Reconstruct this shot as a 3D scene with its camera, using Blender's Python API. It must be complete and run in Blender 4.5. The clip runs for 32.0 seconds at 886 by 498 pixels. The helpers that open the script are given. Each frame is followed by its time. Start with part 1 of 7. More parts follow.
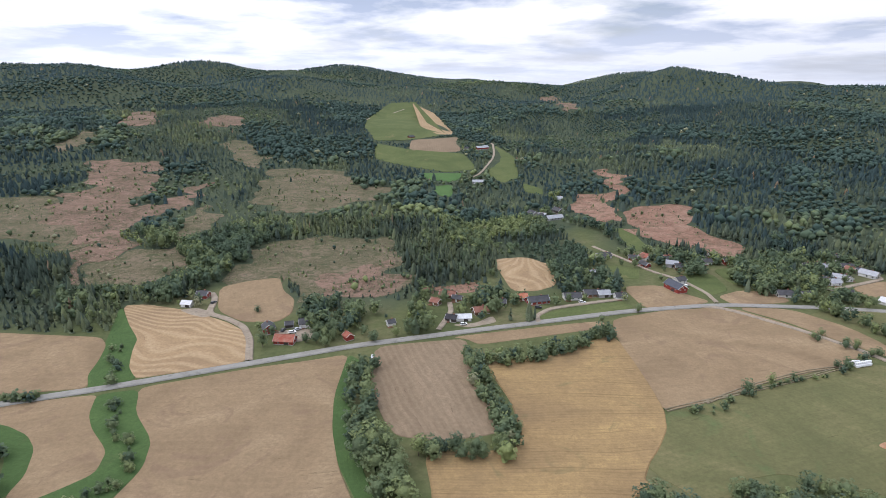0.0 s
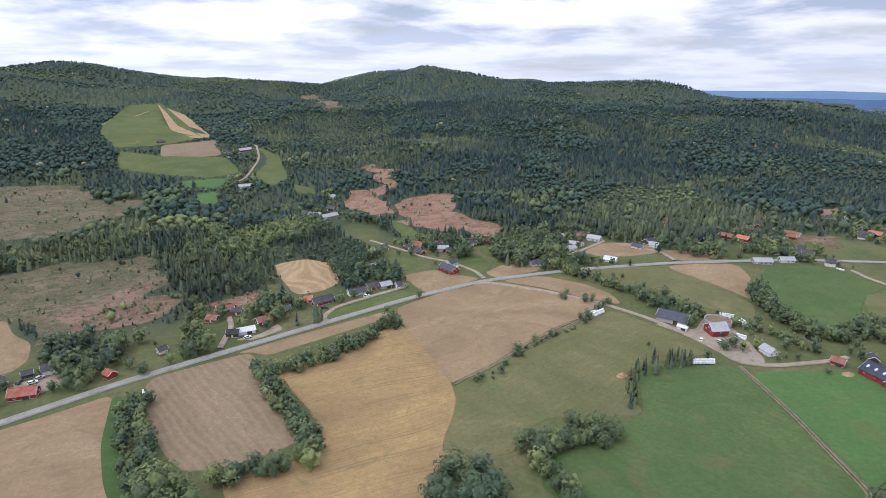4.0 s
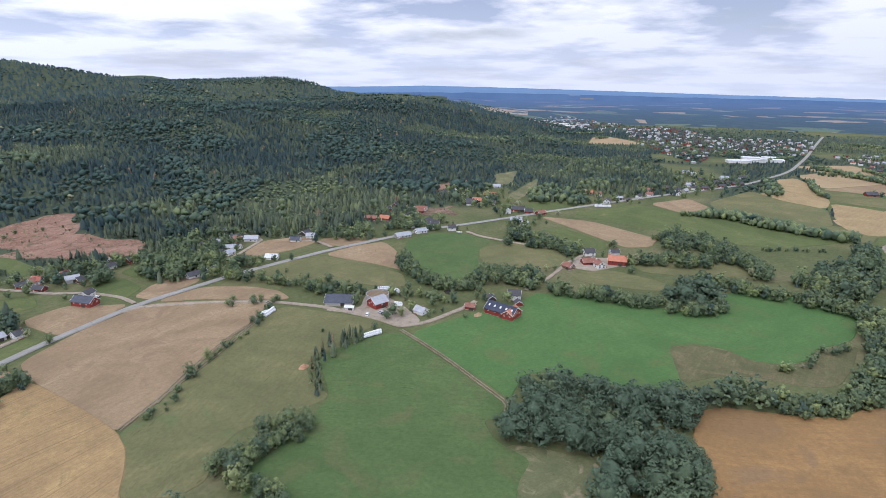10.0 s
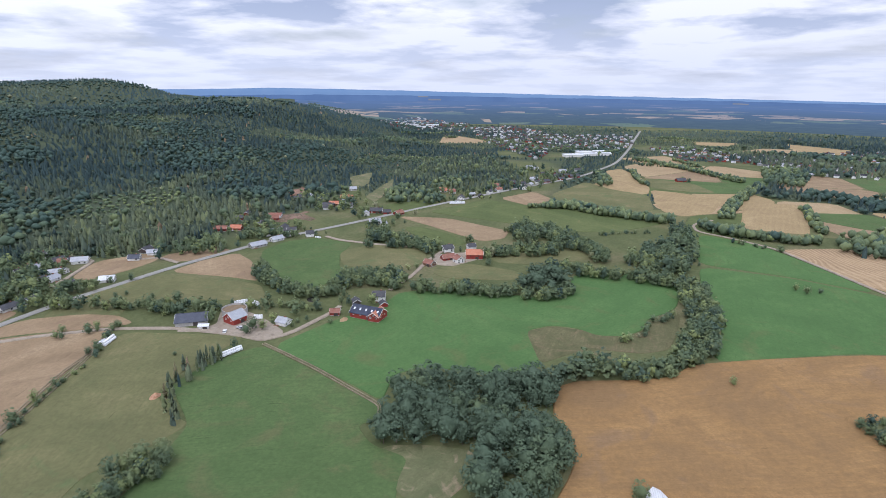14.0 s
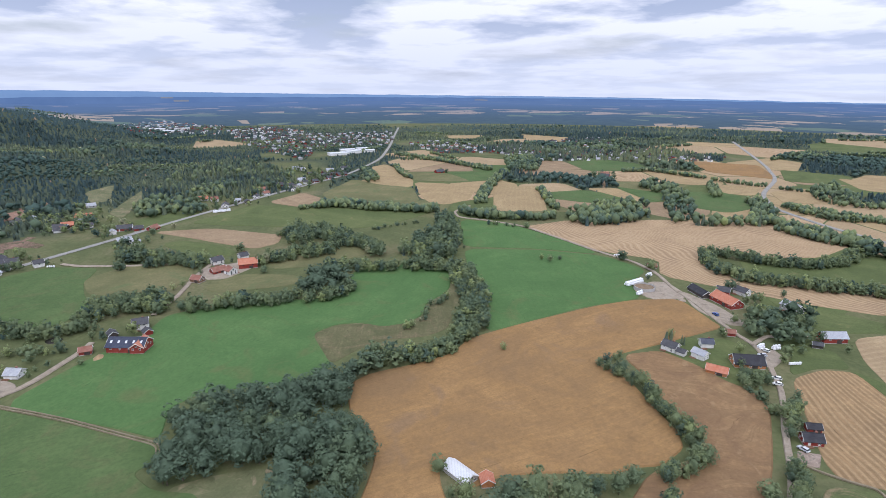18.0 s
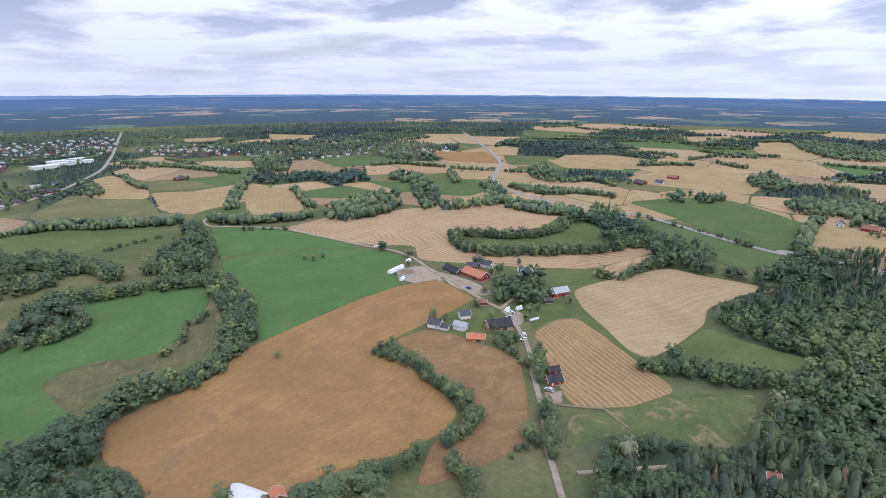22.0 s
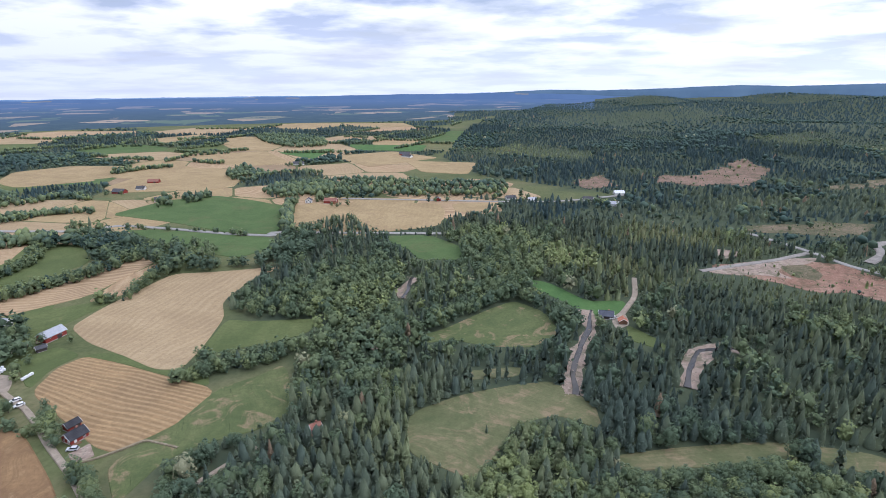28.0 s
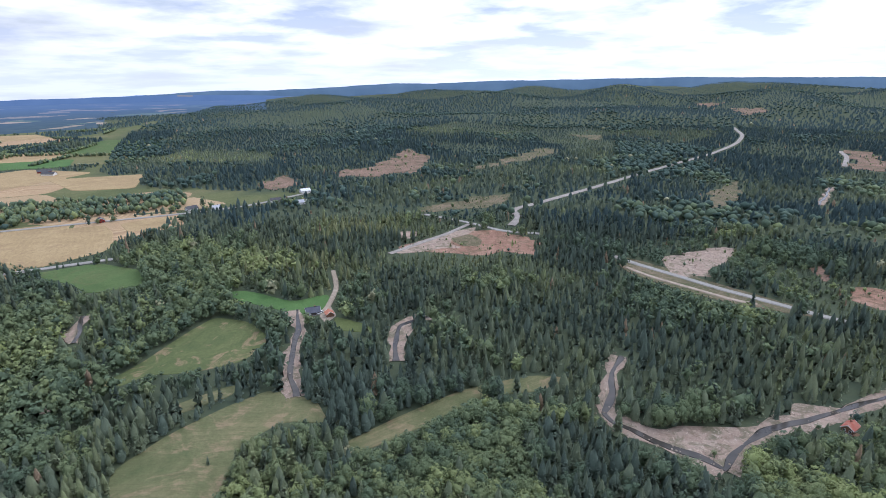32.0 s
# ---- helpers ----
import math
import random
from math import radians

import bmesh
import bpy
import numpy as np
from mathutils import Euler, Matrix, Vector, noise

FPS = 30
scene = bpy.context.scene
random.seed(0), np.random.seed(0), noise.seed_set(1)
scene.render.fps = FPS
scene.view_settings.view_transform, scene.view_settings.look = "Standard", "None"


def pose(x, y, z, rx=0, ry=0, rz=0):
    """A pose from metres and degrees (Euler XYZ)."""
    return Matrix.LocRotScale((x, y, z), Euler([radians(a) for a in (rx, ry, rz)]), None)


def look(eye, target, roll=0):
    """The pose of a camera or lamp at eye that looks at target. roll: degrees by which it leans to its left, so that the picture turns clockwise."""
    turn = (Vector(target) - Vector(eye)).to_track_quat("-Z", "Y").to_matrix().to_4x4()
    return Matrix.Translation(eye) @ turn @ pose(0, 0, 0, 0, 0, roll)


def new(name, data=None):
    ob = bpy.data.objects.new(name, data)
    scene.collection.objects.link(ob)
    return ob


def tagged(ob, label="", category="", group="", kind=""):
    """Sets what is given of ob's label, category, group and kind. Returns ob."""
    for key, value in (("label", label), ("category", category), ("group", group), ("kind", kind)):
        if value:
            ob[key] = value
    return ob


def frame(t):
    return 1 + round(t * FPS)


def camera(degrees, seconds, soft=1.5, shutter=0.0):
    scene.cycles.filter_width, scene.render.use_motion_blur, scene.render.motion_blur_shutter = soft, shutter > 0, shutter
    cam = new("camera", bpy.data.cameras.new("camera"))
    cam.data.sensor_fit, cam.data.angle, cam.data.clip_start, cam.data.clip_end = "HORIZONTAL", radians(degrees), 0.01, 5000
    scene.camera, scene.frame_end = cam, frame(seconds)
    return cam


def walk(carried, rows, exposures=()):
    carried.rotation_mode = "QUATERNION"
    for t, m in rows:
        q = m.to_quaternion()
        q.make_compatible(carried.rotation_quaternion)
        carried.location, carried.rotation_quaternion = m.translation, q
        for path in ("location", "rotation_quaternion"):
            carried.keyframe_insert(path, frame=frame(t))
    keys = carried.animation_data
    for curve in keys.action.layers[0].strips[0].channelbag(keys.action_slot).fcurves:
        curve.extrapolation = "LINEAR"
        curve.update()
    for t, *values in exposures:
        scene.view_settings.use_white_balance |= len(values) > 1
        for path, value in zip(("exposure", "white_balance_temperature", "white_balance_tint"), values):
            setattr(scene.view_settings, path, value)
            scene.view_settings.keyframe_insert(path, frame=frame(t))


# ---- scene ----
from mathutils import geometry

cam = camera(75.88, 32.0, 0.5)
EYE = 140
PATH = [
    (0.0, 0.07, -16.79, 0.19),
    (0.5, -2.32, -16.79, 0.18),
    (1.0, -4.94, -16.77, 0.16),
    (1.5, -7.56, -16.77, 0.12),
    (2.0, -10.34, -16.78, 0.08),
    (2.5, -12.97, -16.78, 0.06),
    (4.5, -27.43, -16.96, 0.07),
    (5.0, -32.68, -17.01, 0.06),
    (5.5, -37.62, -17.02, 0.05),
    (6.0, -40.76, -17.04, 0.04),
    (6.5, -43.99, -17.07, 0.04),
    (7.0, -47.09, -17.09, 0.05),
    (7.5, -49.83, -17.13, 0.06),
    (8.0, -51.69, -17.14, 0.08),
    (8.5, -53.04, -17.16, 0.10),
    (9.0, -54.90, -17.14, 0.13),
    (9.5, -56.67, -17.13, 0.13),
    (10.0, -57.65, -17.13, 0.14),
    (10.5, -58.26, -17.10, 0.16),
    (11.0, -59.50, -17.07, 0.18),
    (11.5, -61.40, -17.05, 0.17),
    (12.0, -64.25, -17.04, 0.15),
    (12.5, -67.43, -17.02, 0.14),
    (13.0, -69.97, -16.98, 0.14),
    (13.5, -71.48, -16.96, 0.14),
    (15.5, -78.08, -16.86, 0.15),
    (16.0, -83.08, -16.88, 0.15),
    (16.5, -86.56, -16.91, 0.13),
    (17.0, -90.52, -16.92, 0.12),
    (17.5, -93.69, -16.96, 0.11),
    (18.0, -95.44, -16.99, 0.11),
    (18.5, -97.23, -17.01, 0.11),
    (19.0, -99.33, -17.04, 0.09),
    (19.5, -101.65, -17.07, 0.08),
    (20.0, -104.75, -17.11, 0.07),
    (20.5, -108.28, -17.12, 0.05),
    (21.0, -112.11, -17.14, 0.02),
    (21.5, -115.85, -17.16, 0.00),
    (22.0, -120.14, -17.19, -0.00),
    (22.5, -124.52, -17.21, -0.00),
    (23.0, -128.88, -17.22, 0.01),
    (23.5, -133.06, -17.21, 0.03),
    (24.0, -137.38, -17.20, 0.04),
    (24.5, -141.38, -17.16, 0.06),
    (25.0, -145.35, -17.14, 0.07),
    (25.5, -149.32, -17.13, 0.07),
    (27.5, -164.76, -17.17, 0.10),
    (28.0, -169.51, -17.16, 0.09),
    (28.5, -174.60, -17.16, 0.08),
    (29.0, -179.39, -17.15, 0.05),
    (29.5, -183.64, -17.16, 0.01),
    (30.0, -186.56, -17.17, -0.03),
    (30.5, -189.81, -17.16, -0.08),
    (31.0, -193.87, -17.17, -0.12),
    (31.5, -197.85, -17.19, -0.14),
    (32.0, -200.77, -17.18, -0.15),
]
walk(cam, [(t, pose(0, 0, EYE, 90 + pitch, 0, yaw) @ pose(0, 0, 0, 0, 0, roll)) for t, yaw, pitch, roll in PATH],
     [(0.0, 0.33, 6300, 15), (7.0, 0.36, 6050, 16), (25.0, 0.34, 5920, 17), (28.0, 0.40, 5850, 17), (32.0, 0.44, 5830, 17)])

# ---- world and light ----
SUN_ELEV, SUN_HEAD = 58, 268   # degrees; heading clockwise from +y
world = bpy.data.worlds.new("world")
scene.world = world
world.use_nodes = True
wn, wl = world.node_tree.nodes, world.node_tree.links
wn.clear()


def wnode(kind, **inputs):
    n = wn.new(kind)
    for key, value in inputs.items():
        n.inputs[key].default_value = value
    return n


w_out = wnode("ShaderNodeOutputWorld")
w_bg = wnode("ShaderNodeBackground", Strength=0.105)
sky = wnode("ShaderNodeTexSky")
sky.sky_type, sky.sun_disc = "NISHITA", False
sky.sun_elevation, sky.sun_rotation = radians(SUN_ELEV), radians(SUN_HEAD)
sky.air_density, sky.dust_density = 1.0, 2.5
w_co = wnode("ShaderNodeTexCoord")
w_sep = wnode("ShaderNodeSeparateXYZ")
wl.new(w_co.outputs["Generated"], w_sep.inputs[0])
w_up = wnode("ShaderNodeMath")
w_up.operation = "ADD"
w_up.inputs[1].default_value = 0.13
wl.new(w_sep.outputs["Z"], w_up.inputs[0])
w_add = wnode("ShaderNodeMath")
w_add.operation = "MAXIMUM"
w_add.inputs[1].default_value = 0.06
wl.new(w_up.outputs[0], w_add.inputs[0])
w_x, w_y = wnode("ShaderNodeMath"), wnode("ShaderNodeMath")
w_x.operation = w_y.operation = "DIVIDE"
wl.new(w_sep.outputs["X"], w_x.inputs[0])
wl.new(w_sep.outputs["Y"], w_y.inputs[0])
wl.new(w_add.outputs[0], w_x.inputs[1])
wl.new(w_add.outputs[0], w_y.inputs[1])
w_flat = wnode("ShaderNodeCombineXYZ")
wl.new(w_x.outputs[0], w_flat.inputs[0])
wl.new(w_y.outputs[0], w_flat.inputs[1])
# cloud deck: broad banks, and a finer fleece
w_bank = wnode("ShaderNodeTexNoise", Scale=0.62, Detail=9.0, Roughness=0.55, Distortion=0.15)
wl.new(w_flat.outputs[0], w_bank.inputs["Vector"])
w_ramp = wnode("ShaderNodeValToRGB")
w_ramp.color_ramp.elements[0].position, w_ramp.color_ramp.elements[0].color = 0.30, (0.0, 0.0, 0.0, 1)
w_ramp.color_ramp.elements[1].position, w_ramp.color_ramp.elements[1].color = 0.50, (1.0, 1.0, 1.0, 1)
wl.new(w_bank.outputs["Fac"], w_ramp.inputs["Fac"])
w_shade = wnode("ShaderNodeTexNoise", Scale=0.95, Detail=9.0, Roughness=0.55, Distortion=0.1)
w_off = wnode("ShaderNodeMapping")
w_off.inputs["Location"].default_value = (7.3, 2.1, 0.0)
wl.new(w_flat.outputs[0], w_off.inputs["Vector"])
wl.new(w_off.outputs[0], w_shade.inputs["Vector"])
w_tone = wnode("ShaderNodeValToRGB")
tone = w_tone.color_ramp
tone.elements[0].position, tone.elements[0].color = 0.40, (3.5, 4.2, 5.5, 1)
tone.elements[1].position, tone.elements[1].color = 0.54, (8.6, 8.8, 9.2, 1)
wl.new(w_shade.outputs["Fac"], w_tone.inputs["Fac"])
w_mix = wnode("ShaderNodeMix")
w_mix.data_type = "RGBA"
wl.new(w_ramp.outputs["Color"], w_mix.inputs["Factor"])
wl.new(sky.outputs["Color"], w_mix.inputs["A"])
wl.new(w_tone.outputs["Color"], w_mix.inputs["B"])
w_low = wnode("ShaderNodeMapRange")
w_low.interpolation_type = "SMOOTHSTEP"
for key, value in (("From Min", -0.03), ("From Max", 0.15), ("To Min", 0.85), ("To Max", 0.0)):
    w_low.inputs[key].default_value = value
wl.new(w_sep.outputs["Z"], w_low.inputs["Value"])
w_haze = wnode("ShaderNodeMix")
w_haze.data_type = "RGBA"
w_haze.inputs["B"].default_value = (6.3, 6.8, 7.7, 1)
wl.new(w_low.outputs[0], w_haze.inputs["Factor"])
wl.new(w_mix.outputs["Result"], w_haze.inputs["A"])
# the sky is brighter towards the sun's side
w_side = wnode("ShaderNodeMath")
w_side.operation = "MULTIPLY_ADD"
w_side.inputs[1].default_value, w_side.inputs[2].default_value = -0.17, 1.03
wl.new(w_sep.outputs["X"], w_side.inputs[0])
w_lit = wnode("ShaderNodeVectorMath")
w_lit.operation = "SCALE"
wl.new(w_haze.outputs["Result"], w_lit.inputs[0])
wl.new(w_side.outputs[0], w_lit.inputs["Scale"])
# an overcast sky is brightest overhead
w_zen = wnode("ShaderNodeMapRange")
for key, value in (("From Min", 0.18), ("From Max", 1.0), ("To Min", 1.0), ("To Max", 1.8)):
    w_zen.inputs[key].default_value = value
wl.new(w_sep.outputs["Z"], w_zen.inputs["Value"])
w_full = wnode("ShaderNodeVectorMath")
w_full.operation = "SCALE"
wl.new(w_lit.outputs[0], w_full.inputs[0])
wl.new(w_zen.outputs[0], w_full.inputs["Scale"])
wl.new(w_full.outputs[0], w_bg.inputs["Color"])
wl.new(w_bg.outputs[0], w_out.inputs["Surface"])

sun_data = bpy.data.lights.new("sun", "SUN")
sun_data.energy, sun_data.angle, sun_data.color = 0.75, radians(30), (1.0, 0.96, 0.91)
sun = new("sun", sun_data)
sun_to = Vector((math.sin(radians(SUN_HEAD)) * math.cos(radians(SUN_ELEV)), math.cos(radians(SUN_HEAD)) * math.cos(radians(SUN_ELEV)), math.sin(radians(SUN_ELEV))))
sun.matrix_world = look(sun_to * 500, (0, 0, 0))

# ---- materials ----


class Nodes:
    """A material's node tree, with short ways to add and join nodes."""

    def __init__(self, name, rough=0.9, spec=0.15, metal=0.0):
        self.mat = bpy.data.materials.new(name)
        self.mat.use_nodes = True
        self.t = self.mat.node_tree
        self.b = self.t.nodes["Principled BSDF"]
        self.b.inputs["Roughness"].default_value = rough
        self.b.inputs["Specular IOR Level"].default_value = spec
        self.b.inputs["Metallic"].default_value = metal

    def add(self, kind, **inputs):
        n = self.t.nodes.new(kind)
        for key, value in inputs.items():
            n.inputs[key].default_value = value
        return n

    def join(self, a, b):
        self.t.links.new(a, b)

    def coords(self, world_space=False):
        if world_space:
            return self.add("ShaderNodeNewGeometry").outputs["Position"]
        return self.add("ShaderNodeTexCoord").outputs["Object"]

    def noise(self, vec, scale, detail=5.0, rough=0.6, distort=0.0):
        n = self.add("ShaderNodeTexNoise", Scale=scale, Detail=detail, Roughness=rough, Distortion=distort)
        self.join(vec, n.inputs["Vector"])
        return n.outputs["Fac"]

    def ramp(self, fac, stops):
        n = self.add("ShaderNodeValToRGB")
        e = n.color_ramp.elements
        while len(e) < len(stops):
            e.new(0.5)
        for el, (p, c) in zip(e, stops):
            el.position, el.color = p, (*c, 1) if len(c) == 3 else c
        self.join(fac, n.inputs["Fac"])
        return n.outputs["Color"]

    def grey(self, fac, a, b):
        return self.ramp(fac, [(a, (0, 0, 0)), (b, (1, 1, 1))])

    def mix(self, fac, a, b, mode="MIX"):
        n = self.add("ShaderNodeMix")
        n.data_type, n.blend_type = "RGBA", mode
        for value, key in ((fac, "Factor"), (a, "A"), (b, "B")):
            if isinstance(value, (int, float)):
                n.inputs[key].default_value = value
            elif isinstance(value, tuple):
                n.inputs[key].default_value = (*value, 1)
            else:
                self.join(value, n.inputs[key])
        return n.outputs["Result"]

    def math(self, op, a, b=0.0):
        n = self.add("ShaderNodeMath")
        n.operation = op
        for value, i in ((a, 0), (b, 1)):
            if isinstance(value, (int, float)):
                n.inputs[i].default_value = value
            else:
                self.join(value, n.inputs[i])
        return n.outputs[0]

    def bump(self, height, strength=0.4, distance=0.3):
        n = self.add("ShaderNodeBump", Strength=strength, Distance=distance)
        self.join(height, n.inputs["Height"])
        self.join(n.outputs[0], self.b.inputs["Normal"])

    def done(self, colour):
        if isinstance(colour, tuple):
            self.b.inputs["Base Color"].default_value = (*colour, 1)
        else:
            self.join(colour, self.b.inputs["Base Color"])
        return self.mat


def crop(name, light, mid, dark, rows=0.0, row_mix=0.0, row_colour=None, patch=None, patch_at=(0.56, 0.68), tram=0.0, patch_scale=0.014, wobble=6.0, streak=0.24, spots=0.0):
    """A field: broad swirling patches, streaks along the rows, fine grain, drill rows every `rows` metres along x, wheel tracks every `tram` metres."""
    n = Nodes(name, 0.95, 0.08)
    v = n.coords()
    far_off = n.add("ShaderNodeObjectInfo").outputs["Random"]
    shift = n.add("ShaderNodeVectorMath")
    shift.operation = "ADD"
    n.join(v, shift.inputs[0])
    comb = n.add("ShaderNodeCombineXYZ")
    n.join(n.math("MULTIPLY", far_off, 900.0), comb.inputs[2])
    n.join(comb.outputs[0], shift.inputs[1])
    w = shift.outputs[0]
    broad = n.noise(w, patch_scale, 6, 0.6, 1.4)
    middle = n.noise(w, 0.06, 6, 0.65, 1.6)
    fine = n.noise(w, 0.55, 7, 0.85)
    c = n.ramp(broad, [(0.33, dark), (0.48, mid), (0.64, light)])
    c = n.mix(n.math("MULTIPLY", n.grey(middle, 0.42, 0.66), 0.5), c, dark)
    if patch:
        spot = n.noise(w, patch_scale * 1.9, 7, 0.62, 1.8)
        c = n.mix(n.math("MULTIPLY", n.grey(spot, *patch_at), 0.75), c, patch)
    sep = n.add("ShaderNodeSeparateXYZ")
    n.join(v, sep.inputs[0])
    bend = n.math("MULTIPLY", n.math("SUBTRACT", n.noise(v, 0.008, 2, 0.5), 0.5), wobble * 4)
    across = n.math("ADD", sep.outputs["Y"], bend)
    lane = n.add("ShaderNodeCombineXYZ")
    n.join(n.math("MULTIPLY", sep.outputs["X"], 0.03), lane.inputs[0])
    n.join(n.math("MULTIPLY", across, 0.45), lane.inputs[1])
    n.join(n.math("MULTIPLY", far_off, 300.0), lane.inputs[2])
    stripe = n.noise(lane.outputs[0], 1.0, 6, 0.7)
    c = n.mix(n.math("MULTIPLY", n.grey(stripe, 0.48, 0.66), streak), c, tuple(x * 1.18 for x in light))
    c = n.mix(n.math("MULTIPLY", n.grey(stripe, 0.50, 0.36), streak), c, tuple(x * 0.8 for x in dark))
    if rows:
        ripple = n.math("SINE", n.math("MULTIPLY", across, 6.2832 / rows))
        fac = n.math("MULTIPLY", n.grey(n.math("ADD", n.math("MULTIPLY", ripple, 0.5), n.math("MULTIPLY", middle, 0.9)), 0.25, 0.95), row_mix)
        c = n.mix(fac, c, row_colour or light)
    if tram:
        saw = n.math("PINGPONG", across, tram / 2)
        near = n.math("LESS_THAN", n.math("ABSOLUTE", n.math("SUBTRACT", saw, 1.0)), 0.28)
        gate = n.grey(n.noise(w, 0.02, 3, 0.5), 0.36, 0.6)
        c = n.mix(n.math("MULTIPLY", n.math("MULTIPLY", near, gate), 0.4), c, tuple(x * 0.62 for x in dark))
    c = n.mix(n.math("MULTIPLY", n.grey(fine, 0.38, 0.64), 0.5), c, tuple(x * 0.62 for x in dark))
    scratch = n.noise(lane.outputs[0], 3.1, 4, 0.6, 1.0)
    c = n.mix(n.math("MULTIPLY", n.grey(scratch, 0.655, 0.70), 0.6), c, tuple(x * 0.5 for x in dark))
    if spots:
        flat_spot = n.noise(w, 0.05, 7, 0.7, 2.5)
        c = n.mix(n.math("MULTIPLY", n.grey(flat_spot, 0.63, 0.68), spots), c, tuple(x * 0.6 for x in dark))
    n.bump(n.math("ADD", fine, stripe), 0.5, 0.4)
    return n.done(c)


TAN = crop("tan_stubble", (0.365, 0.270, 0.164), (0.300, 0.215, 0.128), (0.235, 0.167, 0.100), 5.0, 0.08, None, (0.235, 0.160, 0.104), (0.55, 0.62), patch_scale=0.018, streak=0.16, spots=0.25)
STRAW = crop("straw_stubble", (0.434, 0.310, 0.177), (0.366, 0.254, 0.142), (0.279, 0.192, 0.112), 4.4, 0.5, (0.533, 0.396, 0.239), wobble=26)
PLOUGH = crop("harrowed_soil", (0.312, 0.235, 0.156), (0.255, 0.190, 0.124), (0.198, 0.145, 0.094), 3.4, 0.25, (0.343, 0.265, 0.179), streak=0.3)
GOLD = crop("golden_wheat", (0.427, 0.293, 0.132), (0.322, 0.219, 0.107), (0.242, 0.166, 0.090), 1.6, 0.18, None, (0.156, 0.153, 0.079), (0.57, 0.66), tram=12, spots=0.3)
ORANGE = crop("ripe_wheat", (0.365, 0.218, 0.090), (0.300, 0.178, 0.073), (0.226, 0.142, 0.069), 2.0, 0.06, None, (0.230, 0.152, 0.089), (0.56, 0.7), streak=0.3, spots=0.35)
RUSSET = crop("lodged_grain", (0.312, 0.200, 0.098), (0.260, 0.161, 0.080), (0.198, 0.123, 0.067), 0, 0, None, (0.320, 0.216, 0.114), (0.56, 0.66), patch_scale=0.05, wobble=34, streak=0.42, spots=0.45)
PALEWHEAT = crop("pale_wheat", (0.425, 0.32, 0.185), (0.37, 0.272, 0.152), (0.295, 0.213, 0.122), 4.2, 0.26, (0.47, 0.365, 0.225), streak=0.3, wobble=12)
BARLEY = crop("ripe_barley", (0.413, 0.311, 0.166), (0.352, 0.260, 0.135), (0.281, 0.204, 0.108), 5.0, 0.2, None, (0.275, 0.194, 0.110), (0.55, 0.64), patch_scale=0.018, streak=0.2)
STRIPES = crop("swath_stubble", (0.364, 0.242, 0.120), (0.308, 0.200, 0.101), (0.224, 0.149, 0.081), 2.6, 0.6, (0.437, 0.314, 0.166), wobble=7, streak=0.5)
OLIVE = crop("hay_grass", (0.217, 0.190, 0.095), (0.167, 0.161, 0.074), (0.121, 0.125, 0.057), 0, 0, None, (0.103, 0.152, 0.063), (0.55, 0.68), spots=0.2)
GREEN = crop("pasture_grass", (0.147, 0.165, 0.066), (0.114, 0.139, 0.053), (0.086, 0.110, 0.042), 0, 0, None, (0.252, 0.196, 0.098), (0.63, 0.74), streak=0.14, spots=0.2)
MIDGREEN = crop("ley_grass", (0.116, 0.163, 0.062), (0.093, 0.140, 0.052), (0.073, 0.115, 0.042), 0, 0, None, (0.134, 0.129, 0.062), (0.52, 0.68), streak=0.14, spots=0.2)
LUSH = crop("lush_grass", (0.112, 0.188, 0.066), (0.088, 0.163, 0.055), (0.073, 0.138, 0.047), 0, 0, None, (0.128, 0.140, 0.058), (0.56, 0.7), streak=0.14, spots=0.2)
HAY = crop("dry_meadow", (0.235, 0.21, 0.12), (0.162, 0.162, 0.082), (0.108, 0.122, 0.058), 0, 0, None, (0.34, 0.255, 0.17), (0.55, 0.64), patch_scale=0.03)
MEADOW = crop("patchy_meadow", (0.146, 0.158, 0.069), (0.113, 0.135, 0.055), (0.082, 0.107, 0.044), 0, 0, None, (0.290, 0.206, 0.128), (0.53, 0.61), patch_scale=0.03, streak=0.16)
DRYMEADOW = crop("dry_river_meadow", (0.196, 0.177, 0.094), (0.144, 0.149, 0.073), (0.100, 0.118, 0.053), 0, 0, None, (0.285, 0.206, 0.129), (0.52, 0.64), patch_scale=0.03, streak=0.3)
ROUGH = crop("uncut_meadow", (0.172, 0.152, 0.08), (0.13, 0.126, 0.062), (0.092, 0.10, 0.046), 0, 0, None, (0.20, 0.15, 0.09), (0.52, 0.66), patch_scale=0.04, streak=0.3)
VERGE = crop("grass_margin", (0.095, 0.149, 0.051), (0.077, 0.129, 0.045), (0.063, 0.107, 0.038), 0, 0, None, (0.108, 0.127, 0.056), (0.56, 0.7), streak=0.2)


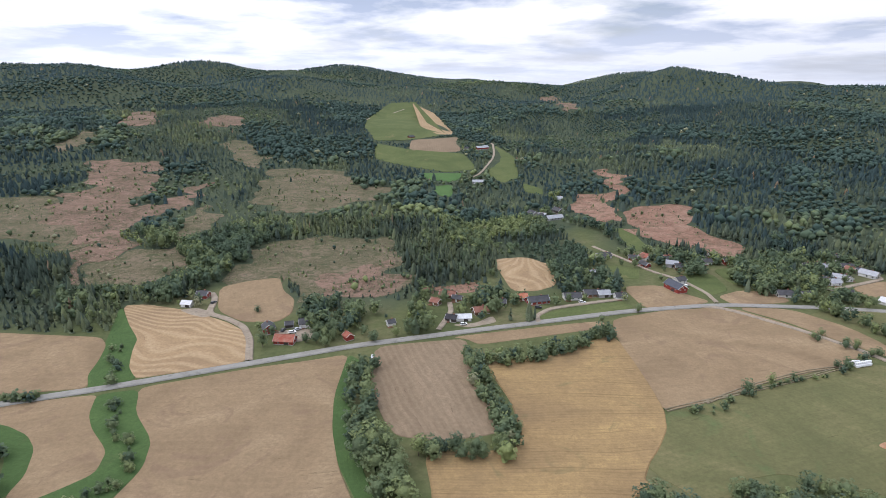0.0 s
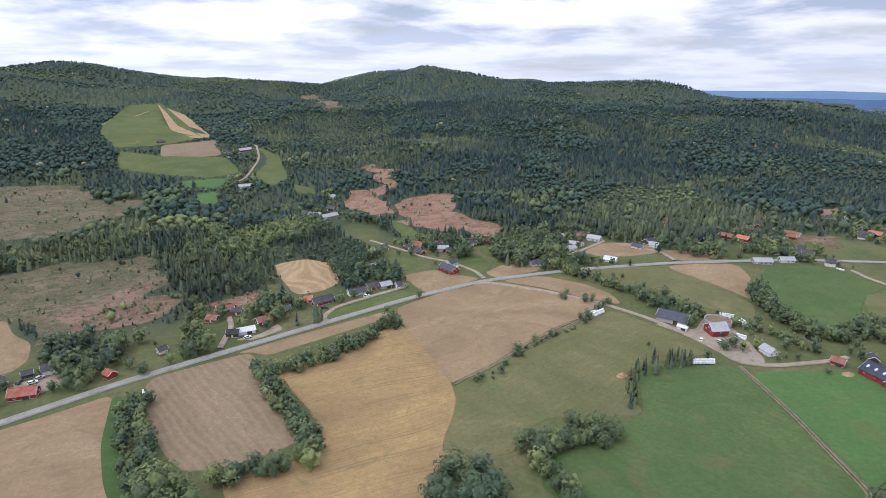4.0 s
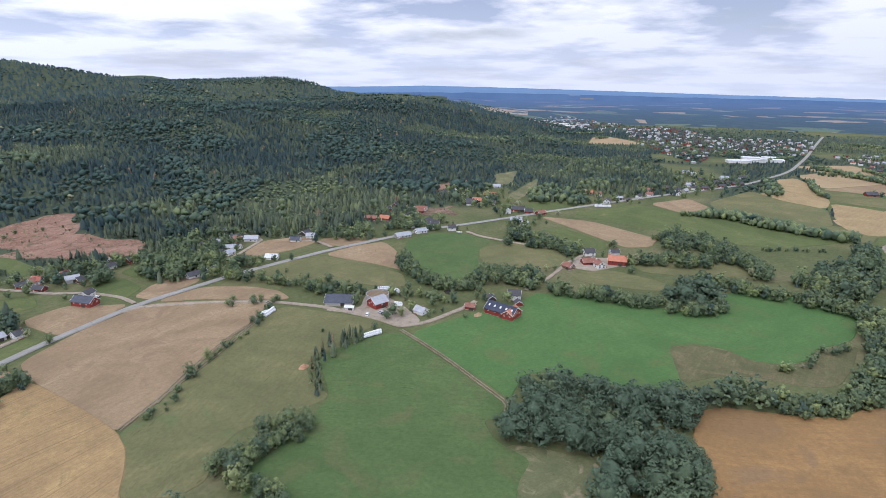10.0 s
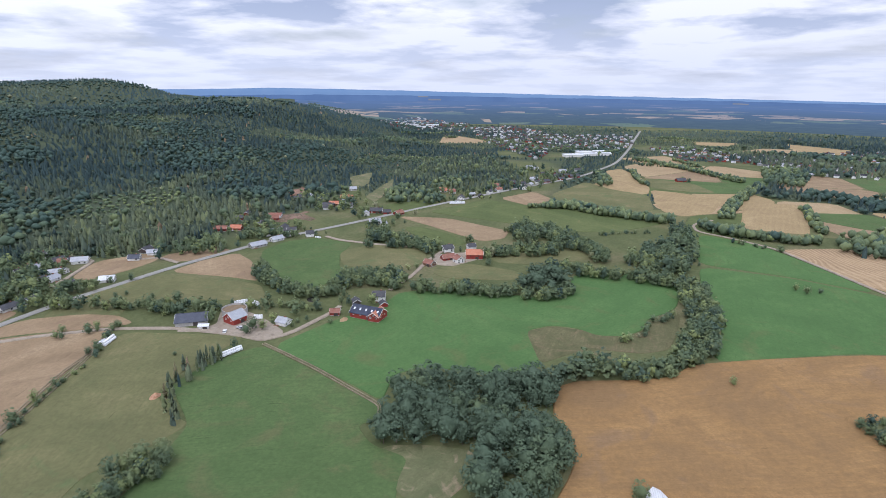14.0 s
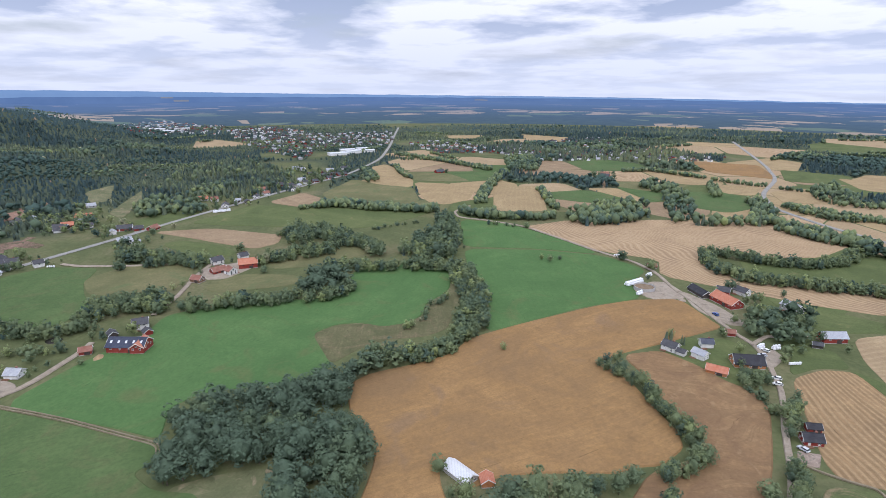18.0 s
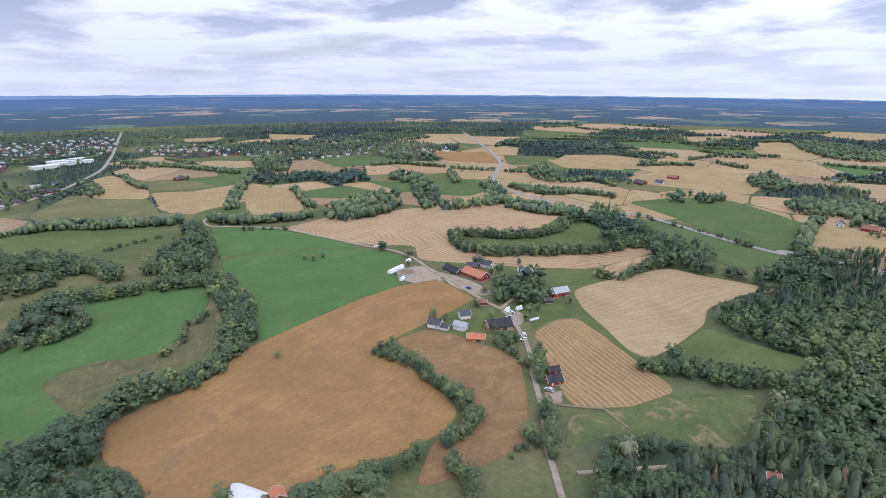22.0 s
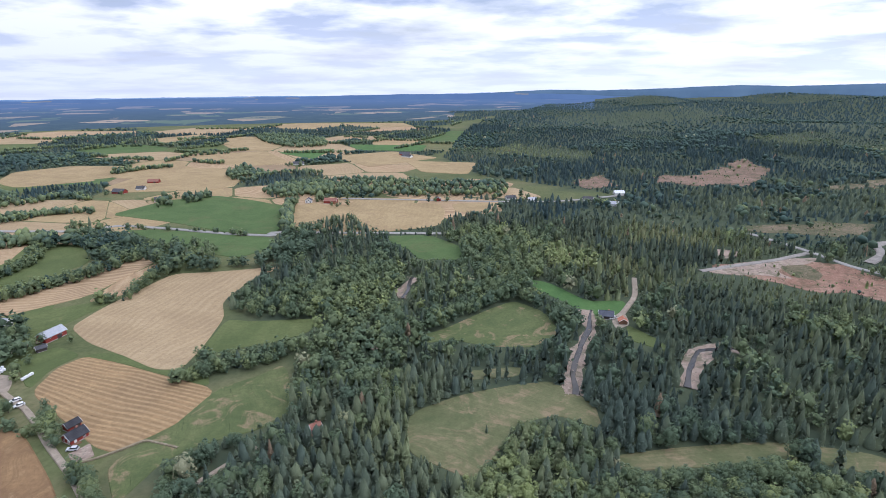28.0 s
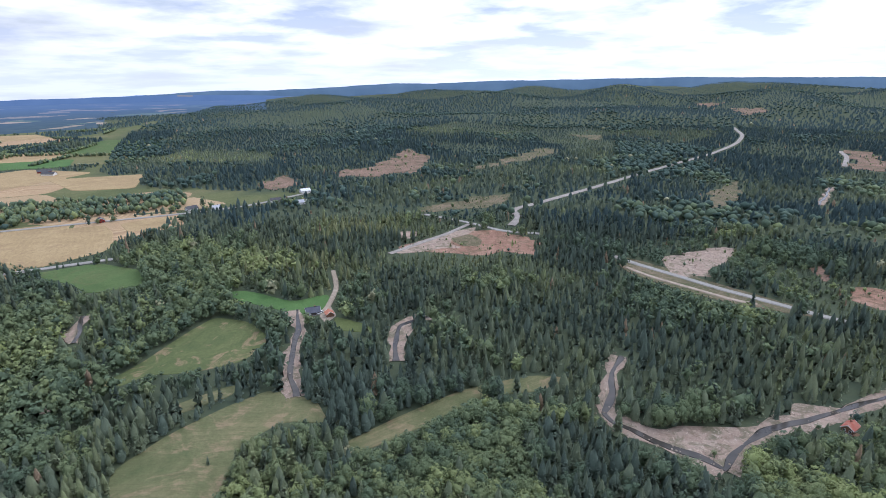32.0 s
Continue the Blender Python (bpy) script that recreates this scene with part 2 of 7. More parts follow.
def rough_ground(name, a, b, c, debris, scale=0.05, brush=None):
    n = Nodes(name, 0.95, 0.08)
    v = n.coords(True)
    col = n.ramp(n.noise(v, scale, 6, 0.65, 1.0), [(0.32, a), (0.5, b), (0.66, c)])
    twig = n.noise(v, 0.55, 6, 0.75, 2.0)
    col = n.mix(n.math("MULTIPLY", n.grey(twig, 0.5, 0.66), 0.6), col, debris)
    dark = n.noise(v, 0.23, 4, 0.7, 0.5)
    col = n.mix(n.math("MULTIPLY", n.grey(dark, 0.55, 0.72), 0.55), col, tuple(x * 0.45 for x in a))
    if brush:
        tuft = n.noise(v, 0.11, 6, 0.7, 1.4)
        col = n.mix(n.math("MULTIPLY", n.grey(tuft, 0.50, 0.60), 0.75), col, brush)
        line = n.noise(v, 0.30, 3, 0.6, 3.0)
        col = n.mix(n.math("MULTIPLY", n.grey(line, 0.60, 0.66), 0.6), col, tuple(min(1, x * 1.3) for x in debris))
    n.bump(twig, 0.7, 0.8)
    return n.done(col)


SLASH = rough_ground("logging_slash", (0.097, 0.074, 0.045), (0.184, 0.122, 0.086), (0.248, 0.158, 0.117), (0.313, 0.225, 0.180), 0.03, (0.078, 0.081, 0.041))
SCRUB = rough_ground("cleared_scrub", (0.074, 0.077, 0.041), (0.124, 0.110, 0.064), (0.189, 0.145, 0.099), (0.258, 0.193, 0.143), 0.03, (0.060, 0.078, 0.035))
EARTH = rough_ground("red_earth", (0.16, 0.09, 0.06), (0.245, 0.14, 0.098), (0.30, 0.195, 0.14), (0.37, 0.25, 0.185), 0.03, (0.11, 0.09, 0.052))
GRAVEL = rough_ground("gravel", (0.258, 0.209, 0.154), (0.309, 0.257, 0.194), (0.360, 0.306, 0.238), (0.391, 0.339, 0.273), 0.2)
TRACK = rough_ground("dirt_track", (0.17, 0.14, 0.085), (0.22, 0.185, 0.12), (0.27, 0.23, 0.155), (0.3, 0.26, 0.19), 0.2)
PALEROAD = rough_ground("pale_gravel_road", (0.22, 0.20, 0.175), (0.275, 0.25, 0.22), (0.32, 0.295, 0.26), (0.37, 0.34, 0.30), 0.1)
SAND = rough_ground("river_sand", (0.23, 0.17, 0.128), (0.295, 0.225, 0.175), (0.345, 0.275, 0.218), (0.40, 0.33, 0.27), 0.15, (0.11, 0.11, 0.065))
ASPHALT = rough_ground("worn_asphalt", (0.242, 0.233, 0.207), (0.281, 0.271, 0.242), (0.310, 0.299, 0.268), (0.330, 0.318, 0.286), 0.1)

n = Nodes("rough_grass", 0.95, 0.08)
v = n.coords(True)
attr = n.add("ShaderNodeAttribute")
attr.attribute_name = "wooded"
grass = n.ramp(n.noise(v, 0.018, 5, 0.6, 0.7), [(0.3, (0.08, 0.096, 0.042)), (0.5, (0.115, 0.126, 0.056)), (0.68, (0.165, 0.15, 0.08))])
grass = n.mix(n.math("MULTIPLY", n.grey(n.noise(v, 0.3, 5, 0.7), 0.4, 0.7), 0.5), grass, (0.045, 0.062, 0.02))
floor_c = n.ramp(n.noise(v, 0.05, 5, 0.65), [(0.35, (0.046, 0.062, 0.040)), (0.6, (0.068, 0.084, 0.048))])
n.bump(n.noise(v, 0.5, 4, 0.7), 0.5, 0.5)
GRASS = n.done(n.mix(attr.outputs["Fac"], grass, floor_c))

n = Nodes("river_water", 0.22, 0.28)
v = n.coords(True)
n.bump(n.noise(v, 0.8, 4, 0.6, 0.5), 0.25, 0.15)
WATER = n.done(n.ramp(n.noise(v, 0.08, 4, 0.6), [(0.35, (0.022, 0.021, 0.018)), (0.65, (0.055, 0.047, 0.038))]))


def foliage(name, stops):
    """Leaf or needle colour: one tint for each tree, shaded gaps and lighter sprays painted in by noise."""
    n = Nodes(name, 0.75, 0.15)
    tint = n.add("ShaderNodeAttribute")
    tint.attribute_name = "tint"
    v = n.coords(True)
    c = n.ramp(tint.outputs["Fac"], stops)
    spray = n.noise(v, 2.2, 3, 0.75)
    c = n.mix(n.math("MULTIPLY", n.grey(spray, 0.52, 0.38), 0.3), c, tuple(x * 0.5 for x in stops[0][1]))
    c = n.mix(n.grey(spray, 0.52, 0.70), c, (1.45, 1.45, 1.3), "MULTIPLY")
    n.bump(spray, 0.45, 0.4)
    through_leaf = n.add("ShaderNodeBsdfTranslucent")
    n.join(c, through_leaf.inputs["Color"])
    both = n.add("ShaderNodeMixShader", Fac=0.14)
    n.join(n.b.outputs[0], both.inputs[1])
    n.join(through_leaf.outputs[0], both.inputs[2])
    n.join(both.outputs[0], n.t.nodes["Material Output"].inputs["Surface"])
    return n.done(c)


# the bluish low stops hold the haze painted on far trees
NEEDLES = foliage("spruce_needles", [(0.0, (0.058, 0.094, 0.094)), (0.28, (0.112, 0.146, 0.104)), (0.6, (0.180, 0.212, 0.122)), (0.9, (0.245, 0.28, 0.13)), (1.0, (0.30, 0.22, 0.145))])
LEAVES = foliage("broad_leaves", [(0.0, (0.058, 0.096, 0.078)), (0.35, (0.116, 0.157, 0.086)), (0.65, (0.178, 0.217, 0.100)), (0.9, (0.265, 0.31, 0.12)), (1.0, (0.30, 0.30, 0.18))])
n = Nodes("bark", 0.9, 0.1)
BARK = n.done(n.ramp(n.noise(n.coords(True), 1.5, 4, 0.7), [(0.3, (0.075, 0.058, 0.042)), (0.7, (0.16, 0.13, 0.10))]))


def painted(name, base, wear, board=0.0, rough=0.75, metal=0.0, tiles=0.0):
    """Painted boards or roofing: board joints or tile courses, weathered patches and fine grain."""
    n = Nodes(name, rough, 0.25, metal)
    v = n.coords()
    c = n.ramp(n.noise(v, 0.35, 5, 0.65, 0.5), [(0.35, base), (0.7, wear)])
    c = n.mix(n.math("MULTIPLY", n.grey(n.noise(v, 3.0, 4, 0.7), 0.4, 0.75), 0.3), c, tuple(x * 0.6 for x in base))
    step = board or tiles
    if step:
        sep = n.add("ShaderNodeSeparateXYZ")
        n.join(v, sep.inputs[0])
        along = n.math("ADD", sep.outputs["X"], sep.outputs["Y"]) if board else sep.outputs["Z"]
        line = n.math("LESS_THAN", n.math("PINGPONG", along, step / 2), step * 0.09)
        c = n.mix(n.math("MULTIPLY", line, 0.45), c, tuple(x * 0.4 for x in base))
        n.bump(n.math("PINGPONG", along, step / 2), 0.4, 0.06)
    return n.done(c)


WALLS = {
    "RED": painted("red_boards", (0.24, 0.035, 0.026), (0.30, 0.062, 0.045), 0.3),
    "WHITE": painted("white_boards", (0.78, 0.77, 0.74), (0.68, 0.67, 0.63), 0.3),
    "BROWN": painted("brown_boards", (0.17, 0.088, 0.05), (0.23, 0.135, 0.085), 0.3),
    "DARKWOOD": painted("dark_boards", (0.055, 0.045, 0.042), (0.10, 0.082, 0.072), 0.3),
    "GREYWOOD": painted("grey_boards", (0.36, 0.35, 0.33), (0.46, 0.44, 0.41), 0.3),
    "ORANGEWOOD": painted("orange_boards", (0.42, 0.16, 0.06), (0.5, 0.24, 0.11), 0.3),
}
ROOFS = {
    "DARK": painted("dark_tiles", (0.058, 0.058, 0.062), (0.10, 0.10, 0.105), 0, 0.7, 0, 0.35),
    "BLACK": painted("black_tiles", (0.022, 0.022, 0.026), (0.05, 0.05, 0.055), 0, 0.6, 0, 0.35),
    "GREY": painted("grey_sheet_roof", (0.34, 0.35, 0.37), (0.44, 0.45, 0.46), 0.6, 0.5, 0.2),
    "SLATE": painted("blue_grey_roof", (0.06, 0.066, 0.086), (0.09, 0.098, 0.12), 0.8, 0.55),
    "PALE": painted("pale_sheet_roof", (0.62, 0.63, 0.64), (0.72, 0.73, 0.73), 0.8, 0.5),
    "RUST": painted("rusty_sheet_roof", (0.32, 0.075, 0.045), (0.36, 0.19, 0.14), 0.7, 0.7),
    "BRICK": painted("brown_red_tiles", (0.24, 0.10, 0.07), (0.30, 0.16, 0.12), 0, 0.8, 0, 0.35),
    "ORANGE": painted("orange_tiles", (0.44, 0.155, 0.085), (0.50, 0.23, 0.15), 0, 0.75, 0, 0.35),
    "SOLAR": painted("navy_sheet_roof", (0.028, 0.034, 0.058), (0.055, 0.065, 0.095), 0.8, 0.4),
}
TRIM = painted("white_trim", (0.76, 0.76, 0.74), (0.70, 0.70, 0.67))
n = Nodes("window_glass", 0.08, 0.5)
GLASS = n.done((0.035, 0.042, 0.05))
CONCRETE = painted("concrete", (0.36, 0.345, 0.32), (0.45, 0.43, 0.40))
n = Nodes("white_wrap_film", 0.35, 0.4)
FILM = n.done(n.ramp(n.noise(n.coords(), 1.2, 3, 0.6), [(0.3, (0.74, 0.75, 0.76)), (0.7, (0.84, 0.84, 0.84))]))

# ---- the land ----
# heading (deg clockwise from +y), foot of the slope, crest distance, crest height
RELIEF = [(-60,420,2600,172),(-37,420,2600,172),(-15,450,2600,168),(-4,480,2600,150),(6,480,2800,108),
          (14,480,2700,118),(21,480,2300,162),(30,520,2200,128),(35,560,2100,116),(43,650,1900,100),
          (47,700,1800,86),(52,760,1700,74),(56,800,1600,56),(62,900,1500,26),(70,1000,1500,0),
          (162,1100,1500,0),(171,1100,1600,8),(174,1100,1700,11),(178,1100,2000,11),(183,1050,2350,29),(188,1000,2600,43),(196,1000,2800,48),
          (212,950,3000,70),(240,900,3000,92),(270,700,2800,140),(300,420,2600,172)]
def ground(x, y):
    """Height of the land at x, y (arrays or numbers)."""
    x, y = np.asarray(x, float), np.asarray(y, float)
    r = np.hypot(x, y) + 1e-6
    h = np.degrees(np.arctan2(x, y)) % 360
    h = np.where(h > 300, h - 360, h)
    T = np.array(RELIEF)
    foot, crest, top = (np.interp(h, T[:, 0], T[:, i]) for i in (1, 2, 3))
    u = np.clip((r - foot) / (crest - foot), 0, 1)
    z = top * (0.45 * u + 0.55 * u * u * (3 - 2 * u))
    v = np.clip((r - crest) / 1800, 0, 1)
    z = z * (1 - 0.9 * v * v * (3 - 2 * v))
    p = np.clip((r - 1200) / 3600, 0, 1)
    z = z - 48 * p * p * (3 - 2 * p) * np.clip(1.2 - top / 120, 0, 1)
    z = z - 70 * np.clip((r - 4500) / 380, 0, 1)
    k = np.clip(u * 4, 0, 1) * np.clip(top / 60, 0, 1)
    k = k * (1 + 2.2 * np.clip((u - 0.3) * 2, 0, 1))
    return z + k * (4.6 * np.sin(x / 97 + np.sin(y / 140)) + 4.6 * np.sin(y / 121 + 1.3 * np.sin(x / 170)))


FOREST_NORTH = [(-271,295),(-254,298),(-233,295),(-187,294),(-209,342),(-174,335),(-169,358),(-157,371),(-137,386),(-118,392),(-99,350),(-69,350),(-31,346),(-17,354),(21,360),(35,394),(83,366),(110,395),(119,467),(96,571),(125,542),(146,517),(152,466),(186,466),(228,422),(261,390),(328,453),(247,392),(283,402),(325,396),(352,356),(417,345),(460,344),(512,325),(553,317),(659,335),(615,296),(632,262),(688,231),(787,190),(857,157),(935,227),(1191,416),(1542,609),(1835,895)]
FOREST_SOUTH = [(120,-135),(134,-155),(121,-172),(117,-187),(105,-207),(124,-247),(159,-222),(171,-236),(143,-258),(122,-284),(173,-287),(203,-309),(203,-356),(191,-380),(224,-427),(243,-499),(210,-538),(150,-502),(93,-546),(56,-631),(-93,-691),(-18,-743),(98,-809),(179,-975),(200,-1300),(190,-1700),(120,-2200)]


def around(r, h0, h1, step):
    """Points on a circle of radius r, by heading."""
    return [(r * math.sin(radians(h)), r * math.cos(radians(h))) for h in range(h0, h1, step)]


HULLS = [FOREST_NORTH + around(3400, 55, -75, -10) + [(-420, 115)], FOREST_SOUTH + around(3400, 180, 285, 10) + [(-500, 130), (-150, 60), (-80, -60), (60, -80)]]


def inside(px, py, poly):
    """Which of the points px, py lie in a polygon."""
    q = np.asarray(poly, float)
    hit = np.zeros(len(px), bool)
    box = np.nonzero((px > q[:, 0].min()) & (px < q[:, 0].max()) & (py > q[:, 1].min()) & (py < q[:, 1].max()))[0]
    if len(box):
        bx, by, odd = px[box], py[box], np.zeros(len(box), bool)
        for (x0, y0), (x1, y1) in zip(q, np.roll(q, -1, 0)):
            if y0 != y1:
                odd ^= ((y0 > by) != (y1 > by)) & (bx < (x1 - x0) * (by - y0) / (y1 - y0) + x0)
        hit[box] = odd
    return hit


def beside(px, py, line, width):
    """Which of the points lie within width of a line of points."""
    hit = np.zeros(len(px), bool)
    for (x0, y0), (x1, y1) in zip(line, line[1:]):
        d2 = (x1 - x0) ** 2 + (y1 - y0) ** 2 + 1e-9
        k = np.clip(((px - x0) * (x1 - x0) + (py - y0) * (y1 - y0)) / d2, 0, 1)
        hit |= np.hypot(px - x0 - k * (x1 - x0), py - y0 - k * (y1 - y0)) < width
    return hit


def rounded(poly, closed=True, times=2):
    """A polygon or line with its corners cut."""
    p = [Vector(q) for q in poly]
    for _ in range(times):
        o = []
        pairs = list(zip(p, p[1:] + p[:1])) if closed else list(zip(p, p[1:]))
        for a, b in pairs:
            cut = min(0.15, 7 / max((b - a).length, 1)) if closed else 0.15
            o += [a.lerp(b, cut), a.lerp(b, 1 - cut)]
        p = o if closed else [p[0]] + o + [p[-1]]
    return [(q.x, q.y) for q in p]


def mesh_object(name, verts, faces, material, smooth=False):
    me = bpy.data.meshes.new(name)
    me.from_pydata(verts, [], faces)
    me.materials.append(material)
    if smooth:
        me.shade_smooth()
    return new(name, me)


OPEN, LINES, YARDS, CLEARINGS = [], [], [], []      # open ground, roads and yards: no forest there
lifts = [0]
wobble = random.Random(4)


def field(name, material, label, outline, rounds=2, under=False):
    """A field as its own sheet on the land, drawn with its rows along its longest edge."""
    away = math.hypot(*outline[0])
    edge = rounded(outline, True, min(rounds, 1) if away > 480 else rounds)
    if name == "clearing":
        ragged = []
        for a, b in zip(edge, edge[1:] + edge[:1]):
            k = max(1, int(math.dist(a, b) / 7))
            for i in range(k):
                x, y = a[0] + (b[0] - a[0]) * i / k, a[1] + (b[1] - a[1]) * i / k
                s = 0.4 * min(60, math.dist((x, y), outline[0]) + 20)
                ragged.append((x + s * noise.noise((x * 0.05, y * 0.05, 1.0)), y + s * noise.noise((x * 0.05, y * 0.05, 7.0))))
        edge = ragged
        CLEARINGS.append(edge)
    if not under:
        OPEN.append(edge)
    cx, cy = (sum(q[i] for q in outline) / len(outline) for i in (0, 1))
    far = math.hypot(cx, cy)
    turn = max(((Vector(b) - Vector(a)).length, math.atan2(b[1] - a[1], b[0] - a[0])) for a, b in zip(outline, outline[1:]))[1]
    lifts[0] = (lifts[0] + 3) % 10
    lift = 0.03 + far * 0.00015 if under else 0.05 + 0.012 * lifts[0] + far * 0.0004
    tall = 0.3 if material in (GOLD, ORANGE, RUSSET) else 0.0
    q = np.array(edge)
    step = max(8, far * 0.03)
    gx, gy = np.meshgrid(np.arange(q[:, 0].min(), q[:, 0].max(), step), np.arange(q[:, 1].min(), q[:, 1].max(), step))
    gx, gy = gx.ravel() + step * 0.3, gy.ravel() + step * 0.3
    keep = inside(gx, gy, edge) & ~beside(gx, gy, edge + edge[:1], step * 0.35)
    points = [Vector(p) for p in edge] + [Vector((a, b)) for a, b in zip(gx[keep], gy[keep])]
    cdt = geometry.delaunay_2d_cdt(points, [], [list(range(len(edge)))], 1, 0.01)
    flat = np.array([(p.x, p.y) for p in cdt[0]])
    z = ground(flat[:, 0], flat[:, 1]) + lift + tall
    c, s = math.cos(-turn), math.sin(-turn)
    base = float(ground(cx, cy))
    verts = [((x - cx) * c - (y - cy) * s, (x - cx) * s + (y - cy) * c, h - base) for (x, y), h in zip(flat, z)]
    faces = [f if (flat[f[1]][0] - flat[f[0]][0]) * (flat[f[2]][1] - flat[f[0]][1]) > (flat[f[1]][1] - flat[f[0]][1]) * (flat[f[2]][0] - flat[f[0]][0]) else f[::-1] for f in cdt[2]]
    count = {(a, b) for f in faces for a, b in zip(f, f[1:] + f[:1])}
    for a, b in sorted(e for e in count if (e[1], e[0]) not in count):
        i = len(verts)
        d = (Vector(verts[b][:2]) - Vector(verts[a][:2])).normalized() * 0.7
        verts += [verts[a], verts[b], (verts[a][0] + d.y, verts[a][1] - d.x, verts[a][2] - 0.6), (verts[b][0] + d.y, verts[b][1] - d.x, verts[b][2] - 0.6)]
        faces.append([i + 1, i, i + 2, i + 3])
    ob = mesh_object(name, verts, faces, material, True)
    ob.matrix_world = pose(cx, cy, base, 0, 0, math.degrees(turn))
    return tagged(ob, label, name.replace("_", " "), kind="structure")


def ribbon(name, width, material, line, lift, label, category, uneven=0.0, sway=0.0):
    p = rounded(line, False, 2)
    dense = []
    for a, b in zip(p, p[1:]):
        k = max(1, int(math.dist(a, b) / 6))
        dense += [(a[0] + (b[0] - a[0]) * i / k, a[1] + (b[1] - a[1]) * i / k) for i in range(k)]
    dense.append(p[-1])
    verts, faces = [], []
    for i, (x, y) in enumerate(dense):
        a, b = dense[max(0, i - 1)], dense[min(len(dense) - 1, i + 1)]
        d = Vector((b[0] - a[0], b[1] - a[1])).normalized()
        z = float(ground(x, y)) + lift + math.hypot(x, y) * 0.0004
        for side, drop in ((-0.62, -0.5), (-0.5, 0), (0.5, 0), (0.62, -0.5)):
            o = side * width * (1 + uneven * noise.noise((x * 0.07, y * 0.07, side * 4 + width))) + sway * noise.noise((x * 0.04, y * 0.04, 5.0))
            verts.append((x - d.y * o, y + d.x * o, z + drop))
        if i:
            faces += [(4 * i - 4 + j, 4 * i - 3 + j, 4 * i + 1 + j, 4 * i + j) for j in range(3)]
    ob = mesh_object(name, verts, [f[::-1] for f in faces], material)
    LINES.append((p, width))
    return tagged(ob, label, category, kind="structure")


def road(name, width, material, line):
    text = {ASPHALT: "grey worn asphalt", GRAVEL: "pale gravel", TRACK: "rutted bare dirt"}.get(material, "wide pale gravel")
    return ribbon(name, width, material, line, 0.55, text + " " + name.replace("_", " ") + " through the countryside", "road")


def ruts(line):
    """A field track of two bare wheel ruts with grass between."""
    for side in (-0.75, 0.75):
        off = []
        for i, (x, y) in enumerate(line):
            a, b = line[max(0, i - 1)], line[min(len(line) - 1, i + 1)]
            d = Vector((b[0] - a[0], b[1] - a[1])).normalized()
            off.append((x - d.y * side, y + d.x * side))
        ribbon("wheel_rut", 0.55, TRACK, off, 0.4, "bare dirt wheel rut along a field", "track", 0.5, 0.3)


def river(line):
    ribbon("river_bank", 6.2, SAND, line, 0.22, "pale sand and gravel bank of the winding river", "river bank", 1.9, 0.0)
    LINES[-1] = (LINES[-1][0], 4.0)
    water = ribbon("river", 2.5, WATER, line, 0.42, "shallow brown river winding through the forest", "river", 1.3, 3.0)
    LINES[-1] = (LINES[-1][0], 1.5)
    return water


def sand(outline):
    cx, cy = (sum(s[i] for s in outline) / len(outline) for i in (0, 1))
    outline = [(cx + (x - cx) * 0.82, cy + (y - cy) * 0.82) for x, y in outline]
    return field("sand_bank", SAND, "pale pinkish sand and gravel river bank", outline)


field("stubble_field", TAN, "pale tan stubble field beside a green ditch", [(-206,213),(-192,221),(-173,227),(-158,230),(-153,214),(-142,200),(-131,189),(-128,176),(-136,167),(-146,158),(-152,164),(-153,175),(-160,190),(-169,199),(-183,206),(-202,209)])
field("stubble_field", TAN, "tan harvested grain field at the forest edge", [(-271,295),(-252,295),(-218,292),(-192,290),(-183,280),(-177,262),(-174,248),(-167,236),(-185,233),(-203,229),(-217,227)])
field("stubble_field", STRAW, "straw-coloured stubble field with curved harvest rows", [(-204,336),(-190,338),(-161,329),(-130,312),(-116,300),(-108,285),(-101,263),(-115,257),(-135,250),(-149,245),(-158,256),(-166,275),(-170,288),(-185,307)])
field("grain_field", TAN, "large tan grain field beside the country road", [(-141,237),(-119,246),(-95,256),(-71,263),(-50,271),(-50,249),(-50,230),(-46,204),(-39,179),(-32,164),(-25,144),(-116,144),(-114,163),(-112,179),(-117,196),(-134,216),(-141,230)])
field("grass_strip", VERGE, "bright green grass strip along a wooded ditch", [(-159,230),(-142,235),(-134,216),(-117,196),(-112,179),(-115,163),(-118,147),(-146,158),(-136,167),(-128,176),(-131,189),(-146,204),(-153,214)])
field("grass_strip", VERGE, "bright green grass strip beside the tree belt", [(-50,271),(-42,263),(-43,235),(-39,204),(-30,179),(-22,159),(-28,159),(-40,183),(-46,204),(-50,230)])
field("grass_strip", VERGE, "green grass strip curving round a stubble field", [(-187,288),(-206,337),(-185,307),(-170,288),(-166,275),(-158,256),(-148,244),(-166,235),(-174,248),(-177,262)])
field("grass_strip", VERGE, "narrow green grass margin by a thicket", [(-202,209),(-183,206),(-169,199),(-160,190),(-153,175),(-152,164),(-158,160),(-160,172),(-167,184),(-176,193),(-190,200),(-203,203)])
field("ploughed_field", PLOUGH, "grey-brown harrowed field with tramlines inside a hedge", [(-37,279),(-14,285),(13,290),(13,264),(18,241),(22,222),(24,203),(13,199),(-5,197),(-19,200),(-26,213),(-35,241)])
field("stubble_field", TAN, "narrow tan field strip between road and hedge", [(5,292),(38,301),(72,310),(96,315),(95,306),(70,298),(43,290),(20,283),(13,290)])
field("wheat_field", GOLD, "ripe golden wheat field with tramlines", [(22,261),(43,269),(60,270),(76,284),(91,292),(97,291),(98,264),(98,239),(97,219),(93,205),(85,192),(78,183),(73,174),(75,171),(66,164),(53,145),(-4,144),(-3,165),(-7,190),(28,190),(33,201),(31,226),(26,244)])
